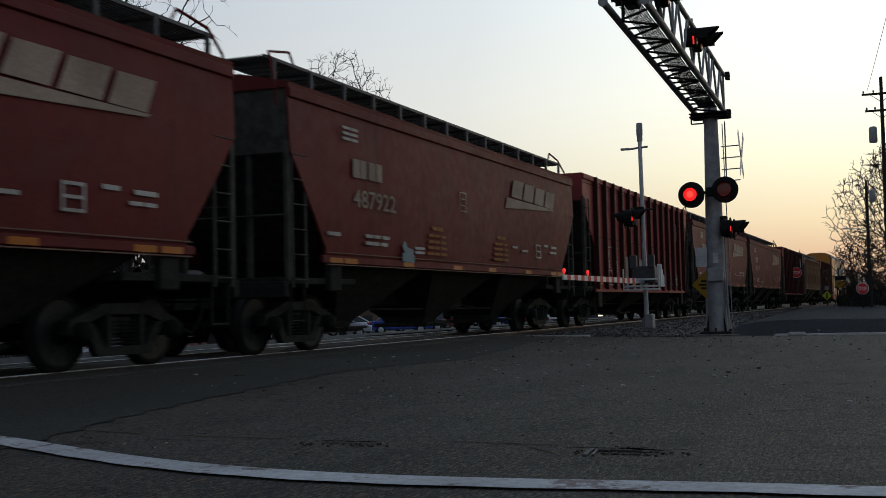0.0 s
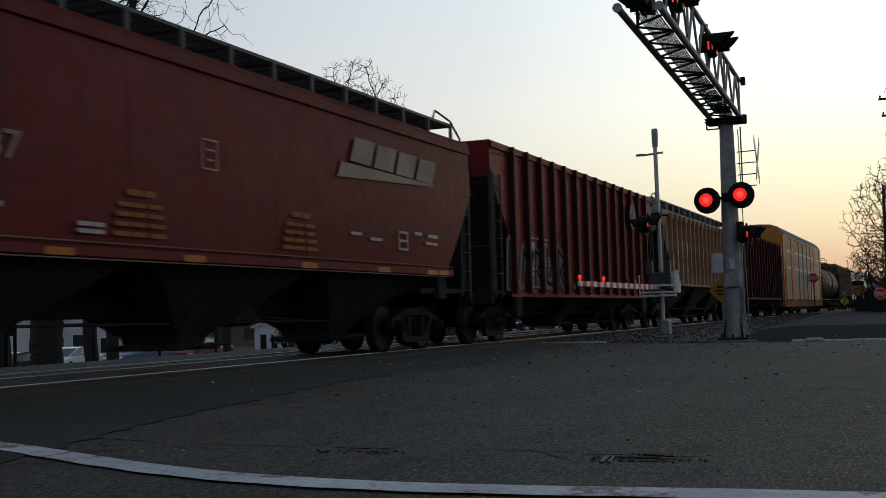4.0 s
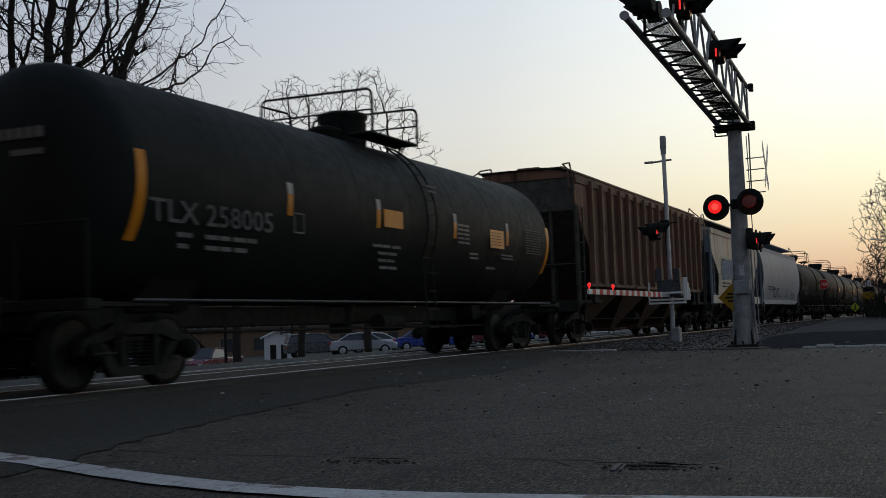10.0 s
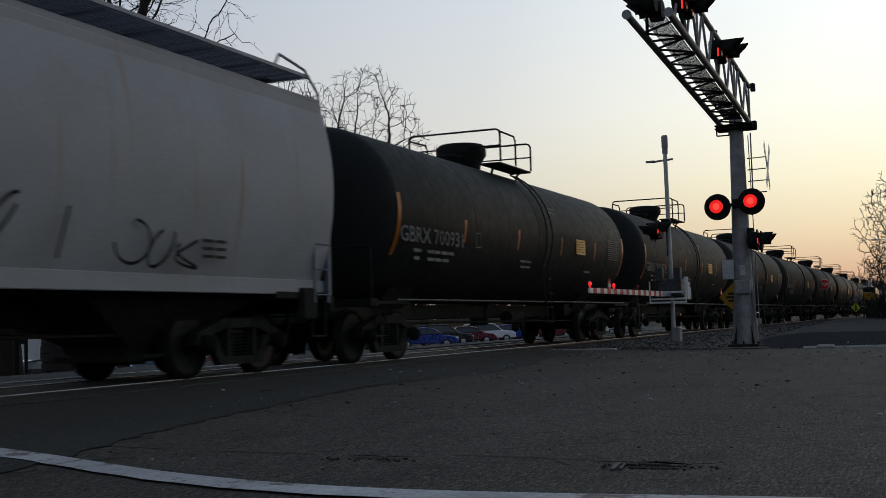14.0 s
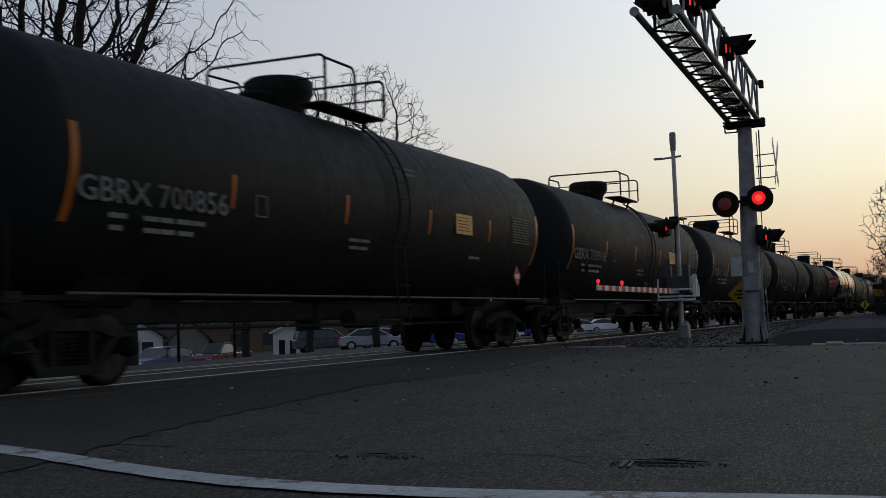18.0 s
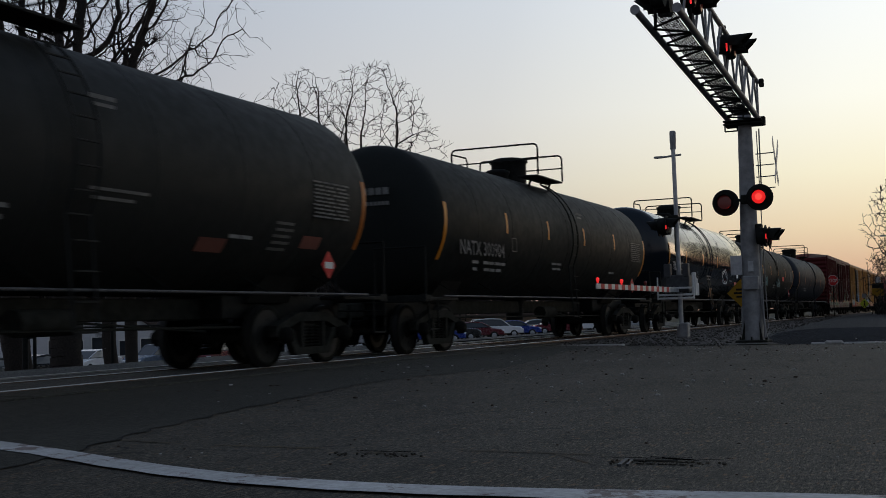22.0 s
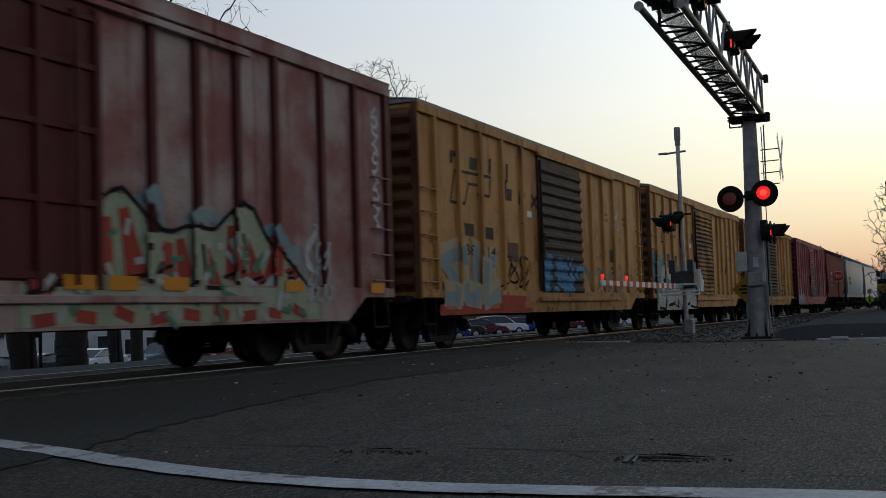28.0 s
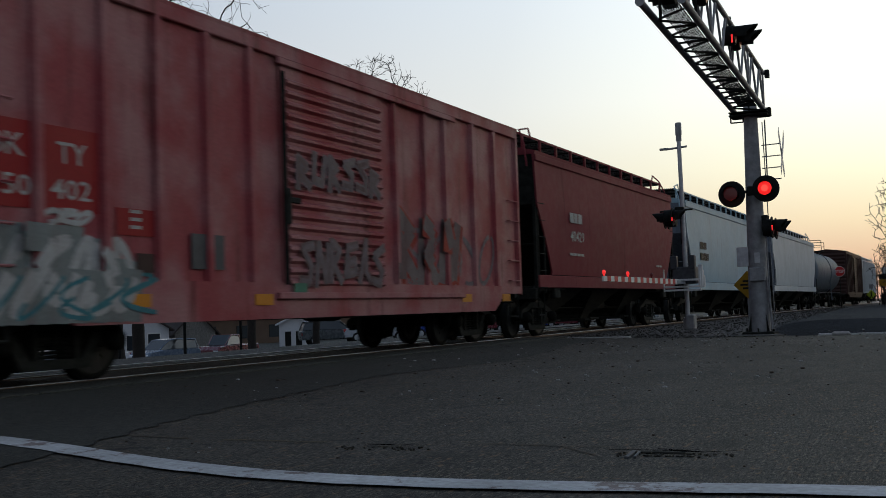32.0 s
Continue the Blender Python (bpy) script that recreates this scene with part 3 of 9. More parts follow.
tie.box((-0.11, -1.3, -0.24), (0.11, 1.3, -0.048), 0, 0.015)
tie_mesh = tie.mesh("tie", M_TIE)
track = tagged(new("track"), "timber ties under the railway track", "track", kind="structure")
for i in range(150):
    part("tie", tie_mesh, None, track, at=(27.0 + i * 0.51, TRACK_Y, 0))
# crossing panels between and beside the rails
# paler asphalt past the near rail puts its wet sheen into the colour
for name, y0, y1, m in (("crossing_panel", 8.40, 9.33, M_OVER), ("crossing_panel", 9.47, 10.80, M_FAR), ("crossing_panel", 10.99, 13.4, M_FAR)):
    pn = tagged(new(name), "dark rubber and asphalt crossing panel between the rails" if y1 < 11 else "grey pavement beyond the far rail", "crossing panel", kind="structure")
    sp = Shape()
    sp.box((0, y0 + 0.004, -0.16), (2.43, y1 - 0.004, -0.012), 0, 0.012)
    pm = sp.mesh("panel", m)
    for i in range(22):
        part("panel", pm, None, pn, at=(-27.5 + i * 2.44, 0, 0))
sh = Shape()
sh.box((25.9, 6.9, -0.14), (26.15, 9.2, -0.045), 0, 0.02)
setting("panel_edge", sh, M_CONC, "pale concrete header at the end of the crossing", "kerb")
# street beyond the track, its far edge line and lot
setting("far_street", sheet(-40, 60, 13.0, 17.6, 10, 0, 0.01, None, [13.0, 13.8, 14.6, 15.4, 16.2, 17.0, 17.6]), M_FAR, "grey street surface beyond the track", "road")
sh = sheet(-60, 320, 20, 95, 76, 0, 0.012, None, [20, 21, 22.5, 24, 28, 32, 36, 40, 45, 50, 55, 62, 80, 95])
setting("car_park", sh, M_FAR, "grey asphalt car park lying below the track", "car park")
sh = Shape()
for i in range(60):
    x = -10 + i * 1.3
    sh.box((x, 11.75, -0.02), (x + 1.28, 11.87, 0.006))
setting("far_line", sh, M_WHITE, "white line painted beyond the far rail", "line")

# ---- crossing signals ----
MAST_X, MAST_Y = 27.8, 4.30
flashers = []      # (turning two-faced lens disc, which of the pair)


def hood(sh, c, r, direction, length, slot=0):
    """A visor: the upper half of a tube, open below, pointing along direction (unit x or y)."""
    n = 10
    d = Vector(direction)
    side = Vector((-d.y, d.x, 0))
    up = Vector((0, 0, 1))
    rings = []
    for i in range(n + 1):
        a = math.pi * (-0.12 + 1.24 * i / n)
        ln = length * (0.55 + 0.45 * max(0, math.sin(a)))
        rings.append([Vector(c) + side * (rr * math.cos(a)) + up * (rr * math.sin(a)) + d * w for rr, w in ((r, 0), (r, ln), (r - 0.008, ln), (r - 0.008, 0))])
    sh.loft(rings, True, slot, True)


def lamp_head(parent, c, facing, name="lamp_head", disc=0.305, lens=0.155, phase=None, visor=0.34):
    """A round flasher: black backing disc, visor, housing, and a lens; c in the parent's space, facing a unit vector in x or y."""
    d = Vector(facing)
    ax = "x" if abs(d.x) > 0.5 else "y"
    sg = d.x if ax == "x" else d.y
    sh = Shape()
    sh.spin([(disc, -0.010 * sg), (disc, 0.010 * sg), (disc - 0.03, 0.018 * sg), (lens + 0.02, 0.012 * sg)], ax, c, 28)
    head = part(name, sh, M_BLACK, parent, "black disc, visor and housing of a flasher")
    part("housing", Shape().spin([(lens + 0.03, -0.20 * sg), (lens + 0.04, -0.10 * sg), (lens + 0.04, -0.008 * sg)], ax, c, 18), M_BLACK, head)
    vz = Shape()
    hood(vz, Vector(c) + d * 0.012, lens + 0.02, d, visor)
    part("visor", vz, M_BLACK, head)
    ring = Shape()
    ring.spin([(lens + 0.018, 0.012 * sg), (lens + 0.018, 0.030 * sg), (lens + 0.004, 0.030 * sg), (lens + 0.004, 0.012 * sg)], ax, c, 24)
    part("lens_ring", ring, M_STEEL, head)
    lz = Shape()
    if phase is None:
        lz.spin([(lens, 0.016 * sg), (lens * 0.8, 0.034 * sg), (lens * 0.35, 0.044 * sg)], ax, c, 20)
        part("lens", lz, M_REDDIM, head, "dark red glass lens")
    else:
        # a disc with one glowing and one dark face turns to imitate the flash
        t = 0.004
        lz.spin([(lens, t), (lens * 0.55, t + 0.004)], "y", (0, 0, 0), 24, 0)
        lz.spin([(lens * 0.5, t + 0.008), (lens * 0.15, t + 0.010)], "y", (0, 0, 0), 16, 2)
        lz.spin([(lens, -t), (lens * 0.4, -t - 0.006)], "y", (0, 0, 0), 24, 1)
        ob = part("flashing_lens", lz, [M_RED, M_REDDIM, M_HALO], head, "red lens disc, glowing on one face only, turned to flash", at=Vector(c) + d * 0.175)
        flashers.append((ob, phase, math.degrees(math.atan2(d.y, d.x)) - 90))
    return head


cant = thing("cantilever_signal", "grey steel cantilever crossing signal with a truss arm and flashers", "crossing signal", at=(MAST_X, MAST_Y, ROAD_Z))
sh = Shape()
sh.spin([(0.245, 0.0), (0.235, 0.3), (0.20, 2.6), (0.155, 5.25), (0.15, 5.3)], "z", (0, 0, 0), 24)
part("mast", sh, M_GALV, cant, "tapered galvanised steel mast")
sh = Shape()
sh.box((-0.36, -0.36, -0.05), (0.36, 0.36, 0.05), 0, 0.02)
for a in range(8):
    x, y = 0.3 * math.cos(a * math.pi / 4), 0.3 * math.sin(a * math.pi / 4)
    sh.rod((x, y, 0.05), (x, y, 0.13), 0.022, 6)
for a in range(4):
    c, s = math.cos(a * math.pi / 2 + 0.785), math.sin(a * math.pi / 2 + 0.785)
    sh.add([(c * 0.23, s * 0.23, 0.05), (c * 0.34, s * 0.34, 0.05), (c * 0.23, s * 0.23, 0.5)], [(0, 1, 2)])
part("base_plate", sh, M_STEEL, cant, "dark bolted base plate")
sh = Shape()
# truss arm, seen from below: two lower tubes with bracing and a mesh walkway, an upper tube over the near one
Z0, Z1, XR, XE = 5.19, 5.77, -0.4, -8.6       # root and free end
YN, YF = -0.32, 0.35


def arm_z(x):
    return Z0 + (Z1 - Z0) * (XR - x) / (XR - XE)


for nm, y, dz, x0, x1, r in (("lower_chord", YN, 0, 0.10, XE, 0.062), ("lower_chord", YF, 0, 0.10, XE - 0.15, 0.062), ("upper_chord", YN, 0.88, 0.10, XE, 0.050)):
    sh = Shape()
    sh.rod((x0, y, arm_z(x0) + dz), (x1, y, arm_z(x1) + dz), r, 14)
    sh.spin([(r + 0.02, 0.0), (r + 0.02, -0.03)], "x", (x1, y, arm_z(x1) + dz), 14)
    part(nm, sh, M_GALV, cant)
for i in range(9):
    x0 = 0.0 - i * 1.02
    x1 = x0 - 1.02
    xm = (x0 + x1) / 2
    if x1 < XE - 0.2:
        break
    cross = Shape()
    if True:
        cross.rod((x0, YN, arm_z(x0)), (xm, YF, arm_z(xm)), 0.022, 6)
        cross.rod((xm, YF, arm_z(xm)), (x1, YN, arm_z(x1)), 0.022, 6)
        cross.rod((x0, YN, arm_z(x0)), (x0, YF, arm_z(x0)), 0.022, 6)
        part("floor_brace", cross, M_STEEL, cant)
    web = Shape()
    web.rod((x0, YN, arm_z(x0)), (xm, YN, arm_z(xm) + 0.88), 0.025, 6)
    web.rod((xm, YN, arm_z(xm) + 0.88), (x1, YN, arm_z(x1)), 0.025, 6)
    if i % 2 == 0:
        web.rod((x0, YN, arm_z(x0)), (x0, YN, arm_z(x0) + 0.88), 0.025, 6)
    part("web_brace", web, M_GALV, cant)
for i in range(7):
    x0 = -0.3 - i * 1.14
    g = Shape()
    for k in range(9):
        y = -0.18 + k * 0.045
        g.rod((x0, y, arm_z(x0) + 0.05), (x0 - 1.1, y, arm_z(x0 - 1.1) + 0.05), 0.007, 4)
    for k in range(22):
        x = x0 - k * 0.051
        g.rod((x, -0.20, arm_z(x) + 0.056), (x, 0.20, arm_z(x) + 0.056), 0.006, 4)
    part("walkway_grating", g, M_STEEL, cant, "dark steel grating")
for a, b in (((-0.30, -0.42, 5.03), (0.28, 0.45, 5.07)), ((-0.30, -0.42, 5.10), (0.28, 0.45, 5.14)), ((0.0, -0.46, 5.02), (0.16, -0.36, 5.22)), ((0.0, -0.46, 5.92), (0.16, -0.36, 6.10)), ((-0.16, -0.02, 5.10), (0.10, 0.02, 6.0))):
    part("clamp_plate", Shape().box(a, b, 0, 0.01), M_STEEL, cant, "dark plate clamping the arm to the mast")
part("step_loop", Shape().pipe([(-0.3, 0.12, 5.03), (-0.3, 0.12, 4.88), (-0.3, 0.40, 4.88), (-0.3, 0.40, 5.03)], 0.018), M_STEEL, cant)
# flashers over the street
for x, y, f, z in ((-4.1, YN - 0.12, (0, -1, 0), 0.52), (-7.5, YN - 0.12, (0, -1, 0), 0.42)):
    a = part("arm_lamp_post", Shape().rod((x, YN, arm_z(x) + 0.05), (x, YN, arm_z(x) + 1.0), 0.03, 8), M_STEEL, cant)
    for k in (0, 1):
        lamp_head(cant, (x + (0.24 if k else -0.30), y, arm_z(x) + z + 0.03), f, "arm_lamp", 0.19, visor=0.46)
lamp_head(cant, (-7.3, YF - 0.10, arm_z(-7.3) + 0.48), (0, 1, 0), "arm_lamp", 0.19, visor=0.46)
lamp_head(cant, (-7.85, YF - 0.10, arm_z(-7.85) + 0.48), (0, 1, 0), "arm_lamp", 0.19, visor=0.46)
part("arm_lamp_post", Shape().rod((-7.5, YF - 0.05, arm_z(-7.5)), (-7.5, YF - 0.05, arm_z(-7.5) + 0.7), 0.03, 8), M_STEEL, cant)
for x, z in ((-4.2, 0.50), (-7.6, 0.40)):
    part("side_marker", Shape().box((x - 0.43, YN - 0.13, arm_z(x) + z - 0.14), (x - 0.41, YN - 0.10, arm_z(x) + z + 0.02)), M_REDLED, cant, "small red side window of a flasher")
# pair that faces the camera
bar = Shape()
bar.rod((-0.18, -0.42, 3.30), (-0.18, 0.50, 3.26), 0.035, 10)
bar.box((-0.22, -0.13, 3.18), (0.05, 0.13, 3.40), 0, 0.02)
part("crossarm", bar, M_STEEL, cant)
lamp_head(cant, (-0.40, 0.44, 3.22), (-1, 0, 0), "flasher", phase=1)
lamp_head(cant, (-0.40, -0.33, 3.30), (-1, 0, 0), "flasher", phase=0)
# pair that faces the crossing street, seen from the side
bar = Shape()
bar.rod((-0.3, -0.26, 2.62), (0.5, -0.26, 2.62), 0.03, 8)
bar.box((-0.12, -0.3, 2.5), (0.12, 0.0, 2.72), 0, 0.02)
part("crossarm", bar, M_STEEL, cant)
for x in (-0.20, 0.42):
    lamp_head(cant, (x, -0.40, 2.42), (0, -1, 0), "side_flasher", 0.25)
part("side_marker", Shape().box((-0.40, -0.44, 2.34), (-0.38, -0.40, 2.46)), M_REDLED, cant)
# ladder and crossbuck, both nearly edge-on from here
lad = Shape()
for y in (-0.30,):
    lad.rod((0.12, y, 3.4), (0.12, y, 4.95), 0.018, 6)
    lad.rod((0.12, y - 0.02, 0.3), (0.12, y + 0.06, 4.9), 0.012, 6)
for k in range(4):
    z = 3.55 + k * 0.27
    lad.rod((0.12, -0.20, z), (0.12, -0.62, z + 0.01), 0.014, 6)
part("bracket_ladder", lad, M_GALV, cant)
buck = Shape()
for sgn in (1, -1):
    c, s = math.cos(radians(45)), math.sin(radians(45)) * sgn
    L, W = 0.68, 0.10
    p = []
    for u, w in ((-L, -W), (L, -W), (L, W), (-L, W)):
        p.append((0.12 + 0.75 * (u * c - w * s), 4.16 + (u * s + w * c)))
    buck.prism(p, "y", -0.66 - 0.012 * sgn, -0.652 - 0.012 * sgn)
part("crossbuck", buck, M_WHITE, cant, "white crossbuck boards seen edge-on")
sh = Shape()
sh.box((-0.30, -0.20, 1.20), (-0.16, 0.16, 1.52), 0, 0.02)
sh.rod((-0.15, -0.28, 0.1), (-0.12, -0.24, 2.6), 0.02, 6)
sh.rod((-0.10, -0.30, 0.1), (-0.10, -0.20, 1.3), 0.03, 6)
part("junction_box", sh, M_GALV, cant, "grey junction box and conduit on the mast")
sh = Shape()
sh.box((-0.23, 0.16, 1.55), (-0.21, 0.42, 2.0), 0, 0.004)
sh.box((-0.27, -0.10, 1.62), (-0.25, 0.02, 1.86), 0, 0.004)
part("notice_plate", sh, M_ALU, cant, "small metal notice plates")

# gate mast with the lowered arm
gate = thing("crossing_gate", "silver crossing gate mast with a lowered red and white arm", "crossing gate", at=(31.5, 6.92, -0.05))
sh = Shape()
sh.rod((0, -0.17, 0), (0, -0.13, 5.1), 0.062, 14, 0.055)
part("mast", sh, M_ALU, gate, "slim silver mast")
sh = Shape()
sh.spin([(0.075, 5.08), (0.075, 5.22), (0.085, 5.26), (0.085, 5.54), (0.07, 5.58)], "z", (0, -0.13, 0), 14)
part("bell", sh, M_GALV, gate, "grey bell housing at the mast top")
sh = Shape()
sh.rod((0, 0.22, 4.88), (0, -0.34, 4.92), 0.028, 8)
sh.box((-0.04, 0.16, 4.86), (0.04, 0.40, 4.92), 0, 0.01)
part("upper_bracket", sh, M_GALV, gate)
sh = Shape()
sh.box((-0.24, -0.38, 0.0), (0.10, -0.14, 0.40), 0, 0.03)
sh.box((-0.12, -0.26, 0.0), (0.12, -0.06, 0.30), 0, 0.02)
part("base_box", sh, M_GALV, gate, "grey base casting and cable box")
sh = Shape()
sh.box((-0.22, -0.46, 1.22), (0.20, 0.16, 1.68), 0, 0.03)
sh.box((-0.26, 0.02, 1.62), (-0.05, 0.20, 1.98), 0, 0.02)
sh.box((-0.26, -0.46, 1.62), (-0.05, -0.30, 1.98), 0, 0.02)
part("mechanism", sh, M_DULL, gate, "grey gate mechanism case")
sh = Shape()
for y in (0.36, -0.60):
    sh.box((-0.35, y - 0.015, 1.02), (-0.30, y + 0.015, 1.62), 0, 0.005)
for z in (1.03, 1.12, 1.30):
    sh.box((-0.36, -0.62, z), (-0.28, 0.36, z + 0.05), 0, 0.005)
for k in range(3):
    sh.box((-0.30 + 0.16 * k, -0.66, 1.12), (-0.22 + 0.16 * k, -0.55, 1.72 - 0.14 * k), 0, 0.01)
part("counterweight", sh, M_WHITE, gate, "white counterweight frame")
# the arm: striped board in pieces, root at the mast, tip towards the street
arm = new("gate_arm")
arm.parent = gate
arm.location = (-1.1, -0.16, 1.27)
tagged(arm, "thin red and white striped gate arm with red lamps")
ARM_L, NB = 6.9, 25
for i in range(NB):
    x0, x1 = -i * ARM_L / NB, -(i + 1) * ARM_L / NB
    w = 0.068 - 0.0006 * i
    b = Shape()
    b.box((x0, -0.02, -w), (x1 + 0.002, 0.02, w), 0, 0.004)
    part("arm_board", b, M_REDP if i % 2 else M_WHITE, arm)
b = Shape()
b.box((0.9, -0.03, -0.06), (-0.1, 0.03, 0.05), 0, 0.01)
part("arm_socket", b, M_ALU, arm)
for x in (-6.8, -4.9, -2.7):
    b = Shape()
    b.rod((x, 0, 0.06), (x, 0, 0.12), 0.02, 8)
    b.spin([(0.03, 0.10), (0.038, 0.12), (0.034, 0.165), (0.012, 0.185)], "z", (x, 0, 0), 14)
    part("arm_lamp", b, M_REDLED if x != -2.7 else M_REDDIM, arm, "small red lamp on the gate arm")
# flashers on the gate mast, side on
bar = Shape()
bar.rod((0, -0.42, 3.22), (0, 0.46, 3.20), 0.025, 8)
bar.box((-0.08, -0.2, 3.1), (0.08, 0.05, 3.3), 0, 0.02)
bar.rod((0, -0.1, 2.3), (0, -0.1, 3.1), 0.03, 6)
part("crossarm", bar, M_STEEL, gate)
lamp_head(gate, (-0.12, 0.30, 2.98), (0, 1, 0), "flasher", 0.25)
lamp_head(gate, (0.30, 0.30, 2.98), (0, 1, 0), "flasher", 0.25)
lamp_head(gate, (-0.30, 0.06, 3.02), (0, -1, 0), "flasher", 0.25)
part("side_marker", Shape().box((-0.52, 0.02, 2.90), (-0.50, 0.06, 3.0)), M_REDLED, gate)
sh = Shape()
sh.spin([(0.05, -0.46), (0.06, -0.40)], "x", (0, 0.12, 3.0), 10)
part("lamp_glass", sh, M_AMBER, gate)
# warning sign on its own post behind the mast
ws = thing("diamond_sign", "dark yellow diamond warning sign with dark lines of text", "road sign", at=(30.2, 4.93, -0.1))
part("post", Shape().box((-0.02, -0.02, 0), (0.02, 0.02, 1.5)), M_GALV, ws)
part("plate", Shape().prism([(0, 0.82), (0.35, 1.17), (0, 1.52), (-0.35, 1.17)], "x", -0.03, -0.022), M_YEL, ws)
for k, w in ((1.26, 0.12), (1.17, 0.18), (1.08, 0.12)):
    part("text_bar", Shape().box((-0.034, -w, k - 0.025), (-0.0315, w, k + 0.025)), M_STENCIL, ws)

# ---- the train ----
SPEED = 15.665          # metres a second towards -X
moving = []             # (car, place along the track at 0 s)
wheelsets = []          # (wheelset, place of its car at 0 s)
WR = 0.457


def shared_truck():
    f = Shape()
    for y0, y1 in ((-0.07, 0.07),):
        f.prism([(-1.07, 0.44), (-1.07, 0.60), (-0.78, 0.68), (-0.42, 0.80), (0.42, 0.80), (0.78, 0.68), (1.07, 0.60), (1.07, 0.44), (0.98, 0.44), (0.96, 0.55), (0.74, 0.56), (0.40, 0.66), (-0.40, 0.66), (-0.74, 0.56), (-0.96, 0.55), (-0.98, 0.44)], "y", y0, y1)
        f.prism([(-0.78, 0.56), (-0.62, 0.56), (-0.40, 0.27), (0.40, 0.27), (0.62, 0.56), (0.78, 0.56), (0.52, 0.16), (-0.52, 0.16)], "y", y0 * 0.85, y1 * 0.85)
        for x in (-0.36, 0.28):
            f.box((x, y0, 0.26), (x + 0.08, y1, 0.68))
    frame_mesh = f.mesh("side_frame", M_STEEL)
    sp = Shape()
    for x in (-0.18, 0.0, 0.18):
        for k in range(7):
            sp.spin([(0.05, 0.0), (0.075, 0.012), (0.075, 0.028), (0.05, 0.04)], "z", (x, 0, 0.28 + k * 0.046), 10)
    spring_mesh = sp.mesh("spring_nest", M_WHEEL)
    cap = Shape()
    cap.spin([(0.125, 0.0), (0.125, -0.10), (0.09, -0.15), (0.05, -0.16)], "y", (0, 0, 0), 14)
    cap_mesh = cap.mesh("bearing_cap", M_WHEEL)
    w = Shape()
    w.rod((0, -1.0, 0), (0, 1.0, 0), 0.085, 10)
    for s in (-1, 1):
        prof = [(0.11, 0.10), (0.13, 0.06), (0.36, 0.03), (0.40, 0.065), (WR, 0.065), (WR, -0.045), (WR + 0.026, -0.06), (WR + 0.022, -0.085), (0.40, -0.085), (0.36, -0.02), (0.15, -0.06), (0.11, -0.10)]
        w.spin([(r, s * (0.755 + a)) for r, a in prof], "y", (0, 0, 0), 28)
        w.spin([(WR + 0.0015, s * 0.812), (WR + 0.0015, s * 0.718)], "y", (0, 0, 0), 28, 1)
        for k in range(6):
            a = k * math.pi / 3
            w.rod((0.24 * math.cos(a), s * 0.76, 0.24 * math.sin(a)), (0.24 * math.cos(a), s * 0.815, 0.24 * math.sin(a)), 0.022, 6)
    wheel_mesh = w.mesh("wheelset", [M_WHEEL, M_TREAD])
    b = Shape()
    b.box((-0.20, -1.02, 0.42), (0.20, 1.02, 0.66), 0, 0.03)
    b.spin([(0.22, 0.66), (0.22, 0.78)], "z", (0, 0, 0), 14)
    b.box((-0.75, -0.55, 0.40), (-0.68, 0.55, 0.48))
    b.box((0.68, -0.55, 0.40), (0.75, 0.55, 0.48))
    for s in (-1, 1):
        for x in (-0.43, 0.43):
            b.box((x - 0.03, s * 0.75 - 0.05, 0.28), (x + 0.03, s * 0.75 + 0.05, 0.62))
    return frame_mesh, spring_mesh, cap_mesh, wheel_mesh, b.mesh("bolster", M_STEEL)


T_FRAME, T_SPRING, T_CAP, T_WHEEL, T_BOLSTER = shared_truck()


def truck(car, x, s_car):
    t = part("truck", T_BOLSTER, None, car, "dark cast-steel truck", at=(x, 0, 0))
    for s in (-1, 1):
        part("side_frame", T_FRAME, None, t, at=(0, s * 1.02, 0))
        part("spring_nest", T_SPRING, None, t, at=(0, s * 1.0, 0))
    for d in (-0.89, 0.89):
        w = part("wheelset", T_WHEEL, None, t, "worn steel wheels on an axle", at=(d, 0, WR))
        wheelsets.append((w, s_car + x + d, d))
        c = part("bearing_cap", T_CAP, None, t, at=(d, -1.09, WR))
        c2 = part("bearing_cap", T_CAP, None, t, at=(d, 1.09, WR))
        c2.rotation_euler = (0, 0, math.pi)


def coupler_mesh():
    c = Shape()
    c.box((0, -0.16, 0.70), (0.75, 0.16, 0.96), 0, 0.02)
    c.box((0.5, -0.09, 0.75), (1.05, 0.09, 0.92), 0, 0.02)
    c.prism([(0.95, -0.14), (1.22, -0.16), (1.30, -0.06), (1.18, 0.0), (1.30, 0.10), (1.20, 0.17), (0.95, 0.14)], "z", 0.70, 0.98)
    c.pipe([(0.7, 0.14, 0.72), (0.9, 0.18, 0.5), (1.1, 0.2, 0.36), (1.3, 0.18, 0.42)], 0.02, 6)
    c.pipe([(0.35, -1.35, 1.02), (0.42, -1.30, 0.80), (0.45, -0.3, 0.82), (1.0, 0, 0.98)], 0.014, 5)
    return c.mesh("coupler", M_STEEL)


T_COUPLER = coupler_mesh()


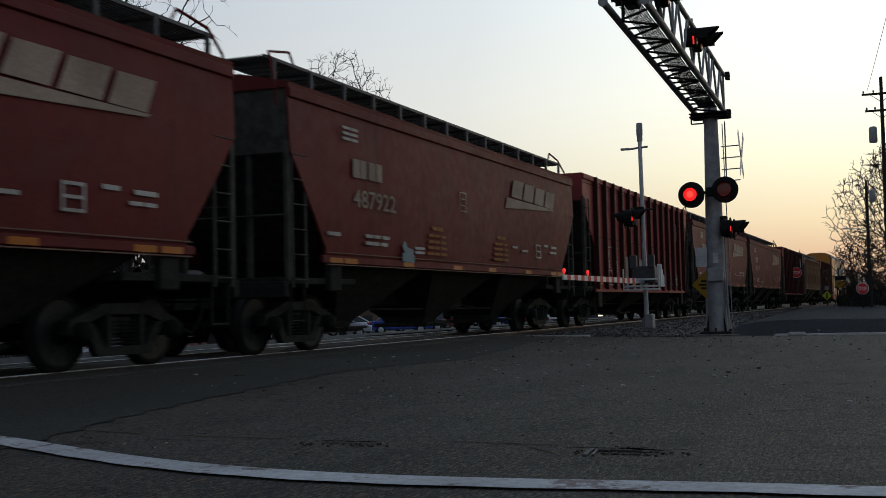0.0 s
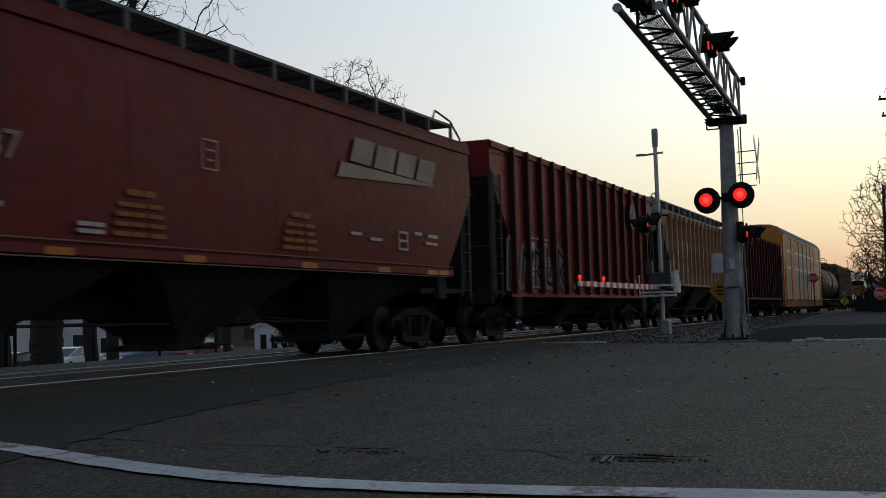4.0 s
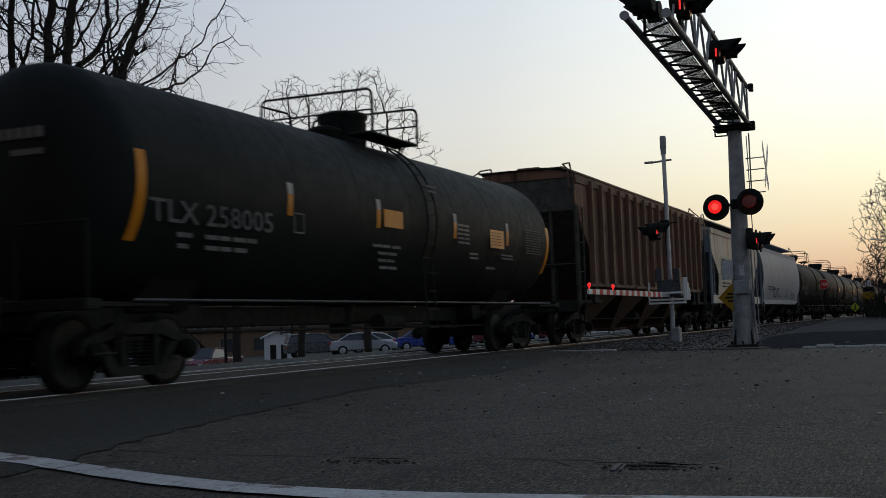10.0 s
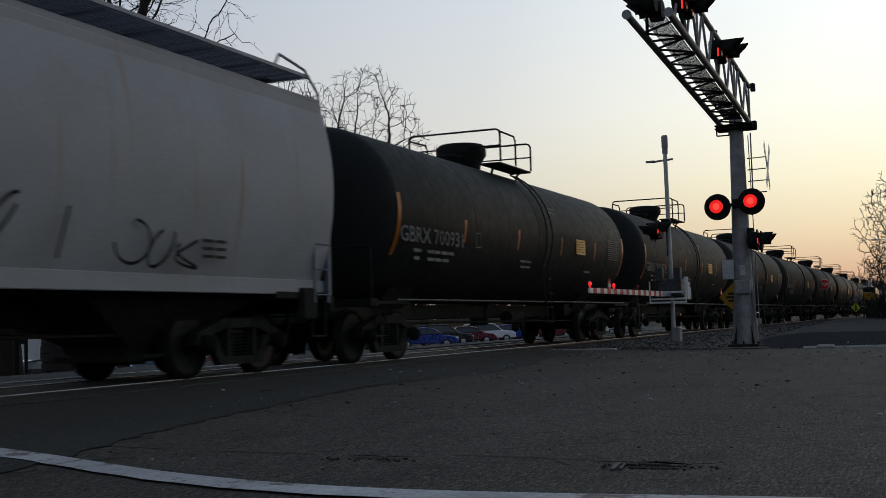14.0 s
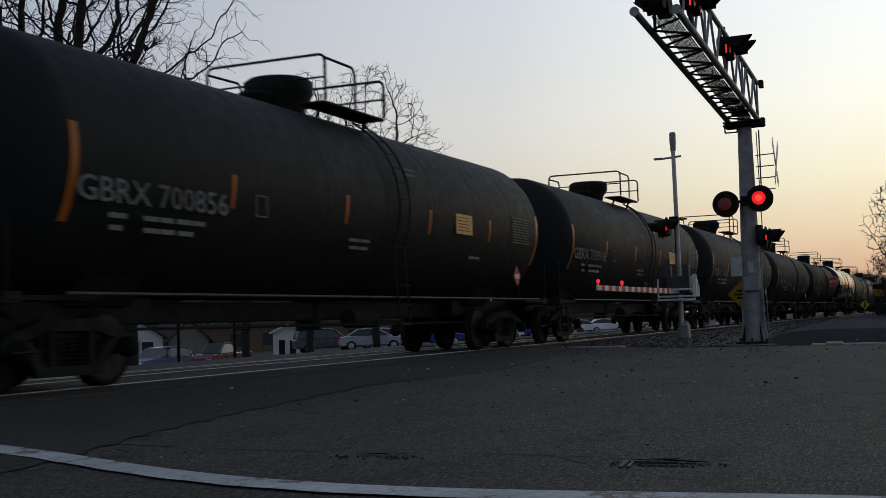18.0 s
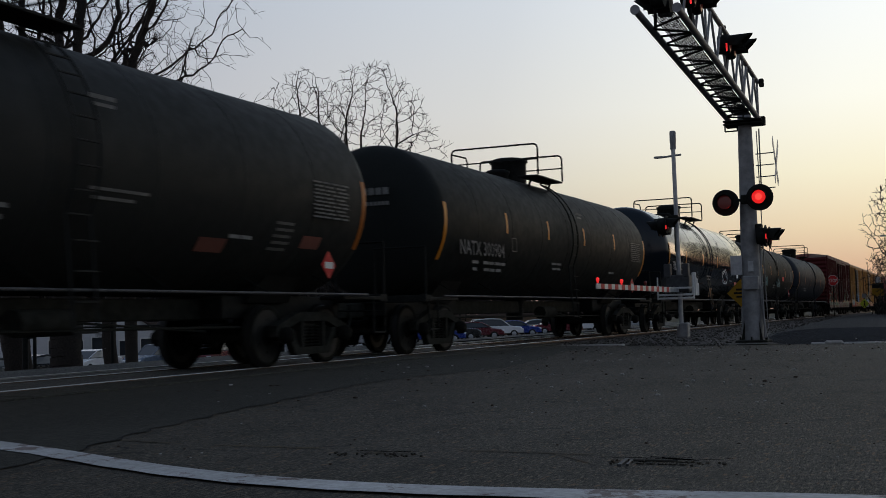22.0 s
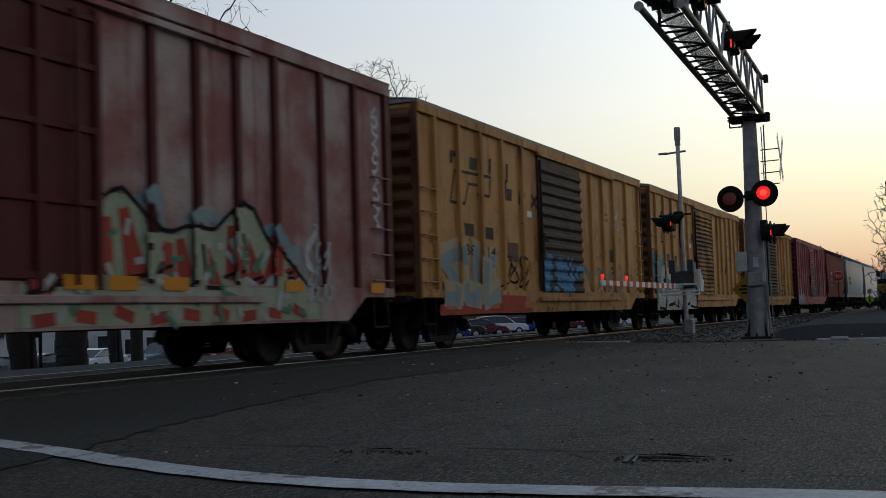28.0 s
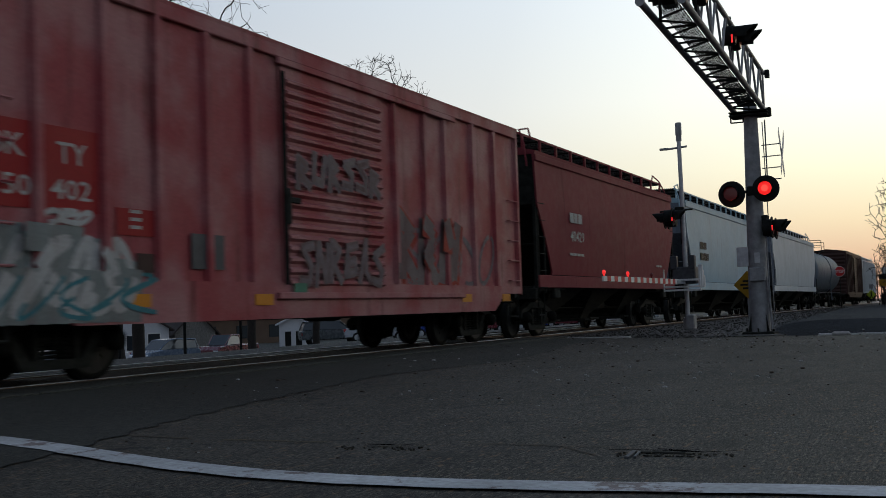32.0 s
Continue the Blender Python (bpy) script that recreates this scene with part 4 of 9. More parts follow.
def running_gear(car, length, s_car, insets, reach=0.2):
    """insets: how far the truck centres lie inside the left and the right end."""
    for s, inset in zip((-1, 1), insets):
        truck(car, s * (length / 2 - inset), s_car)
        c = part("coupler", T_COUPLER, None, car, at=(s * (length / 2 - 0.62 + reach), 0, 0))
        if s < 0:
            c.rotation_euler = (0, 0, math.pi)
    c = Shape()
    c.box((-length / 2 + 0.2, -0.17, 0.72), (length / 2 - 0.2, 0.17, 1.02), 0, 0.02)
    part("centre_sill", c, M_STEEL, car, "dark centre sill")
    b = Shape()
    b.rod((0.5, -0.5, 0.72), (1.4, -0.5, 0.72), 0.16, 12)
    b.pipe([(-length * 0.35, -0.6, 0.66), (length * 0.35, -0.62, 0.60)], 0.02, 5)
    b.pipe([(1.4, -0.5, 0.72), (length * 0.3, -0.3, 0.55)], 0.018, 5)
    part("brake_gear", b, M_STEEL, car, "dark brake cylinder and rods")


def begin(name, label, s0, s1, group):
    c = (s0 + s1) / 2
    car = thing(name, label, "freight car", group, (c, TRACK_Y, 0))
    moving.append((car, c))
    return car, s1 - s0, c


LADDERS = {}


def ladder(car, x, z0, z1, mat, y=-1.56, width=0.42):
    key = (round(z1 - z0, 2), mat.name, width)
    if key not in LADDERS:
        sh = Shape()
        for u in (-width / 2, width / 2):
            sh.box((u - 0.02, -0.015, 0), (u + 0.02, 0.015, z1 - z0))
        n = int((z1 - z0) / 0.38) + 1
        for i in range(n):
            z = 0.12 + i * 0.38
            if z < z1 - z0:
                sh.rod((-width / 2, -0.03, z), (width / 2, -0.03, z), 0.013, 6)
        LADDERS[key] = sh.mesh("ladder", mat)
    return part("ladder", LADDERS[key], None, car, at=(x, y, z0))


def plate(car, name, x0, x1, z0, z1, y, mat, label=""):
    return part(name, Shape().box((x0, y - 0.004, z0), (x1, y, z1)), mat, car, label)


def bars(car, rows, y, mat, name="stencil_print"):
    """Lines of small stencilled print too fine to read: (x, z, width, height)."""
    sh = Shape()
    for x, z, w, h in rows:
        k, u = max(1, int(w / 0.28)), 0.0
        for i in range(k):
            wd = w / k * (0.78 if i % 2 else 0.9)
            sh.box((x + i * w / k, y - 0.003, z), (x + i * w / k + wd, y, z + h))
    return tagged(part(name, sh, mat, car, "rows of small stencilled print"), kind="stuff")


def reflectors(car, xs, z, y, mat, w=0.45, h=0.11):
    sh = {}
    for x in xs:
        if (w, h) not in sh:
            sh[(w, h)] = Shape().box((0, -0.004, 0), (w, 0, h)).mesh("reflector", mat)
        part("reflector", sh[(w, h)], None, car, at=(x, y, z))


def strokes(car, lines, y, width, mat, name="spray_tag", label="sprayed graffiti tag", over=None):
    """Sprayed lines laid on a side: lists of (x, z). over(x, z): how far the side stands proud there (posts, sill)."""
    sh = Shape()
    for k, ln in enumerate(lines):
        if over:
            fine = []
            for (xa, za), (xb, zb) in zip(ln, ln[1:]):
                m = max(1, int(math.hypot(xb - xa, zb - za) / 0.09))
                fine += [(xa + (xb - xa) * i / m, za + (zb - za) * i / m) for i in range(m)]
            ln = fine + [ln[-1]]
        for (xa, za), (xb, zb) in zip(ln, ln[1:]):
            d = Vector((xb - xa, zb - za))
            if d.length < 1e-4:
                continue
            p = Vector((-d.y, d.x)).normalized() * width / 2
            e = d.normalized() * width * 0.3
            q = [(xa - e.x + p.x, za - e.y + p.y), (xb + e.x + p.x, zb + e.y + p.y), (xb + e.x - p.x, zb + e.y - p.y), (xa - e.x - p.x, za - e.y - p.y)]
            yy = y - 0.0008 * (k % 5) - (over((xa + xb) / 2, (za + zb) / 2) if over else 0)
            sh.add([(u, yy, v) for u, v in q], [(0, 1, 2, 3)])
    return tagged(part(name, sh, mat, car, label), kind="stuff")


def scrawl(seed, x0, x1, z0, z1, n):
    """Loose looping strokes of a spray can, n loops over a stretch of the side."""
    r = random.Random(seed)
    out = []
    for i in range(n):
        cx = x0 + (x1 - x0) * (i + 0.5) / n
        w, h = (x1 - x0) / n * r.uniform(0.42, 0.62), (z1 - z0) * r.uniform(0.40, 0.52)
        cz = z0 + (z1 - z0) * r.uniform(0.46, 0.58)
        k, ph, turn = r.choice((1, 1.5, 2, 2.5)), r.uniform(0, 6.28), r.uniform(3.6, 6.6)
        lean = r.uniform(0.1, 0.5)
        ln = []
        for q in range(22):
            a = turn * q / 21
            u, v = math.sin(k * a + ph), math.cos(a + ph * 0.5)
            ln.append((cx + w * u + lean * h * v * 0.6, cz + h * v))
        out.append(ln)
    return out


BENDS = (((0, 0), (0.1, 1), (0.85, 0.1), (1, 0.95)), ((1, 0.9), (0.12, 0.8), (0.05, 0.12), (0.9, 0.2), (0.75, 0.5), (0.4, 0.45)), ((0, 0.05), (0.45, 1), (0.6, 0.3), (1, 0)),
         ((0, 1), (0.1, 0.1), (0.75, 0.05), (1, 0.95)), ((0.95, 0.95), (0.1, 0.8), (0.85, 0.45), (0.8, 0.08), (0, 0.12)), ((0.05, 0), (0, 0.95), (0.7, 0.75), (0.2, 0.45), (1, 0.02)))


def mural(car, seed, x0, x1, z0, z1, n, y, layers, over=None, lean=0.12):
    """Fat sprayed shapes side by side, each layer of paint over the one before: layers of (material, width, shift along, shift up, name)."""
    r = random.Random(seed)
    lines = []
    for i in range(n):
        w = (x1 - x0) / n
        xa, hh, lo = x0 + w * i + 0.12 * w, (z1 - z0) * r.uniform(0.82, 1.0), z0 + r.uniform(0, 0.12)
        ln = [(xa + 0.76 * w * (u + r.uniform(-0.07, 0.07)) + lean * v * hh, lo + hh * (v + r.uniform(-0.05, 0.05))) for u, v in BENDS[r.randrange(len(BENDS))]]
        lines.append(ln)
    for k, (mat, width, dx, dz, name) in enumerate(layers):
        strokes(car, [[(x + dx, z + dz) for x, z in ln] for ln in lines], y - 0.006 * k, width, mat, name, "layer of sprayed graffiti paint", over)


def proud(posts, a, sill=1.13):
    """How far a box car's posts and sill stand out from its side sheet."""
    def over(x, z):
        if z < sill:
            return 0.066
        return 0.072 if any(abs(x + a - p) < 0.075 for p in posts) else 0.0
    return over


def side_emblem(car, x, z, w, h, y, mat):
    """The company emblem as plain slanted blocks over a wedge."""
    k = 0.28 * h
    for i in range(4):
        a, b = x + w * (0.06 + 0.225 * i), x + w * (0.06 + 0.225 * i + 0.195)
        d = i * 0.02
        part("emblem_block", Shape().prism([(a, z + h * 0.42 - d), (b, z + h * 0.40 - d), (b + k, z + h - d), (a + k, z + h - d)], "y", y - 0.004, y), mat, car, "pale slanted emblem block")
    part("emblem_wedge", Shape().prism([(x - w * 0.06, z), (x + w * 0.93, z + h * 0.24), (x + w * 0.95, z + h * 0.30), (x - w * 0.02, z + h * 0.36)], "y", y - 0.004, y), mat, car, "pale wedge under the emblem")


def xe_at(z, a, zs0, dx, zs1):
    if z >= zs0:
        return a
    if z <= zs1:
        return a - dx
    return a - dx * (zs0 - z) / (zs0 - zs1)


def hopper(name, label, s0, s1, paint_mat, ztop, zsill, slope, group, ribs=None, bulge=0.06, hw0=1.49, bays=3, walk_mat=None, band=None, round_side=None, end_mat=None, walk_posts=True, roof_mat=None, inset=2.0, baymat=None, edge=None, open_top=False, rib_mat=None, post_mat=None, top_mat=None, board_mat=None, board_h=0.46):
    """A covered hopper car. slope: (z where the end slope starts, its run, z where it ends)."""
    car, L, s_car = begin(name, label, s0, s1, group)
    a = L / 2
    zs0, dx, zs1 = slope
    walk_mat, end_mat, roof_mat = walk_mat or M_BLACK, end_mat or paint_mat, roof_mat or paint_mat
    def xe(z):
        return a - edge((ztop - z) / (ztop - zsill)) if edge else xe_at(z, a, zs0, dx, zs1)

    zl = sorted({zsill, zs1, zs0, ztop, *[zsill + (ztop - zsill) * i / 8 for i in range(9)]})

    def hw(z):
        k = (z - zsill) / (ztop - zsill)
        if round_side:
            return round_side(k)
        return hw0 + bulge * math.sin(math.pi * min(1, max(0, k)) ** 0.8)
    for s in (-1, 1):
        sh = Shape()
        nx = 14
        for y_in in (0.0, 0.04):
            rings = []
            for z in zl:
                e = xe(z)
                rings.append([(-e + 2 * e * i / nx, s * (hw(z) - y_in), z) for i in range(nx + 1)])
            sh.loft(rings, False, 0, True, False)
        for sx in (-1, 1):
            sh.loft([[(sx * xe(z), s * hw(z), z), (sx * xe(z), s * (hw(z) - 0.04), z)] for z in zl], False, 0, False, False)
        part("side_sheet", sh, paint_mat, car)
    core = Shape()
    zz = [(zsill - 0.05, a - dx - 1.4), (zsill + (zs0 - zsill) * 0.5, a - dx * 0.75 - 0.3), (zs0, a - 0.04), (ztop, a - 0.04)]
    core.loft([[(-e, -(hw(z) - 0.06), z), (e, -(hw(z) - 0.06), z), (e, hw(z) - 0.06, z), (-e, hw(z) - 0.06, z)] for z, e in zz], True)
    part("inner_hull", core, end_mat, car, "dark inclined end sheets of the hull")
    # roof
    roof = Shape()
    prof = [(-hw(ztop) - 0.02, ztop - 0.02), (-hw(ztop) - 0.03, ztop + 0.06), (-0.8, ztop + 0.22), (-0.3, ztop + 0.26), (0.3, ztop + 0.26), (0.8, ztop + 0.22), (hw(ztop) + 0.03, ztop + 0.06), (hw(ztop) + 0.02, ztop - 0.02)]
    roof.prism(prof, "x", -a, a)
    if not open_top:
        part("roof", roof, roof_mat, car)
    hatch = Shape()
    hatch.box((-a + 0.6, -0.32, ztop + 0.25), (a - 0.6, 0.32, ztop + 0.40), 0, 0.03)
    for i in range(8):
        x = -a + 1.2 + i * (L - 2.4) / 7
        hatch.box((x - 0.05, -0.36, ztop + 0.25), (x + 0.05, 0.36, ztop + 0.44), 0, 0.01)
    if not open_top:
        part("hatch_cover", hatch, roof_mat, car)
    # running boards
    wb = ztop + board_h
    for s in () if open_top else (-1, 1):
        wm = Shape()
        for k in range(13):
            y = s * (0.26 + 0.072 * k)
            wm.box((-a - 0.1, y - 0.012, wb - 0.012), (a + 0.1, y + 0.012, wb + 0.028))
        for i in range(int(L / 0.3)):
            x = -a + i * 0.3
            wm.box((x, min(s * 0.24, s * 1.14), wb - 0.016), (x + 0.02, max(s * 0.24, s * 1.14), wb - 0.006))
        n = max(8, int(L / 1.15))
        for i in range(n + 1):
            x = -a + 0.1 + i * (L - 0.26) / n
            wm.box((x, min(s * 0.24, s * 1.14), wb - 0.05), (x + 0.05, max(s * 0.24, s * 1.14), wb - 0.016))
        part("running_board", wm, walk_mat, car, "dark grating running board along the roof")
        part("board_edge", Shape().box((-a - 0.1, s * 1.145, wb - 0.015), (a + 0.1, s * 1.165, wb + 0.035)), board_mat or roof_mat, car)
    for sx in () if open_top else (-1, 1):
        part("cross_board", Shape().box((sx * (a - 0.35), -0.6, wb), (sx * (a + 0.1), 0.6, wb + 0.02)), walk_mat, car)
    if walk_posts:
        pm = Shape()
        pm.prism([(0, 0), (0.085, 0), (0.075, 0.39), (0.01, 0.39)], "y", -0.05, 0.0)
        pm.box((0, 0, 0.0), (0.05, 0.42, 0.03))
        pmesh = pm.mesh("board_post", board_mat or roof_mat)
        n = max(8, int(L / 1.15))
        for i in range(n + 1):
            part("board_post", pmesh, None, car, at=(-a + 0.1 + i * (L - 0.26) / n, -1.16, ztop + 0.07))
    for sx in () if open_top else (-1, 1):
        for s in (-1, 1):
            hr = Shape()
            hr.pipe([(sx * (a - 0.9), s * 1.12, wb + 0.02), (sx * (a - 0.75), s * 1.12, wb + 0.22), (sx * (a - 0.05), s * 1.15, wb + 0.10), (sx * (a + 0.08), s * 1.3, ztop + 0.2), (sx * (a + 0.08), s * 1.35, ztop - 0.3)], 0.022, 6)
            part("grab_rail", hr, roof_mat, car, "bent pipe grab rail")
    # top band, sill, end posts and deck
    for s in (-1, 1):
        st = Shape().box((-a, s * (hw(ztop) + 0.0), ztop - 0.17), (a, s * (hw(ztop) + 0.05), ztop - 0.02), 0, 0.012)
        part("top_plate", st, top_mat or roof_mat, car)
    bz0, bz1 = band or (zsill - 0.10, zsill + 0.02)
    be = a if band else a - dx + 0.15
    for s in (-1, 1):
        st = Shape().box((-be, s * (hw(zsill) - 0.02), bz0), (be, s * (hw(zsill) + 0.045), bz1), 0, 0.012)
        part("side_sill", st, paint_mat, car)
    for sx in (-1, 1):
        dk = Shape().box((sx * (a - dx - 1.2), -1.42, 1.06), (sx * (a + 0.12), 1.42, 1.16), 0, 0.01)
        dk.box((sx * (a + 0.02), -1.48, 0.86), (sx * (a + 0.14), 1.48, 1.10), 0, 0.01)
        part("end_platform", dk, M_STEEL, car, "dark end platform")
    for sx in (-1, 1):
        for s in (-1, 1):
            ps = Shape().box((sx * a - 0.04, s * 1.46 - 0.04, 1.1), (sx * a + 0.04, s * 1.46 + 0.04, zs0 + 0.15), 0, 0.01)
            part("corner_post", ps, post_mat or end_mat, car)
        ladder(car, sx * (a - 0.28), 1.0, zs0 + 0.1, post_mat or end_mat, -1.50)
        ed = Shape()
        for y in (-0.75, 0.75):
            ed.rod((sx * (a - 0.1), y, 1.1), (sx * (a - 0.1), y, zs0), 0.05, 6)
        ed.rod((sx * a, -1.4, 2.1), (sx * a, 1.4, 2.1), 0.02, 6)
        part("end_brace", ed, end_mat, car)
        if sx < 0:
            bw = Shape()
            bw.spin([(0.26, 0.0), (0.28, -0.02), (0.26, -0.04), (0.24, -0.02)], "x", (-a - 0.06, 0.55, 2.2), 16)
            bw.rod((-a, 0.55, 2.2), (-a - 0.06, 0.55, 2.2), 0.03, 6)
            part("brake_wheel", bw, M_STEEL, car)
        for s in (-1, 1):
            stp = Shape().pipe([(sx * (a - 0.5), s * 1.45, 1.05), (sx * (a - 0.5), s * 1.45, 0.5), (sx * (a - 0.1), s * 1.45, 0.5), (sx * (a - 0.1), s * 1.45, 1.05)], 0.018, 5)
            part("stirrup_step", stp, M_STEEL, car)
        jk = Shape().box((sx * (a - dx - 0.55), -1.50, zsill - 0.55), (sx * (a - dx - 0.15), -1.38, zsill - 0.08), 0, 0.02)
        part("jacking_pad", jk, M_STEEL, car)
    # bays
    gap = 2 * (a - dx - 0.5) / bays
    for i in range(bays):
        x0 = -(a - dx - 0.5) + gap * i
        xm = x0 + gap / 2
        b = Shape()
        b.loft([[(xm - 0.32, -0.42, 0.30), (xm + 0.32, -0.42, 0.30), (xm + 0.32, 0.42, 0.30), (xm - 0.32, 0.42, 0.30)],
                [(xm - 0.36, -0.50, 0.45), (xm + 0.36, -0.50, 0.45), (xm + 0.36, 0.50, 0.45), (xm - 0.36, 0.50, 0.45)],
                [(x0 + 0.05, -hw(zsill) + 0.05, zsill), (x0 + gap - 0.05, -hw(zsill) + 0.05, zsill), (x0 + gap - 0.05, hw(zsill) - 0.05, zsill), (x0 + 0.05, hw(zsill) - 0.05, zsill)]])
        b.box((xm - 0.5, -0.62, 0.26), (xm + 0.5, 0.62, 0.34), 0, 0.01)
        b.rod((xm - 0.4, -0.75, 0.33), (xm + 0.4, -0.75, 0.33), 0.03, 6)
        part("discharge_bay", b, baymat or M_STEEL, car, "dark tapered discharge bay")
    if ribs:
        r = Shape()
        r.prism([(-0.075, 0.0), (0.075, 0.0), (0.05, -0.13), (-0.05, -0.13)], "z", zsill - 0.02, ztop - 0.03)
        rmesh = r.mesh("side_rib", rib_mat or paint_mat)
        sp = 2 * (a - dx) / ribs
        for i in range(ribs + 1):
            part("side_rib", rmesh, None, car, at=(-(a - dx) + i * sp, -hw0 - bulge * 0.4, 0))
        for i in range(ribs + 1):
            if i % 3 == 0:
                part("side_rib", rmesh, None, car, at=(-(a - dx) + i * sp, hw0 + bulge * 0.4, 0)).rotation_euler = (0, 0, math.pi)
    running_gear(car, L, s_car, (inset - 1.0, inset - 0.15))
    return car, L


def tank(name, label, s0, s1, mat, R, group, zc=None, top=0.0, bowl=False, ladder_dx=0.0):
    car, L, s_car = begin(name, label, s0, s1, group)
    a = L / 2
    zc = zc or 1.05 + R
    sh = Shape()
    prof = []
    for i in range(9):
        t = math.pi / 2 * i / 8
        prof.append((R * math.sin(t) ** 0.72 if i else 0.02, -a - 0.30 + 0.62 * (1 - math.cos(t))))
    mid = [(R, -a * 0.5), (R, 0.0), (R, a * 0.5)]
    full = prof + mid + [(r, -x) for r, x in reversed(prof)]
    sh.spin(full, "x", (0, 0, zc), 56)
    part("tank_shell", sh, mat, car, "long cylindrical tank with domed heads")
    bands = Shape().spin([(R + 0.001, -0.02), (R + 0.005, -0.01), (R + 0.005, 0.01), (R + 0.001, 0.02)], "x", (0, 0, zc), 48).mesh("weld_seam", mat)
    for k in range(1, 8):
        part("weld_seam", bands, None, car, at=(-a + L * k / 8, 0, 0))
    for sx in (-1, 1):
        sd = Shape()
        sd.loft([[(sx * (a - 2.4), -0.62, 0.95), (sx * (a - 1.2), -0.62, 0.95), (sx * (a - 1.2), 0.62, 0.95), (sx * (a - 2.4), 0.62, 0.95)],
                 [(sx * (a - 2.3), -0.95, zc - R * 0.76), (sx * (a - 1.3), -0.95, zc - R * 0.76), (sx * (a - 1.3), 0.95, zc - R * 0.76), (sx * (a - 2.3), 0.95, zc - R * 0.76)]])
        part("saddle", sd, M_BLACK, car, "black saddle under the tank")
        part("stub_sill", Shape().box((sx * (a - 2.9), -0.55, 0.72), (sx * (a + 0.55), 0.55, 1.06), 0, 0.02), M_BLACK, car)
        part("end_platform", Shape().box((sx * (a + 0.35), -1.45, 0.95), (sx * (a + 0.62), 1.45, 1.08), 0, 0.01), M_BLACK, car)
        for s in (-1, 1):
            part("side_step", Shape().box((sx * (a - 0.9), s * 1.0, 0.98), (sx * (a + 0.4), s * 1.45, 1.04), 0, 0.01), M_BLACK, car)
    for s in (-1, 1):
        hl = Shape()
        hl.pipe([(-a + 0.2, s * (R - 0.03), 1.06), (a - 0.2, s * (R - 0.03), 1.06)], 0.022, 6)
        for k in range(7):
            x = -a + 1.0 + k * (L - 2) / 6
            hl.rod((x, s * (R - 0.03), 1.06), (x, s * (R * 0.60), zc - R * 0.78), 0.012, 5, slot=1)
        part("side_handrail", hl, [M_DULL, M_BLACK], car, "thin handrail along the side")
    for sx in (-1, 1):
        for s in (-1, 1):
            er = Shape()
            er.pipe([(sx * (a + 0.55), s * 1.42, 1.05), (sx * (a + 0.55), s * 1.42, 1.95), (sx * (a + 0.55), s * 0.4, 1.95), (sx * (a + 0.55), s * 0.4, 1.05)], 0.02, 6)
            er.pipe([(sx * (a + 0.1), s * 1.45, 1.0), (sx * (a + 0.1), s * 1.45, 0.45), (sx * (a + 0.5), s * 1.45, 0.45), (sx * (a + 0.5), s * 1.45, 1.0)], 0.018, 5)
            part("end_rail", er, M_BLACK, car)
    # fittings on top
    zt = zc + R
    d = Shape()
    if bowl:
        d.spin([(0.42, -0.12), (0.45, 0.08), (0.58, 0.28), (0.58, 0.47), (0.5, 0.53)], "z", (-0.42, 0, zt), 22)
    else:
        d.spin([(0.44, -0.12), (0.44, 0.44), (0.48, 0.48), (0.48, 0.54), (0.34, 0.59)], "z", (-0.4, 0, zt), 20)
    dx = -0.98 if bowl else -0.1
    part("dome_housing", d, M_BLACK, car, "black valve housing", at=(top + dx, 0, 0))
    d = Shape()
    d.spin([(0.28, -0.1), (0.28, 0.14), (0.31, 0.16), (0.31, 0.22), (0.2, 0.26)], "z", (-0.95, 0.1, zt), 16)
    part("manway", d, M_BLACK, car, at=(top + dx, 0, 0))
    zp = zt + 0.03
    xl, xr = (-1.85, 0.30) if bowl else (-1.55, 0.40)
    for s in (-1, 1):
        pf = Shape()
        pf.box((xl, s * 0.62, zp - 0.05), (xr, s * 1.12, zp - 0.01), 0, 0.008)
        pf.rod((xl + 0.3, s * 0.85, zp - 0.05), (xl + 0.3, s * 0.75, zt - 0.3), 0.03, 6)
        pf.rod((xr - 0.2, s * 0.85, zp - 0.05), (xr - 0.2, s * 0.75, zt - 0.3), 0.03, 6)
        part("platform", pf, M_BLACK, car, "black top platform", at=(top, 0, 0))
    hgt = 0.74
    for x, hh in ((xl + 0.03, hgt), (xr - 0.02, hgt * 0.9)):
        part("safety_rail", Shape().pipe([(x, -1.12, zp), (x, -1.12, zp + hh - 0.10), (x, -1.09, zp + hh - 0.03), (x, -1.02, zp + hh), (x, 1.02, zp + hh), (x, 1.09, zp + hh - 0.03), (x, 1.12, zp + hh - 0.10), (x, 1.12, zp)], 0.024, 6), M_BLACK, car, "black pipe safety rail across the platform", at=(top, 0, 0))
        part("safety_rail", Shape().pipe([(x, -1.12, zp + hh * 0.5), (x, 1.12, zp + hh * 0.5)], 0.018, 6), M_BLACK, car, at=(top, 0, 0))
    xm = xl + 1.05
    part("safety_rail", Shape().pipe([(xl + 0.03, 1.12, zp + hgt - 0.10), (xm - 0.1, 1.12, zp + hgt - 0.08), (xm, 1.12, zp + hgt - 0.18), (xm, 1.12, zp)], 0.022, 6), M_BLACK, car, "bent pipe rail beside the valve housing", at=(top, 0, 0))
    if bowl:
        part("safety_rail", Shape().pipe([(xl + 0.03, -1.12, zp + hgt - 0.06), (xm - 0.1, -1.12, zp + hgt - 0.06), (xm, -1.12, zp + hgt - 0.16), (xm, -1.12, zp)], 0.022, 6), M_BLACK, car, "bent pipe rail beside the valve housing", at=(top, 0, 0))
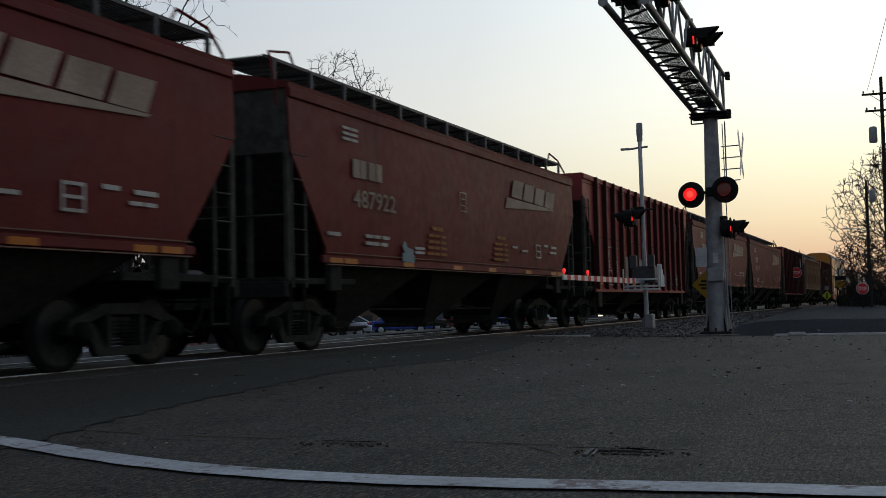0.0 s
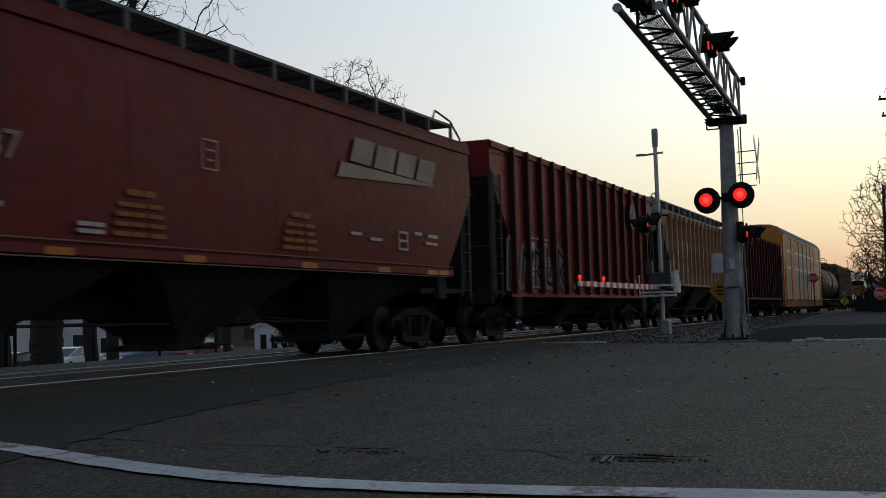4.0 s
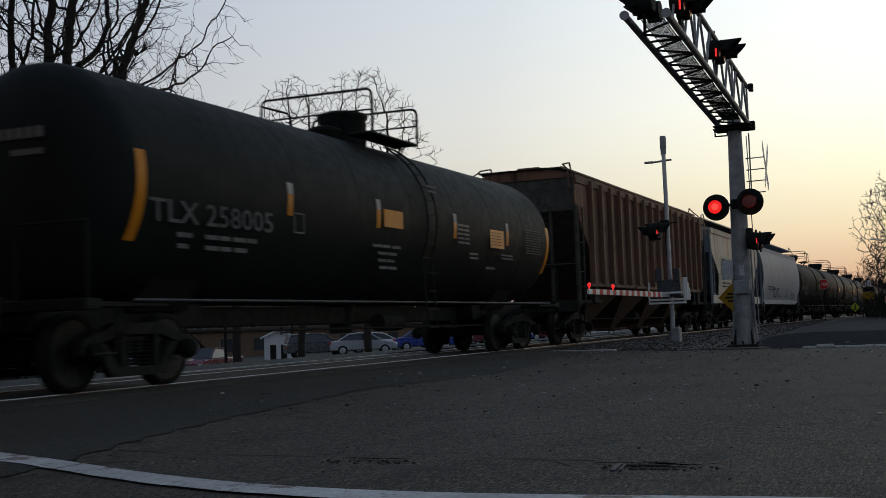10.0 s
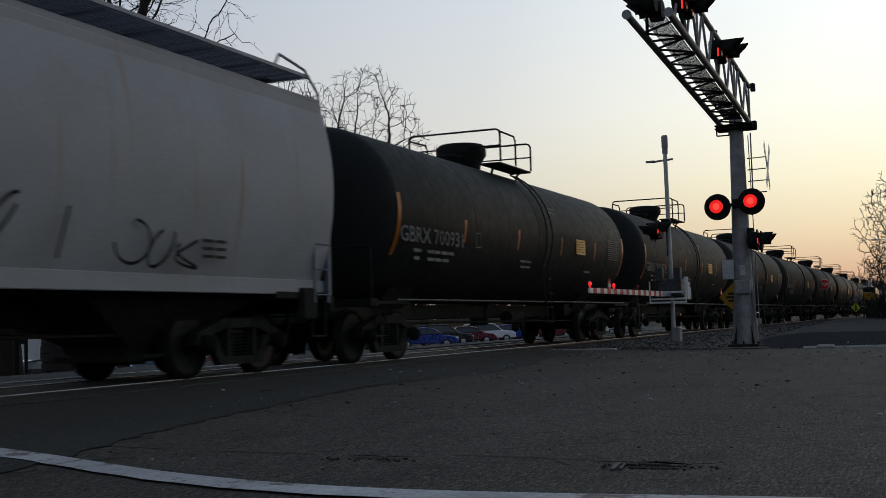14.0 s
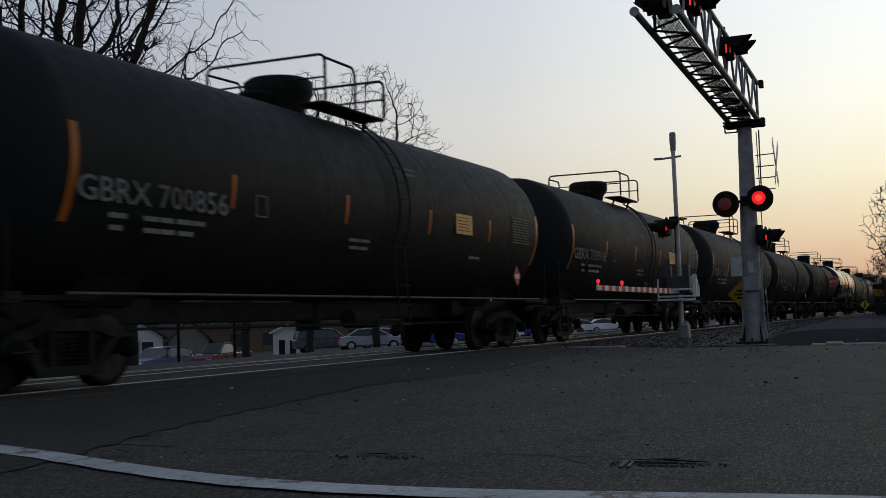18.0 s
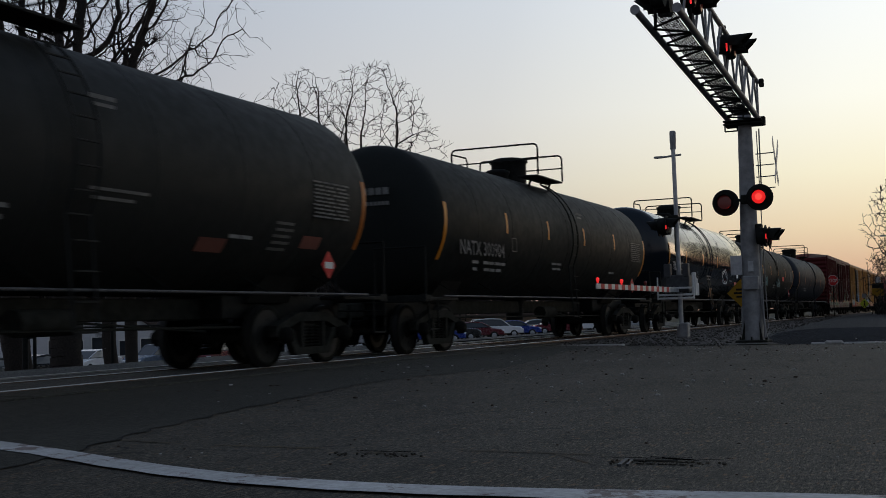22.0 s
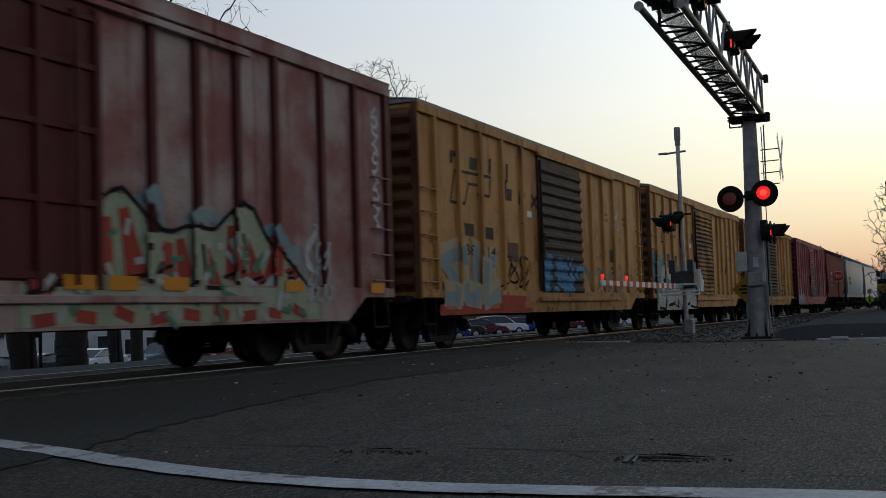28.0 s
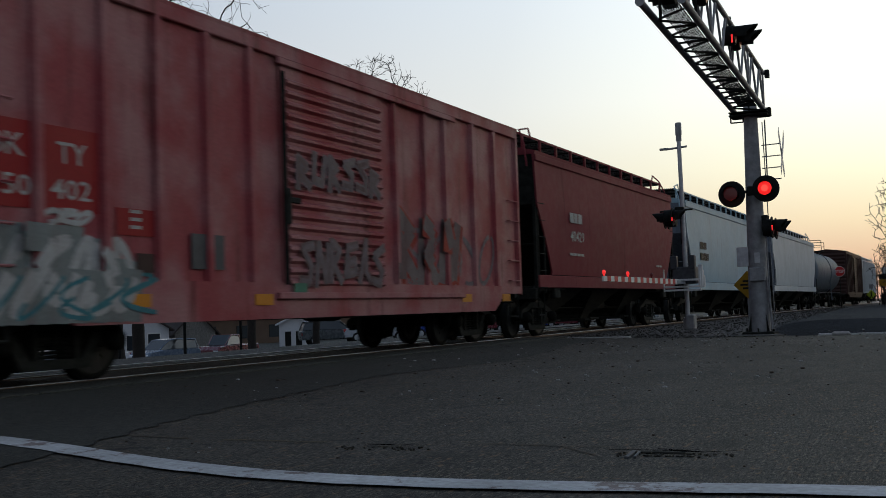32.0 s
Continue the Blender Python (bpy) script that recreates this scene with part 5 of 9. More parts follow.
    for s in (-1, 1):
        ld = Shape()
        prev = {}
        for k in range(10):
            th = radians(-25 + 9.6 * k)
            y, z = s * (R + 0.10) * math.cos(th), zc + (R + 0.10) * math.sin(th)
            ld.rod((-0.32, y, z), (0.08, y, z), 0.013, 5)
            for x in (-0.32, 0.08):
                if x in prev:
                    ld.rod(prev[x], (x, y, z), 0.018, 5)
                prev[x] = (x, y, z)
        for x in (-0.32, 0.08):
            ld.rod(prev[x], (x, s * 1.0, zp), 0.018, 5)
            th = radians(-25)
            ld.rod((x, s * (R + 0.10) * math.cos(th), zc + (R + 0.10) * math.sin(th)), (x, s * (R + 0.05), 0.55), 0.018, 5)
        for k in range(4):
            ld.rod((-0.32, s * (R + 0.06), 0.6 + k * 0.33), (0.08, s * (R + 0.06), 0.6 + k * 0.33), 0.013, 5)
        part("ladder", ld, mat, car, "ladder curving over the tank side", at=(top + ladder_dx, 0, 0))
    bo = Shape()
    bo.spin([(0.22, 0.55), (0.22, 0.9), (0.3, 1.1)], "z", (0.0, 0, 0), 12)
    part("bottom_outlet", bo, M_BLACK, car)
    running_gear(car, L, s_car, (0.8, 1.25), 0.95)
    return car, L, zc


def curved_strip(car, x, w, z0, z1, R, zc, mat, name="reflector"):
    """A strip that lies on the tank's near side, following its curve."""
    sh = Shape()
    ring0, ring1 = [], []
    for i in range(7):
        z = z0 + (z1 - z0) * i / 6
        y = -math.sqrt(max(R * R - (z - zc) ** 2, 0.01)) - 0.006
        ring0.append((x, y, z))
        ring1.append((x + w, y, z))
    sh.loft([ring0, ring1], False, 0, True, False)
    return part(name, sh, mat, car)


def tank_marks(car, L, R, zc, number, strips=M_REFL, placard=True, yellow=True, span=(0.5, 3.3), posts=(3.36, 6.5, 9.65, 12.6), letter_h=0.29, num_z=-0.53, strip_z=(-0.42, 0.02), strip_w=0.13, ink=None, yel=5.0, frame_x=3.85, yel_mat=None):
    """Marks on the near side, placed from the left end of the tank."""
    y = -R - 0.010
    a, ink = L / 2, ink or M_LETTERD
    for x in (-a + 0.24, a - 0.37):
        curved_strip(car, x, strip_w, zc - 0.78, zc + 0.30, R, zc, strips)
    for x in posts:
        curved_strip(car, -a + x - 0.05, strip_w * 0.77, zc + strip_z[0], zc + strip_z[1], R, zc, strips)
    zn = zc + num_z
    if number:
        w = span[1] - span[0]
        yn = -math.sqrt(R * R - (num_z + letter_h) ** 2) - 0.006
        letters(number, letter_h, (-a + span[0], yn, zn), car, ink, width=w)
    x = -a + span[0]
    bars(car, [(x + 0.5, zn - 0.18, 0.35, 0.06), (x + 1.1, zn - 0.18, 1.3, 0.06), (x + 0.5, zn - 0.32, 0.25, 0.06), (x + 1.1, zn - 0.32, 1.0, 0.06), (-a + L * 0.41, zc - 0.70, 0.8, 0.05), (-a + L * 0.41, zc - 0.82, 0.7, 0.05), (-a + L * 0.72, zc - 0.80, 0.6, 0.05), (-a + L * 0.54, zc + 0.62, 0.5, 0.05), (-a + L * 0.545, zc + 0.54, 0.4, 0.04)], y, ink)
    bars(car, [(a - 1.93 + 0.02 * (k % 3), zc + 0.15 - 0.058 * k, 1.15 - 0.07 * (k * 5 % 3), 0.026) for k in range(10)], y, ink, "data_panel")
    for x0, x1, z0, z1 in ((0, 0.02, -0.50, -0.20), (0.27, 0.29, -0.50, -0.20), (0, 0.29, -0.22, -0.20), (0, 0.29, -0.50, -0.48)):
        plate(car, "stencil_frame", -a + frame_x + x0, -a + frame_x + x1, zc + z0, zc + z1, y, M_LETTERD)
    if yellow:
        plate(car, "yellow_panel", a - yel, a - yel + 0.8, zc - 0.34, zc + 0.04, y, yel_mat or M_REFLY, "yellow notice panel")
        bars(car, [(a - yel + 0.06, zc - 0.28 + 0.062 * k, 0.68 - 0.05 * (k % 2), 0.018) for k in range(5)], y - 0.006, P_BROWN)
    if placard:
        pl = Shape()
        pl.prism([(a - 1.39, zc - 1.06), (a - 1.17, zc - 0.84), (a - 0.95, zc - 1.06), (a - 1.17, zc - 1.28)], "y", -R * 0.86 - 0.03, -R * 0.86 - 0.02)
        p = part("placard", pl, M_REDP, car, "red diamond hazard placard")
        pb = Shape()
        pb.box((a - 1.30, -R * 0.86 - 0.036, zc - 1.11), (a - 1.04, -R * 0.86 - 0.031, zc - 1.01))
        part("placard_band", pb, M_WHITE, p)
    # the same marks on the head that faces the line
    hb = Shape()
    for k, (z, w, h) in enumerate(((zc + 0.45, 0.9, 0.13), (zc + 0.25, 0.5, 0.07))):
        for i in range(6):
            hb.box((-a - 0.31, -0.6 + i * w / 6, z), (-a - 0.305, -0.6 + i * w / 6 + w / 7.5, z + h))
    tagged(part("head_print", hb, M_LETTERD, car), kind="stuff")


def boxcar(name, label, s0, s1, mat, posts, doors, group, zt=4.48, zb=0.66, door_mat=None, door_kind="ribbed", end_mat=None, door_top=4.1, post_mat=None, sill_mat=None, door_ribs=19):
    """posts: places of the outside posts from the left end; doors: (left, right)."""
    car, L, s_car = begin(name, label, s0, s1, group)
    a, hw = L / 2, 1.47
    door_mat, end_mat, post_mat, sill_mat = door_mat or mat, end_mat or mat, post_mat or mat, sill_mat or mat
    d0, d1 = doors[0] - a, doors[1] - a
    b = Shape()
    b.box((-a, -hw, 0.98), (a, hw, zt - 0.03))
    part("body", b, mat, car)
    for s in (-1, 1):
        part("top_chord", Shape().box((-a, s * hw, zt - 0.18), (a, s * (hw + 0.07), zt), 0, 0.012), sill_mat, car)
        p = Shape()
        p.prism([(-a, 0.98), (-a, 1.13), (a, 1.13), (a, 0.98), (a - 1.0, 0.98), (a - 1.6, zb), (-a + 1.6, zb), (-a + 1.0, 0.98)], "y", s * (hw + 0.005), s * (hw + 0.065))
        part("side_sill", p, sill_mat, car, "deep side sill")
    post = Shape()
    post.prism([(-0.085, 0.0), (0.085, 0.0), (0.05, -0.07), (-0.05, -0.07)], "z", 1.12, zt - 0.17)
    pm = post.mesh("side_post", post_mat)
    for x in posts:
        if doors[0] - 0.15 < x < doors[1] + 0.15:
            continue
        u = x - a
        part("side_post", Shape().prism([(u - 0.085, -hw), (u + 0.085, -hw), (u + 0.05, -hw - 0.07), (u - 0.05, -hw - 0.07)], "z", 1.12, zt - 0.17), post_mat, car)
    for i in range(10):
        part("side_post", pm, None, car, at=(-a + 0.8 + i * (L - 1.6) / 9, hw, 0)).rotation_euler = (0, 0, math.pi)
    roof = Shape()
    roof.prism([(-hw - 0.07, zt - 0.01), (-hw - 0.08, zt + 0.04), (0, zt + 0.20), (hw + 0.08, zt + 0.04), (hw + 0.07, zt - 0.01)], "x", -a - 0.03, a + 0.03)
    n = int(L / 1.15)
    for i in range(n + 1):
        x = -a + i * L / n
        roof.prism([(-hw - 0.06, zt + 0.045), (0, zt + 0.245), (hw + 0.06, zt + 0.045), (0, zt + 0.17)], "x", x - 0.06, x + 0.06)
    part("roof", roof, M_GALV if "yellow" in label else mat, car, "ribbed sheet roof")
    for sx in (-1, 1):
        e = Shape()
        prof = [(sx * (a - 0.02), 1.0)]
        for k in range(11):
            z = 1.12 + k * (zt - 1.2) / 11
            prof += [(sx * (a + 0.01), z), (sx * (a + 0.10), z + 0.10), (sx * (a + 0.10), z + 0.16), (sx * (a + 0.01), z + 0.26)]
        prof += [(sx * (a - 0.02), zt - 0.05)]
        e.prism(prof, "y", -hw + 0.07, hw - 0.07)
        for y0 in (-hw, hw):
            part("corner_post", Shape().box((sx * (a - 0.02), y0 - 0.06, 0.95), (sx * (a + 0.05), y0 + 0.06, zt), 0, 0.01), end_mat, car)
        part("corrugated_end", e, end_mat, car, "horizontally corrugated end wall")
        for k in range(5):
            z = 1.25 + k * 0.42
            part("grab_iron", Shape().pipe([(sx * (a - 0.68), -hw - 0.03, z), (sx * (a - 0.68), -hw - 0.09, z), (sx * (a - 0.1), -hw - 0.09, z), (sx * (a - 0.1), -hw - 0.03, z)], 0.016, 5), mat, car)
        g = Shape()
        g.pipe([(sx * (a - 0.65), -hw - 0.02, 1.0), (sx * (a - 0.65), -hw - 0.02, 0.5), (sx * (a - 0.15), -hw - 0.02, 0.5), (sx * (a - 0.15), -hw - 0.02, 1.0)], 0.018, 5)
        part("stirrup_step", g, M_STEEL, car)
        cb = Shape().box((sx * (a + 0.03), -1.35, 0.90), (sx * (a + 0.30), 1.35, 1.02), 0, 0.01)
        part("crossover_platform", cb, M_STEEL, car)
    y = -hw - 0.09
    nd = 2 if door_kind == "plug" else 1
    for k in range(nd):
        x0, x1 = d0 + (d1 - d0) * k / nd, d0 + (d1 - d0) * (k + 1) / nd
        dr = Shape()
        dr.box((x0 + 0.02, -hw - 0.05, 1.0), (x1 - 0.02, -hw, door_top + 0.12), 0, 0.01)
        if door_kind == "ribbed":
            nr = door_ribs
            for i in range(nr):
                z = 1.08 + i * (door_top - 1.1) / nr
                rb = (door_top - 1.1) / nr
                dr.prism([(-hw - 0.05, z), (-hw - 0.105, z + rb * 0.25), (-hw - 0.105, z + rb * 0.5), (-hw - 0.05, z + rb * 0.72)], "x", x0 + 0.10, x1 - 0.10)
        else:
            for u in (x0 + 0.06, (x0 + x1) / 2, x1 - 0.06):
                dr.box((u - 0.05, -hw - 0.10, 1.05), (u + 0.05, -hw - 0.04, door_top + 0.06), 0, 0.01)
            for z in (1.15, 1.95, 2.75, 3.45, 4.0):
                dr.box((x0 + 0.05, -hw - 0.085, z), (x1 - 0.05, -hw - 0.04, z + 0.08), 0, 0.01)
            dr.rod((x1 - 0.45, -hw - 0.12, 1.1), (x1 - 0.45, -hw - 0.12, door_top), 0.025, 6)
        dobj = part("side_door", dr, door_mat, car, "sliding side door")
        hd = Shape()
        hd.box((x0 + 0.02, -hw - 0.14, 1.95), (x0 + 0.10, -hw - 0.05, 2.45), 0, 0.01)
        hd.box((x0 + 0.10, -hw - 0.15, 2.25), (x0 + 0.35, -hw - 0.10, 2.33), 0, 0.01)
        hd.rod((x0 - 0.02, -hw - 0.11, 1.1), (x0 - 0.02, -hw - 0.11, door_top), 0.03, 6)
        part("door_latch", hd, M_STEEL, dobj)
    tr, th_ = Shape(), Shape()
    tr.box((d0 - 0.25, -hw - 0.13, 0.90), (min(d1 + 3.2, a - 0.3), -hw - 0.05, 0.99), 0, 0.01)
    th_.box((d0 - 0.1, -hw - 0.11, door_top + 0.10), (min(d1 + 3.0, a - 0.3), -hw - 0.05, door_top + 0.19), 0, 0.01)
    part("door_track", tr, sill_mat, car)
    part("door_track", th_, sill_mat, car)
    running_gear(car, L, s_car, (1.8, 1.8), 0.3)
    return car, L


def autorack(s0, s1, mat, panel_mat, roof_mat, sill_mat):
    car, L, s_car = begin("autorack_car", "tall tan and orange enclosed car carrier with galvanised ribbed side panels", s0, s1, "train")
    a, hw = L / 2, 1.50
    ze = 5.13
    b = Shape()
    b.box((-a + 0.35, -hw + 0.06, 0.95), (a - 0.35, hw - 0.06, ze))
    part("inner_shell", b, M_STEEL, car)
    r = Shape()
    prof = [(-hw - 0.01, ze - 0.02), (-hw - 0.01, ze + 0.06), (-1.38, 5.43), (-1.14, 5.66), (-0.75, 5.79), (0, 5.83), (0.75, 5.79), (1.14, 5.66), (1.38, 5.43), (hw + 0.01, ze + 0.06), (hw + 0.01, ze - 0.02)]
    r.prism(prof, "x", -a + 0.25, a - 0.25)
    for i in range(int((L - 0.4) / 0.21)):
        x = -a + 0.2 + i * 0.21
        r.prism([(y * 1.012, z + 0.010) for y, z in prof[1:-1]] + [(0, ze + 0.1)], "x", x, x + 0.07)
    part("roof", r, roof_mat, car, "curved corrugated galvanised roof")
    posts = [s - (s0 + s1) / 2 for s in (141.1, 148.4, 151.2, 154.0, 156.75)]
    wide = [(143.75, 145.75), (159.45, 161.8)]
    cuts = [141.15, 143.75, 145.75, 148.4, 151.2, 154.0, 156.75, 159.45, 161.8, 164.25]
    spans = [(141.15, 143.75), (145.75, 148.4), (148.4, 151.2), (151.2, 154.0), (154.0, 156.75), (156.75, 159.45), (161.8, 164.25)]
    c = (s0 + s1) / 2
    slats = {}
    for k, (u, v) in enumerate(spans):
        x0, x1 = u - c + 0.10, v - c - 0.10
        for s in (-1, 1):
            pn = part("side_panel", Shape().box((x0, s * (hw - 0.055), 1.0), (x1, s * (hw - 0.03), ze - 0.1)), panel_mat, car, "galvanised ribbed screen panel")
            z = 1.0
            while z < ze - 0.25:
                flat = any(abs(z - q) < 0.07 for q in (2.02, 3.06, 4.10)) + (abs(z - 2.02) < 0.07)
                key = (round(x1 - x0, 3), flat, s)
                if key not in slats:
                    w, sh = x1 - x0, Shape()
                    if flat:
                        sh.box((0, s * (hw - 0.03), 0), (w, s * (hw - 0.008), 0.145))
                    else:
                        sh.loft([[(x, s * (hw - 0.030), zz) for x in (0, w)] if not out else [(x, s * (hw - 0.005), zz) for x in (0, w)] for zz, out in ((0.0, 0), (0.018, 1), (0.075, 1), (0.128, 0))], False, 0, False, False)
                    for k2 in range(int(w / 0.31)):
                        xh = 0.2 + 0.31 * k2 + (0.1 if flat else 0)
                        yh = s * (hw - 0.005 + 0.0015 - (0.003 if flat else 0))
                        if flat and k2 % 2:
                            continue
                        for dz in ((0.08,) if flat else (0.028, 0.056)):
                            sh.box((xh, yh - s * 0.004, dz), (xh + 0.045, yh, dz + (0.022 if flat else 0.013)), 1)
                    slats[key] = sh.mesh("slat", [(P_PANELB if flat == 1 else P_PANELC) if flat else panel_mat, M_BLACK])
                part("slat", slats[key], None, pn, at=(x0, 0, z))
                z += 0.150 if flat else 0.135
    for s in (-1, 1):
        for x in posts[1:]:
            p = Shape()
            p.box((x - 0.10, s * (hw - 0.04), 0.9), (x + 0.10, s * (hw + 0.035), ze), 0, 0.012)
            p.prism([(x - 0.10, 1.55), (x + 0.10, 1.55), (x + 0.26, 0.92), (x - 0.26, 0.92)], "y", s * (hw - 0.04), s * (hw + 0.02))
            for z in (2.10, 3.14, 4.18):
                for dx in (-0.13, 0.10):
                    p.box((x + dx, s * (hw - 0.01), z - 0.05), (x + dx + 0.03, s * (hw + 0.03), z), 1)
            part("side_post", p, [mat, M_STEEL], car)
        for u, v in wide:
            p = Shape()
            p.box((u - c - 0.10, s * (hw - 0.04), 0.9), (v - c + 0.10, s * (hw + 0.025), ze), 0, 0.012)
            for i in range(9):
                z = 1.3 + i * 0.42
                for x in (u - c + 0.25, (u + v) / 2 - c, v - c - 0.25):
                    p.spin([(0.026, 0.0), (0.02, s * 0.012)], "y", (x - 0.06, s * (hw + 0.025), z), 8, 1)
                    p.spin([(0.026, 0.0), (0.02, s * 0.012)], "y", (x + 0.06, s * (hw + 0.025), z + 0.01), 8, 1)
            part("brace_panel", p, [mat, M_STEEL], car, "wide tan riveted brace panel")
        p = Shape()
        p.box((-a, s * (hw - 0.06), 0.9), (141.15 - c, s * (hw + 0.03), ze), 0, 0.012)
        part("end_panel", p, mat, car)
        part("end_panel", Shape().box((164.25 - c, s * (hw - 0.06), 0.9), (a, s * (hw + 0.03), ze), 0, 0.012), mat, car)
        p = Shape()
        p.box((-a, s * (hw - 0.02), ze - 0.10), (a, s * (hw + 0.045), ze + 0.02), 0, 0.012)
        part("top_rail", p, mat, car)
        p = Shape()
        p.box((-a, s * (hw - 0.16), 0.55), (a, s * (hw + 0.02), 0.95), 0, 0.015)
        p.box((-a, s * (hw - 0.10), 0.90), (a, s * (hw + 0.06), 0.955), 0, 0.01)
        for i in range(40):
            x = -a + 0.4 + i * (L - 0.8) / 39
            p.box((x - 0.12, s * (hw - 0.02), 0.95), (x + 0.02, s * (hw + 0.05), 1.04), 0, 0.008)
        part("side_sill", p, sill_mat, car, "orange side sill")
    for sx in (-1, 1):
        e = Shape()
        e.prism([(y * 0.97, z - 0.04) for y, z in prof[1:-1]] + [(1.45, 1.0), (-1.45, 1.0)], "x", sx * (a - 0.30), sx * (a - 0.04))
        for y in (-0.98, -0.5, 0.0, 0.5, 0.98):
            e.box((sx * (a - 0.05), y - 0.03, 1.0), (sx * (a + 0.01), y + 0.03, 5.3), 0, 0.01)
        part("end_door", e, mat, car, "tan clamshell end door")
        if sx < 0:
            e = Shape()
            e.box((-a - 0.62, -1.46, 0.95), (-a - 0.02, -1.34, 4.35), 0, 0.02)
            for k in range(6):
                e.spin([(0.03, 0.0), (0.02, -0.014)], "y", (-a - 0.12, -1.46, 1.3 + k * 0.55), 8)
            part("door_edge", e, M_GALV, car, "pale grey edge leaf of the end door")
        e = Shape().box((sx * (a - 0.5), -1.4, 0.66), (sx * (a + 0.25), 1.4, 0.96), 0, 0.02)
        part("end_sill", e, sill_mat, car)
        ladder(car, sx * (a - 0.62), 0.62, 3.0, mat, -1.56, 0.5)
    bars(car, [(151.2 - c, 0.72, 0.5, 0.07), (151.9 - c, 0.72, 0.7, 0.07), (157.4 - c, 0.76, 0.7, 0.04), (159.2 - c, 0.70, 0.35, 0.08), (161.0 - c, 0.76, 0.8, 0.04)], -hw - 0.022, M_STENCIL, "sill_print")
    plate(car, "number_board", 153.72 - c, 155.42 - c, 0.66, 0.86, -hw - 0.022, M_STENCIL, "black number board on the sill")
    letters("CTTX 690289", 0.13, (153.82 - c, -hw - 0.030, 0.70), car, M_LETTER, width=1.5)
    plate(car, "red_panel", 157.0 - c, 159.3 - c, 3.60, 3.74, -hw - 0.012, M_REDP, "red slat in the panel")
    plate(car, "yellow_panel", -a + 0.45, -a + 1.0, 1.55, 1.85, -hw - 0.036, M_REFLY)
    bars(car, [(-a + 0.5, 3.4 - 0.16 * k, 0.6, 0.07) for k in range(4)] + [(-a + 0.45, 0.72, 1.2, 0.05), (-a + 2.3, 0.72, 1.4, 0.05)], -hw - 0.036, M_STENCIL)
    reflectors(car, [-a + 2.5, a - 4.5], 0.78, -hw - 0.022, M_REFL, 0.4, 0.08)
    # low well between the trucks
    w = Shape().box((-a + 4.2, -1.35, 0.35), (a - 4.2, 1.35, 0.62), 0, 0.03)
    part("well_deck", w, M_STEEL, car)
    running_gear(car, L, s_car, (3.0, 2.8), 0.6)
    return car


# paints
OX = (0.118, 0.0130, 0.0148)
P_OX1 = paint("oxide_red_paint", OX, (0.096, 0.0160, 0.0164), 0.6, 0, 0.9, (0.060, 0.0120, 0.0122), 0.30, 0.45, 0.03, 0.05, spec=0.09)
P_OX2 = paint("ribbed_oxide_paint", (0.255, 0.0400, 0.0390), (0.210, 0.0490, 0.0460), 0.55, 0, 0.6, (0.05, 0.014, 0.012), 0.3, 0.5, 0.05, 0.05, spec=0.08)
P_OX3 = paint("ribbed_crimson_paint", (0.160, 0.0140, 0.0165), (0.122, 0.0190, 0.0205), 0.55, 0, 0.5, (0.055, 0.011, 0.011), 0.3, 0.45, 0.05, 0.05, spec=0.08)
# much darker than the side sheets, for ribs and seams
P_OXR = paint("dark_oxide", (0.040, 0.0085, 0.0090), (0.028, 0.0090, 0.0090), 0.6, 0, 0.6, (0.018, 0.007, 0.007), 0.3, 0.45, 0.03, spec=0.05)
P_OX4 = paint("ribbed_maroon_paint", (0.112, 0.0118, 0.0142), (0.090, 0.0165, 0.0175), 0.55, 0, 0.5, (0.045, 0.011, 0.011), 0.3, 0.45, 0.05, 0.05, spec=0.08)
P_TANR = paint("weathered_grey_roof", (0.26, 0.245, 0.225), (0.20, 0.18, 0.16), 0.7, 0, 0.8, (0.14, 0.10, 0.07), 0.4, 0.5, 0.1)
P_TANP = paint("weathered_grey_post", (0.105, 0.098, 0.088), (0.075, 0.066, 0.058), 0.75, 0, 0.8, (0.06, 0.04, 0.03), 0.4, 0.5, 0.1)
# darker copy of the tan for the ribs, their shadows put into the colour
P_TANB = paint("rust_tan_rib_shaded", (0.30, 0.195, 0.118), (0.21, 0.098, 0.052), 0.7, 0, 1.0, (0.12, 0.048, 0.024), 0.7, 0.55, 0.1)
P_TAN = paint("rust_tan_paint", (0.42, 0.285, 0.172), (0.27, 0.132, 0.070), 0.7, 0, 1.0, (0.15, 0.060, 0.030), 0.95, 0.55, 0.2, 0.25, fleck=0.6, drips=((0.24, 0.085, 0.035), 0.60))
P_BROWN = paint("rust_brown_paint", (0.122, 0.076, 0.055), (0.175, 0.084, 0.050), 0.7, 0, 0.9, (0.024, 0.016, 0.013), 0.8, 0.5, 0.2, 0.25, fleck=0.4, spec=0.15)
# bays of the brown hopper, darker than its sides
P_BAY = paint("dark_brown_bay", (0.044, 0.031, 0.024), (0.060, 0.037, 0.026), 0.8, 0, 0.8, None, 0, 0.5, 0.1, spec=0.05)
P_CREAM = paint("rusty_cream_paint", (0.46, 0.42, 0.34), (0.36, 0.32, 0.25), 0.55, 0, 0.6, (0.34, 0.24, 0.14), 0.25, 0.35, 0.08, 0.1, drips=((0.33, 0.125, 0.03), 0.555))
P_GREY = paint("pale_grey_paint", (0.324, 0.333, 0.342), (0.27, 0.27, 0.27), 0.5, 0, 0.6, (0.24, 0.20, 0.16), 0.15, 0.35, 0.08, 0.1, drips=((0.27, 0.16, 0.08), 0.63))
P_SLATE = plain("slate_grey_end", (0.13, 0.15, 0.18), 0.55, 0, 0.2)
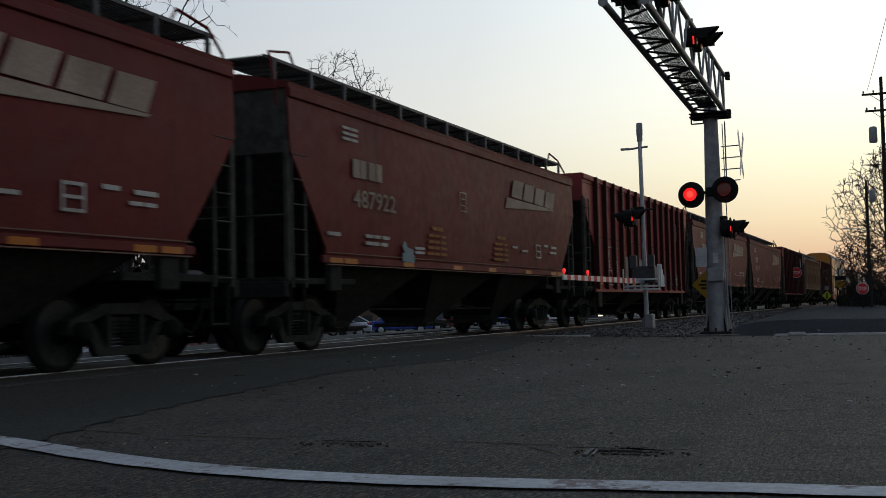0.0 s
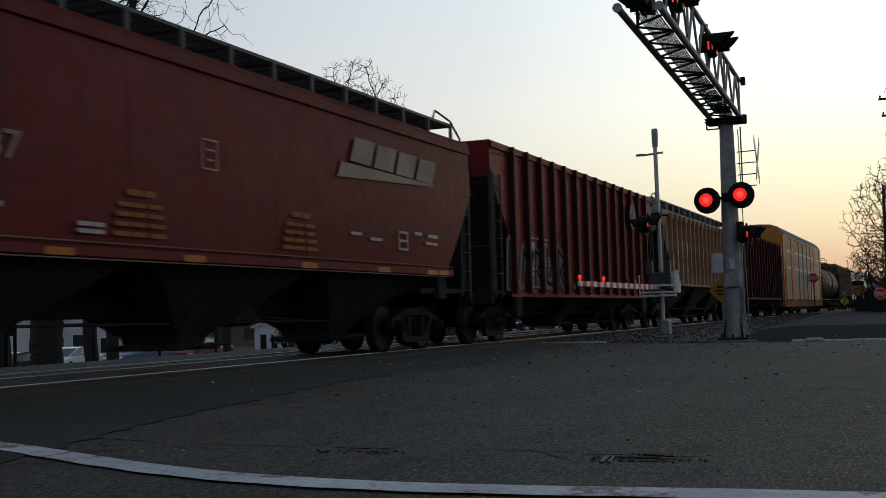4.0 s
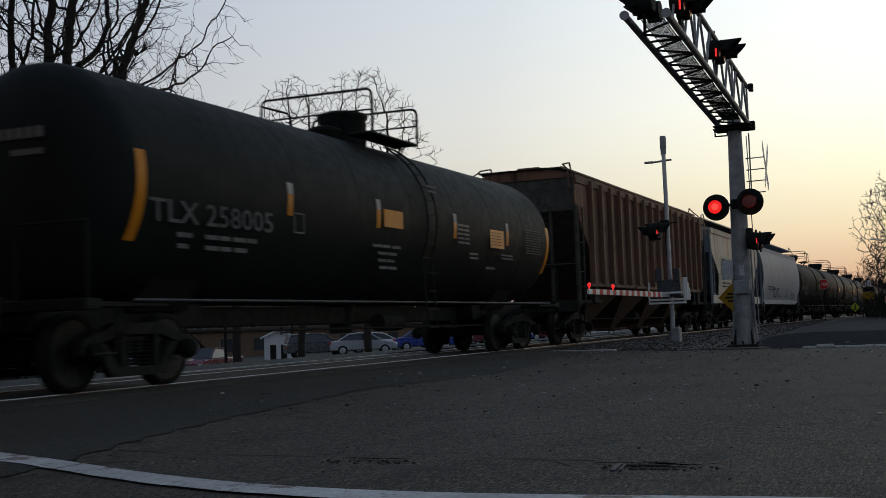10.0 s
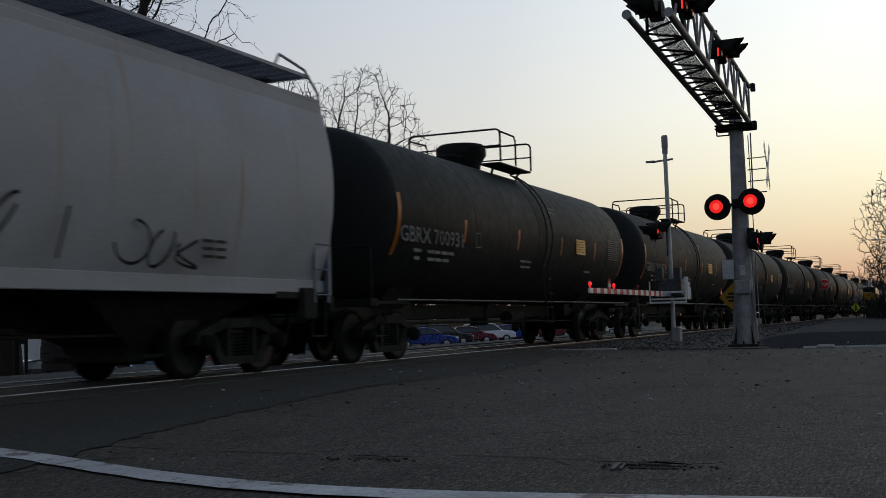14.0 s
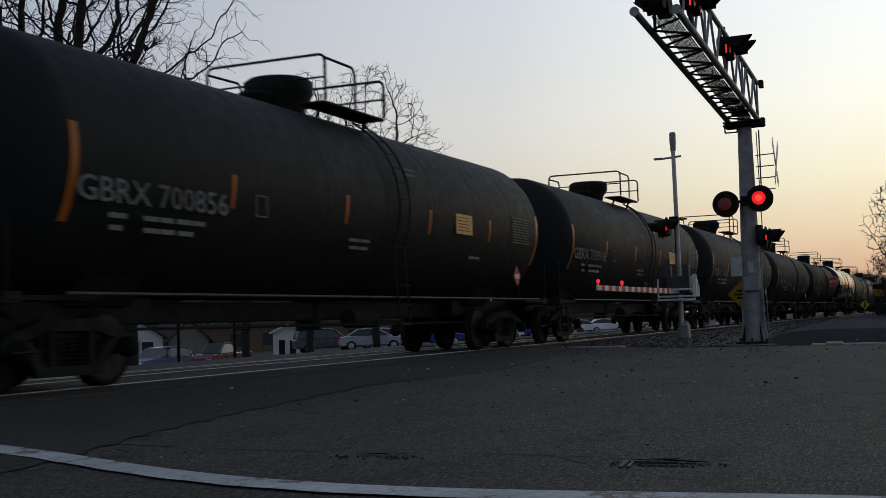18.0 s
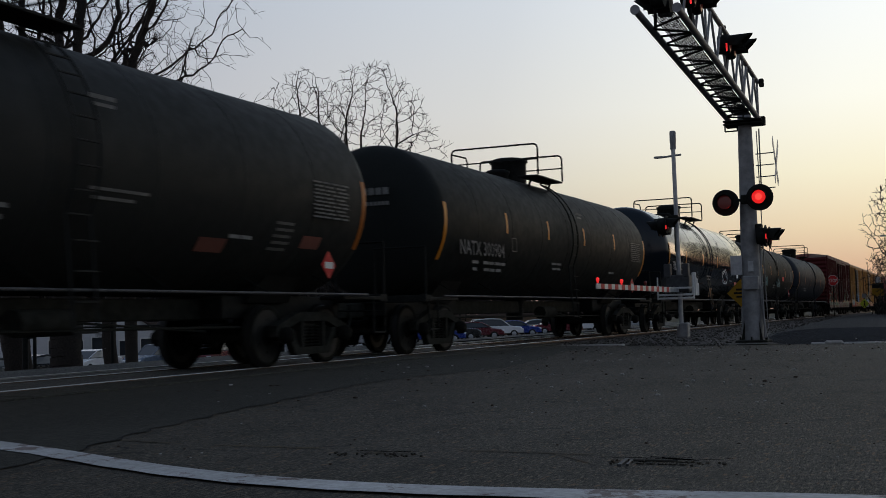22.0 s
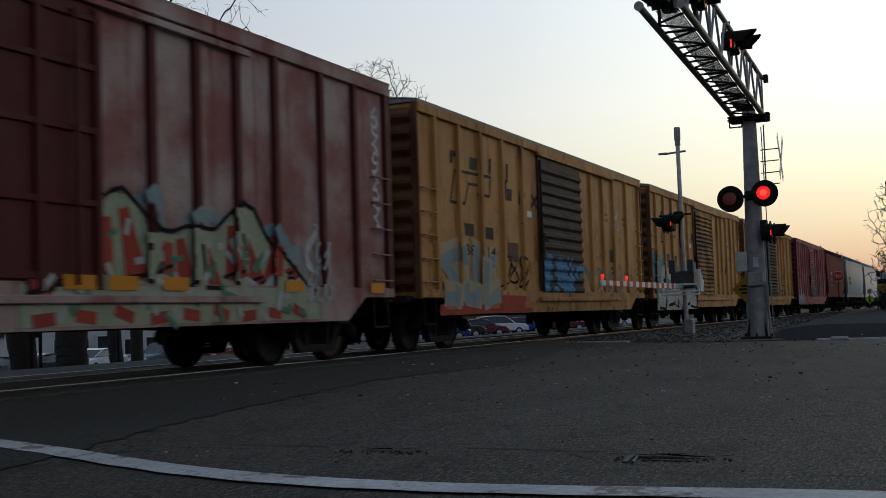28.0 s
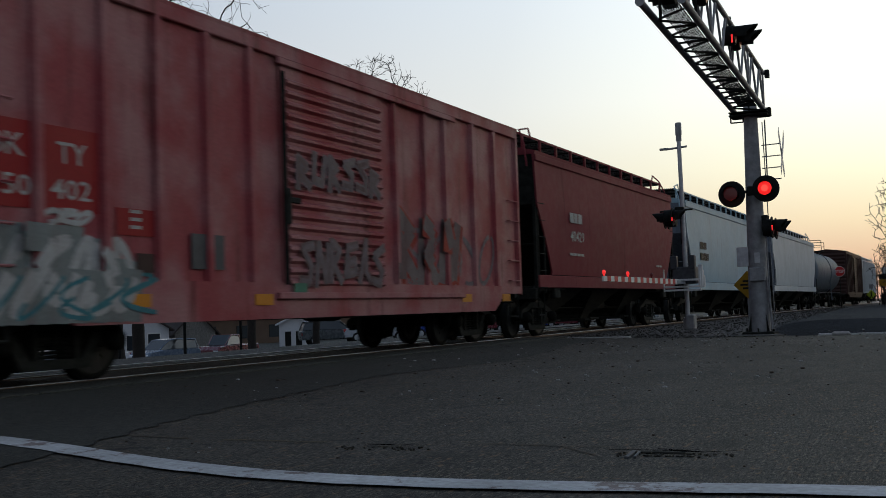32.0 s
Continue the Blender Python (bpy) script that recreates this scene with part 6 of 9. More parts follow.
P_TANKB = paint("black_tank_paint", (0.0190, 0.0206, 0.0197), (0.0220, 0.0234, 0.0222), 0.6, 0, 0.7, (0.0205, 0.0214, 0.0203), 0.3, 0.3, 0.0, spec=0.06)
# the black carries a slight blue in place of the reflected sky
P_TANKC = paint("glossy_black_tank", (0.0075, 0.0115, 0.0160), (0.0095, 0.0135, 0.0180), 0.10, 0, 0.5, None, 0, 0.2, 0.0, spec=0.25)
P_TANKD = paint("dark_green_black_tank", (0.0140, 0.0166, 0.0158), (0.0180, 0.0198, 0.0188), 0.6, 0, 0.7, (0.0180, 0.0188, 0.0178), 0.3, 0.3, 0.0, spec=0.05)
P_TANKE = paint("blue_black_tank", (0.018, 0.024, 0.034), (0.024, 0.029, 0.037), 0.55, 0, 0.7, (0.015, 0.016, 0.018), 0.3, 0.4, 0.02, spec=0.1)
P_TANKF = paint("grey_tank", (0.13, 0.16, 0.19), (0.10, 0.12, 0.14), 0.5, 0, 0.6, (0.06, 0.06, 0.06), 0.3, 0.4, 0.06)
P_YEL1 = paint("boxcar_yellow_a", (0.44, 0.228, 0.070), (0.34, 0.160, 0.050), 0.55, 0, 0.8, (0.17, 0.056, 0.018), 0.58, 0.45, 0.1, 0.15, fleck=0.75, drips=((0.14, 0.045, 0.016), 0.64))
P_YEL2 = paint("boxcar_yellow_b", (0.42, 0.216, 0.066), (0.33, 0.155, 0.049), 0.55, 0, 0.8, (0.16, 0.054, 0.018), 0.58, 0.45, 0.1, 0.15, fleck=0.75, drips=((0.14, 0.045, 0.016), 0.64))
P_YEL3 = paint("boxcar_yellow_c", (0.44, 0.228, 0.070), (0.34, 0.160, 0.050), 0.55, 0, 0.8, (0.16, 0.054, 0.018), 0.62, 0.45, 0.1, 0.15, fleck=0.75, drips=((0.14, 0.045, 0.016), 0.60))
P_YSILL = paint("rusty_yellow_sill", (0.46, 0.245, 0.078), (0.32, 0.150, 0.052), 0.6, 0, 0.9, (0.13, 0.042, 0.018), 0.62, 0.5, 0.1, 0, fleck=0.8)
# end wall rust, with the wall's shadow put into the brown
P_YEND = paint("rusty_shaded_end", (0.21, 0.105, 0.048), (0.12, 0.055, 0.030), 0.7, 0, 0.9, (0.06, 0.025, 0.014), 0.7, 0.5, 0.1, 0, fleck=0.6)
P_YPOST = paint("rusty_yellow_post", (0.46, 0.240, 0.064), (0.34, 0.150, 0.042), 0.6, 0, 0.8, (0.12, 0.038, 0.015), 0.6, 0.5, 0.1, 0, fleck=0.6)
P_RX = paint("faded_red_boxcar", (0.235, 0.086, 0.080), (0.36, 0.29, 0.262), 0.6, 0, 1.0, (0.17, 0.030, 0.032), 0.45, 0.45, 0.1, 0.15, fleck=0.3, drips=((0.16, 0.026, 0.030), 0.60))
P_RXD = paint("dark_red_door", (0.08, 0.0128, 0.0144), (0.064, 0.016, 0.016), 0.55, 0, 0.5, (0.05, 0.014, 0.013), 0.35, 0.5)
P_BK = paint("red_boxcar_paint", (0.29, 0.055, 0.062), (0.37, 0.19, 0.185), 0.55, 0, 0.8, (0.11, 0.03, 0.028), 0.4, 0.5, 0.12, 0.2)
P_NR = paint("red_hopper_paint", (0.20, 0.040, 0.048), (0.175, 0.042, 0.047), 0.6, 0, 0.6, (0.12, 0.02, 0.024), 0.2, 0.4, 0.05, 0.05, spec=0.03)
P_PALEB = paint("pale_blue_hopper", (0.27, 0.40, 0.46), (0.24, 0.34, 0.38), 0.5, 0, 0.6, (0.2, 0.2, 0.19), 0.15, 0.35, 0.1, 0.2)
P_PALEW = paint("off_white_hopper", (0.48, 0.52, 0.53), (0.40, 0.43, 0.43), 0.5, 0, 0.6, (0.25, 0.23, 0.2), 0.2, 0.35, 0.1, 0.2)
P_RACK = paint("autorack_tan", (0.39, 0.166, 0.036), (0.31, 0.116, 0.026), 0.4, 0, 0.8, (0.24, 0.10, 0.03), 0.3, 0.4, 0.1, 0.3)
P_RACKS = paint("autorack_orange_sill", (0.30, 0.095, 0.024), (0.224, 0.072, 0.024), 0.55, 0, 0.7, (0.14, 0.05, 0.02), 0.3, 0.45)
P_PANEL = paint("galvanised_panel", (0.215, 0.228, 0.216), (0.165, 0.178, 0.170), 0.45, 0.35, 0.6, (0.18, 0.19, 0.175), 0.2, 0.4, 0.1, 0.1)
# dimmer copy of the flat slat: the lowest band's weaker sky reflection as colour
P_PANELC = paint("dimmed_flat_slat", (0.27, 0.285, 0.275), (0.19, 0.20, 0.195), 0.45, 0.2, 0.7, (0.15, 0.16, 0.155), 0.4, 0.5)
P_PANELB = paint("galvanised_flat_slat", (0.60, 0.60, 0.56), (0.40, 0.41, 0.39), 0.4, 0.2, 0.7, (0.22, 0.23, 0.22), 0.4, 0.5)
P_RROOF = paint("galvanised_roof", (0.192, 0.232, 0.272), (0.16, 0.192, 0.224), 0.5, 0.3, 0.6, (0.14, 0.15, 0.16), 0.2, 0.4)
P_DOOR1 = paint("brown_black_door", (0.050, 0.040, 0.033), (0.065, 0.052, 0.042), 0.65, 0, 0.8, (0.03, 0.022, 0.018), 0.4, 0.5, 0.15, 0,
                graffiti=(-1.35, 1.75, 1.0, 1.95, [(0.06, 0.22, 0.42), (0.07, 0.26, 0.48), (0.02, 0.03, 0.05)], 4.0))
P_DOOR2 = paint("charred_brown_door", (0.024, 0.020, 0.017), (0.46, 0.22, 0.050), 0.6, 0, 0.85, (0.02, 0.016, 0.014), 0.8, 0.5, 0.15)
P_DOOR3 = paint("black_door", (0.020, 0.020, 0.019), (0.034, 0.030, 0.026), 0.6, 0, 0.7, (0.015, 0.014, 0.013), 0.4, 0.5, 0.15)
P_DARKBOX = paint("dark_brown_boxcar", (0.055, 0.030, 0.026), (0.045, 0.028, 0.025), 0.6, 0, 0.6, (0.03, 0.018, 0.016), 0.3, 0.5)
P_PALETAN = paint("faded_letters_and_highlight", (0.21, 0.135, 0.095), (0.13, 0.075, 0.055), 0.7, 0, 0.8, None, 0, 0.6)
P_TAGB = plain("black_spray", (0.016, 0.016, 0.018), 0.9, spec=0.02)
P_TAGW = plain("white_spray", (0.42, 0.43, 0.44), 0.6)
P_CHALKB = plain("pale_chalk_spray", (0.17, 0.130, 0.130), 0.8)
P_CHALKW = plain("dull_white_chalk_spray", (0.30, 0.275, 0.23), 0.8)
P_CHALK = plain("chalk_spray", (0.115, 0.095, 0.095), 0.8)
P_TAGN = plain("navy_spray", (0.05, 0.07, 0.14), 0.6)
P_SILV = plain("silver_spray", (0.46, 0.46, 0.47), 0.55)
P_TAGT = plain("teal_spray", (0.035, 0.15, 0.17), 0.6)
P_SAGE = paint("sage_spray", (0.26, 0.30, 0.19), (0.34, 0.36, 0.27), 0.65, 0, 0.9, (0.17, 0.17, 0.12), 0.5, 0.5)
P_ROSE = paint("red_spray", (0.36, 0.055, 0.035), (0.26, 0.04, 0.03), 0.65, 0, 0.9, (0.15, 0.04, 0.03), 0.4, 0.5)
P_SKYB = paint("pale_blue_spray", (0.16, 0.25, 0.28), (0.26, 0.28, 0.27), 0.65, 0, 0.9, (0.16, 0.12, 0.11), 0.4, 0.5)
P_WASH = paint("grey_green_wash", (0.22, 0.24, 0.225), (0.16, 0.17, 0.16), 0.7, 0, 0.9, (0.15, 0.09, 0.08), 0.4, 0.5)
P_GREEN = paint("green_spray", (0.055, 0.17, 0.11), (0.09, 0.20, 0.13), 0.65, 0, 0.8, (0.05, 0.09, 0.05), 0.3, 0.5)
P_AQUA = paint("aqua_spray", (0.045, 0.25, 0.25), (0.09, 0.28, 0.27), 0.65, 0, 0.8, (0.05, 0.12, 0.12), 0.3, 0.5)
P_OLDC = paint("old_cream_spray", (0.36, 0.29, 0.19), (0.42, 0.34, 0.22), 0.65, 0, 0.8, (0.26, 0.15, 0.07), 0.5, 0.5)
P_OLDW = paint("old_white_spray", (0.44, 0.43, 0.41), (0.34, 0.33, 0.31), 0.65, 0, 0.9, (0.25, 0.20, 0.16), 0.4, 0.5)
P_SMOKE = paint("smoky_grey_spray", (0.20, 0.165, 0.155), (0.14, 0.085, 0.08), 0.7, 0, 0.9, (0.10, 0.04, 0.04), 0.5, 0.5)

GRAIN = "train"


P_EMB = paint("faded_cream_emblem", (0.34, 0.27, 0.21), (0.22, 0.16, 0.12), 0.65, 0, 0.8, None, 0, 0.7)
P_ORPR = paint("dull_orange_print", (0.23, 0.085, 0.022), (0.15, 0.050, 0.018), 0.6)
P_PINK = paint("faded_pink_label", (0.21, 0.085, 0.065), (0.15, 0.06, 0.05), 0.6)
P_LETDIM = plain("dim_spray", (0.075, 0.077, 0.08), 0.7)


def grain_hopper(s0, s1, number):
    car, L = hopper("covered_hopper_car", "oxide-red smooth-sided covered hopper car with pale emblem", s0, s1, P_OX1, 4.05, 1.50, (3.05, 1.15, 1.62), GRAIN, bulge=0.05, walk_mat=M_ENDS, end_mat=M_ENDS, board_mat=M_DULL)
    a = L / 2
    y = -1.565
    letters(number, 0.31, (-a + 2.05, y - 0.004, 2.36), car, P_EMB, width=1.7)
    bars(car, [(-a + 2.05, 2.85, 1.2, 0.31)], y, P_EMB, "mark_print")
    bars(car, [(-a + 1.7, 3.62 - 0.09 * k, 0.62, 0.045) for k in range(3)] + [(-a + 2.5, 1.86, 1.0, 0.06), (-a + 2.5, 1.74, 0.9, 0.06), (-a + 4.6, 1.74, 0.5, 0.05), (-a + 4.6, 1.66, 0.5, 0.05), (-a + 1.1, 1.84, 0.5, 0.06)] + [(a - 4.7, 1.92, 0.5, 0.05), (a - 5.4, 1.98, 0.4, 0.05), (a - 2.3, 2.08, 0.5, 0.06), (a - 2.9, 2.1, 0.35, 0.06), (a - 2.4, 1.95, 0.6, 0.05)], y, M_LETTER)
    bars(car, [(-a + u + 0.03 * k, 1.66 + 0.115 * k, 1.05 - 0.06 * k, 0.055) for u in (5.2, 9.0) for k in range(4)] + [(-a + u + 0.25, 2.14, 0.62, 0.075) for u in (5.2, 9.0)], y, P_ORPR, "orange_print")
    # pale strips put the lit lips of the sill into colour
    for z in (1.37, 1.56):
        part("sill_highlight", Shape().box((-a + 1.1, -1.555, z), (a - 1.1, -1.535, z + 0.016)), P_PALETAN, car, "pale strip painted as the sill edge's highlight")
    for u, w, z in ((7.0, 0.34, 2.62),):
        strokes(car, [[(-a + u, z), (-a + u + w, z), (-a + u + w, z + 0.38), (-a + u, z + 0.38), (-a + u, z)], [(-a + u + 0.1, z + 0.12), (-a + u + 0.25, z + 0.12)], [(-a + u + 0.08, z + 0.25), (-a + u + 0.27, z + 0.25)]], y, 0.025, P_EMB, "stencil_frame", "small framed stencil")
    fr = Shape()
    for k in range(3):
        fr.box((a - 3.6, y - 0.003, 1.80 + k * 0.15), (a - 3.2, y, 1.84 + k * 0.15))
    fr.box((a - 3.6, y - 0.003, 1.80), (a - 3.56, y, 2.14))
    fr.box((a - 3.24, y - 0.003, 1.80), (a - 3.2, y, 2.14))
    part("stencil_frame", fr, M_LETTER, car)
    side_emblem(car, a - 5.62, 2.88, 3.85, 0.70, y, P_EMB)
    reflectors(car, [-a + 1.2, -a + 1.72, -a + 4.1, -a + 6.6, a - 7.0, a - 4.4, a - 2.3, a - 1.75], 1.405, -1.545, M_REFL, 0.46, 0.085)
    return car


grain_hopper(-3.2, 13.9, "485163")
car = grain_hopper(15.45, 31.15, "487922")
strokes(car, [[(-3.75, 1.80), (-3.62, 1.66), (-3.45, 1.58)], [(-3.80, 1.58), (-3.35, 1.56)], [(-3.70, 1.70), (-3.40, 1.66)]], -1.568, 0.15, P_SKYB, "spray_blot", "pale blot of sprayed paint")


def round_emblem(car, x, z, r, y, back):
    e = part("emblem", Shape().spin([(r, 0.0), (r, -0.006)], "y", (x, y, z), 28), M_LETTERD, car, "round white emblem with a dark cross")
    part("cross", Shape().box((x - r * 0.85, y - 0.012, z - 0.05), (x + r * 0.85, y - 0.008, z + 0.05)), back, e)
    part("cross", Shape().box((x - 0.05, y - 0.015, z - r * 0.85), (x + 0.05, y - 0.011, z + r * 0.85)), back, e)


def ribbed_hopper(s0, s1, pm, label, marks, number, ribs=13):
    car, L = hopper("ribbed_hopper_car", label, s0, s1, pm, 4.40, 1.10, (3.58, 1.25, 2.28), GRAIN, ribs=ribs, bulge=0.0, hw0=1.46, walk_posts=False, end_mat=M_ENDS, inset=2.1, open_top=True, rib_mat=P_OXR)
    a = L / 2
    y = -1.475
    for k, (txt, x) in enumerate(marks):
        letters(txt, 0.25, (-a + x, y - 0.004, number), car, M_LETTER, width=0.66)
    bars(car, [(-a + 2.3, number - 0.22, 0.5, 0.05), (-a + 2.3, number - 0.36, 0.4, 0.05), (-a + 3.5, number - 0.36, 0.45, 0.05), (-a + 2.32, number + 0.31, 0.66, 0.25), (-a + 3.32, number + 0.31, 0.62, 0.25), (a - 3.0, 1.32, 0.6, 0.05), (a - 3.0, 1.42, 0.6, 0.05), (a - 3.0, 1.52, 0.6, 0.05)], y, M_LETTER)
    part("end_sheet", Shape().box((-a - 0.03, -1.45, 3.60), (-a - 0.002, 1.45, 4.40), 0, 0.008), pm, car, "upper end sheet")
    bars(car, [(-a + 1.3, 1.22, 0.4, 0.05)], y, M_LETTER)
    reflectors(car, [-a + 1.5, -a + 6.0, a - 6.6, a - 2.1], 1.22, -1.478, M_REFL, 0.5, 0.13)
    for z, x0 in ((4.12, -a + 0.1), (2.62, -a + 1.0)):
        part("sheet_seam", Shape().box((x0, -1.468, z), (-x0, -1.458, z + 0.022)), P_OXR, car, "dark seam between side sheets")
    for z in (number + 0.63, number - 0.09, number - 0.52):
        part("stencil_line", Shape().box((-a + 2.28, y - 0.003, z), (-a + 3.98, y, z + 0.04)), M_LETTER, car, "white stencilled line")
    return car, L, y


car, L, y = ribbed_hopper(32.45, 48.75, P_OX2, "oxide-red rib-sided hopper car with chalky graffiti", [("435", 2.30), ("401", 3.30)], 1.73)
round_emblem(car, 5.85, 3.34, 0.34, y - 0.004, P_OX2)
for k, (x0, hh) in enumerate(((-3.03, 0.80), (-2.09, 0.72), (-1.21, 0.78))):
    fat = [[(x0 + 0.15, 1.26), (x0 + 0.13, 1.26 + hh)], [(x0 + 0.2, 1.72), (x0 + 0.45, 1.78), (x0 + 0.62, 1.62), (x0 + 0.64, 1.26)], [(x0 + 0.18, 1.24), (x0 + 0.64, 1.24)], [(x0 + 0.36, 1.36), (x0 + 0.37, 1.55)]]
    if k != 1:
        fat.append([(x0 + 0.42, 1.75), (x0 + 0.46, 1.24 + hh)])
    strokes(car, fat, y - 0.002, 0.30, P_CHALKW, "chalky_tag")
    strokes(car, [[(x0 + 0.30, 1.30), (x0 + 0.29, 1.62), (x0 + 0.42, 1.64), (x0 + 0.45, 1.52)]], y - 0.010, 0.045, P_OXR, "chalky_tag")
strokes(car, scrawl(21, -3.55, -2.9, 1.25, 1.65, 5), y - 0.002, 0.06, P_CHALKB, "chalky_tag")
mural(car, 102, 0.3, 6.0, 1.20, 1.70, 7, y - 0.001, [(P_CHALK, 0.12, 0.0, 0.0, "chalky_tag")])
grain_hopper(49.9, 67.0, "489392")
grain_hopper(68.35, 84.9, "481187")
car, L, y = ribbed_hopper(86.3, 101.9, P_OX3, "crimson rib-sided hopper car with a round cross emblem", [("436", 2.30), ("118", 3.30)], 1.75)
round_emblem(car, L / 2 - 3.25, 3.55, 0.40, y - 0.13, P_OX3)
mural(car, 103, -7.0, -2.4, 1.15, 2.2, 5, y - 0.001, [(P_SMOKE, 0.30, 0.0, 0.0, "chalky_tag"), (P_TAGB, 0.10, 0.05, 0.0, "chalky_tag")])


def old_hopper(s0, s1, pm, label, ztop, zsill, baymat, ribs=15, roof=None, post=None, rib=None, board_h=0.46, bays=3):
    car, L = hopper("ribbed_covered_hopper", label, s0, s1, pm, ztop, zsill, (3.50, 1.25, 2.50), GRAIN, ribs=ribs, bulge=0.0, hw0=1.46, bays=bays, end_mat=M_ENDS, walk_mat=M_DULL if roof else M_STEEL, walk_posts=board_h > 0.4, baymat=baymat, roof_mat=roof, post_mat=post, rib_mat=rib, top_mat=pm, board_h=board_h)
    return car, L, -1.475


car, L, y = old_hopper(103.45, 120.7, P_TAN, "rust-streaked tan covered hopper car with side ribs", 4.11, 1.58, M_STEEL, 17, P_TANR, P_TANP, P_TANB)
M_PANELW = paint("panel_white", (0.46, 0.40, 0.33), (0.34, 0.25, 0.18), 0.6, 0, 0.8)
for k, (txt, z) in enumerate((("82", 2.32), ("73", 2.30), ("43", 2.28))):
    x = -L / 2 + 2.24 + k * 0.868
    plate(car, "number_panel", x - 0.06, x + 0.64, 1.98, 3.20, y, M_PANELW, "pale painted number panel")
    letters(txt, 0.30, (x, y - 0.008, z), car, M_STENCIL, width=0.58)
for k, txt in enumerate(("NO", "KL")):
    letters(txt, 0.30, (-L / 2 + 2.26 + k * 0.868, y - 0.008, 2.78), car, M_STENCIL, width=0.54)
for txt, z, w in (("NOKL", 3.82, 0.85), ("827343", 3.54, 1.25)):
    letters(txt, 0.20, (-L / 2 - 0.032, 0.45, z), car, M_STENCIL, "end_lettering", width=w).rotation_euler = (0, 0, -math.pi / 2)
part("end_sheet", Shape().prism([(-1.45, 3.42), (1.45, 3.42), (1.45, 4.16), (0.8, 4.32), (-0.8, 4.32), (-1.45, 4.16)], "x", -L / 2 - 0.03, -L / 2 - 0.002), P_TANR, car, "weathered grey upper end sheet")
bars(car, [(-L / 2 + 2.24 + 0.868 * k, 1.68 + 0.09 * q, 0.6, 0.045) for k in range(3) for q in range(3)] + [(-L / 2 + 1.45, 1.9 + 0.08 * q, 0.36, 0.04) for q in range(3)], y, M_PANELW)
reflectors(car, [-L / 2 + 1.27, -L / 2 + 5.4, L / 2 - 8.0, L / 2 - 4.9], 1.62, -1.478, M_REFL, 0.42, 0.10)
plate(car, "corner_strip", -L / 2 + 1.25, -L / 2 + 1.4, 1.62, 2.6, y - 0.125, M_REFLO)

car, L, y = ribbed_hopper(121.9, 138.4, P_OX4, "maroon rib-sided hopper car with white chalk scrawl", [("436", 2.30), ("123", 3.30)], 1.77)
strokes(car, scrawl(11, -3.85, 5.0, 1.45, 2.2, 15), y, 0.07, P_CHALK)
side_emblem(car, 2.5, 2.72, 3.1, 0.42, y, P_PALETAN)

autorack(139.1, 165.5, P_RACK, P_PANEL, P_RROOF, P_RACKS)

M_INKDIM = paint("worn_stencil", (0.13, 0.132, 0.128), (0.075, 0.076, 0.074), 0.7, 0, 0.9, None, 0, 0.7)
car, L, zc = tank("tank_car", "black tank car with thin white strips", 167.65, 183.7, P_TANKD, 1.50, GRAIN, top=0.8)
tank_marks(car, L, 1.50, zc, "TLX 258005", strips=M_REFLO, strip_w=0.19, ink=M_INKDIM, placard=False, posts=(3.75, 6.65, 10.0, 12.95), strip_z=(-0.25, 0.22), yel=4.15, yel_mat=M_REFLO)
bars(car, [(-L / 2 + 10.1, zc - 0.34 + 0.085 * k, 0.7, 0.045) for k in range(5)] + [(-L / 2 + 10.7, zc - 0.62 + 0.085 * k, 0.5, 0.04) for k in range(2)] + [(-L / 2 + 12.5, zc - 0.56 + 0.07 * k, 0.8, 0.035) for k in range(2)] + [(-L / 2 + 6.6, zc - 0.94, 0.75, 0.05), (-L / 2 + 6.4, zc - 0.58, 1.1, 0.05)], -1.512, M_LETTERD)
plate(car, "yellow_panel", -L / 2 + 6.85, -L / 2 + 7.6, zc - 0.22, zc + 0.08, -1.51, M_REFLO, "orange notice panel")
for k in (3.70, 6.60, 9.95, 12.90):
    curved_strip(car, -L / 2 + k, 0.147, zc + 0.06, zc + 0.23, 1.503, zc, M_LETTER, "reflector_cap")

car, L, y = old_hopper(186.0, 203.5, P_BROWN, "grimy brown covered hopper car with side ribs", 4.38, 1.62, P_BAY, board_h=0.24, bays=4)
bars(car, [(-L / 2 + 2.5, 3.05, 0.45, 0.22), (-L / 2 + 3.5, 3.05, 0.45, 0.22), (-L / 2 + 2.5, 2.55, 0.45, 0.22), (-L / 2 + 3.5, 2.55, 0.45, 0.22)], y, M_STENCIL)
plate(car, "stencil_box", L / 2 - 4.38, L / 2 - 3.80, 1.68, 2.06, y, M_LETTER)
plate(car, "yellow_strip", L / 2 - 4.54, L / 2 - 4.40, 1.58, 2.06, y, M_REFLO)
plate(car, "yellow_strip", L / 2 - 1.92, L / 2 - 1.80, 1.62, 2.02, y, M_REFLO)
plate(car, "stencil_inner", L / 2 - 4.33, L / 2 - 3.85, 1.84, 2.02, y - 0.006, P_BROWN)
plate(car, "stencil_inner", L / 2 - 4.33, L / 2 - 3.85, 1.72, 1.80, y - 0.006, P_BROWN)

car, L = hopper("covered_hopper_car", "rust-streaked cream covered hopper car with a black tag", 204.9, 217.6, P_CREAM, 4.15, 1.48, (3.20, 1.45, 2.30), GRAIN, bulge=0.05, end_mat=P_SLATE, band=(1.12, 1.46), walk_mat=M_BLACK, walk_posts=False, roof_mat=P_CREAM)
y = -1.56
letters("459202", 0.22, (-L / 2 + 2.1, y - 0.006, 2.42), car, M_STENCIL, width=1.6)
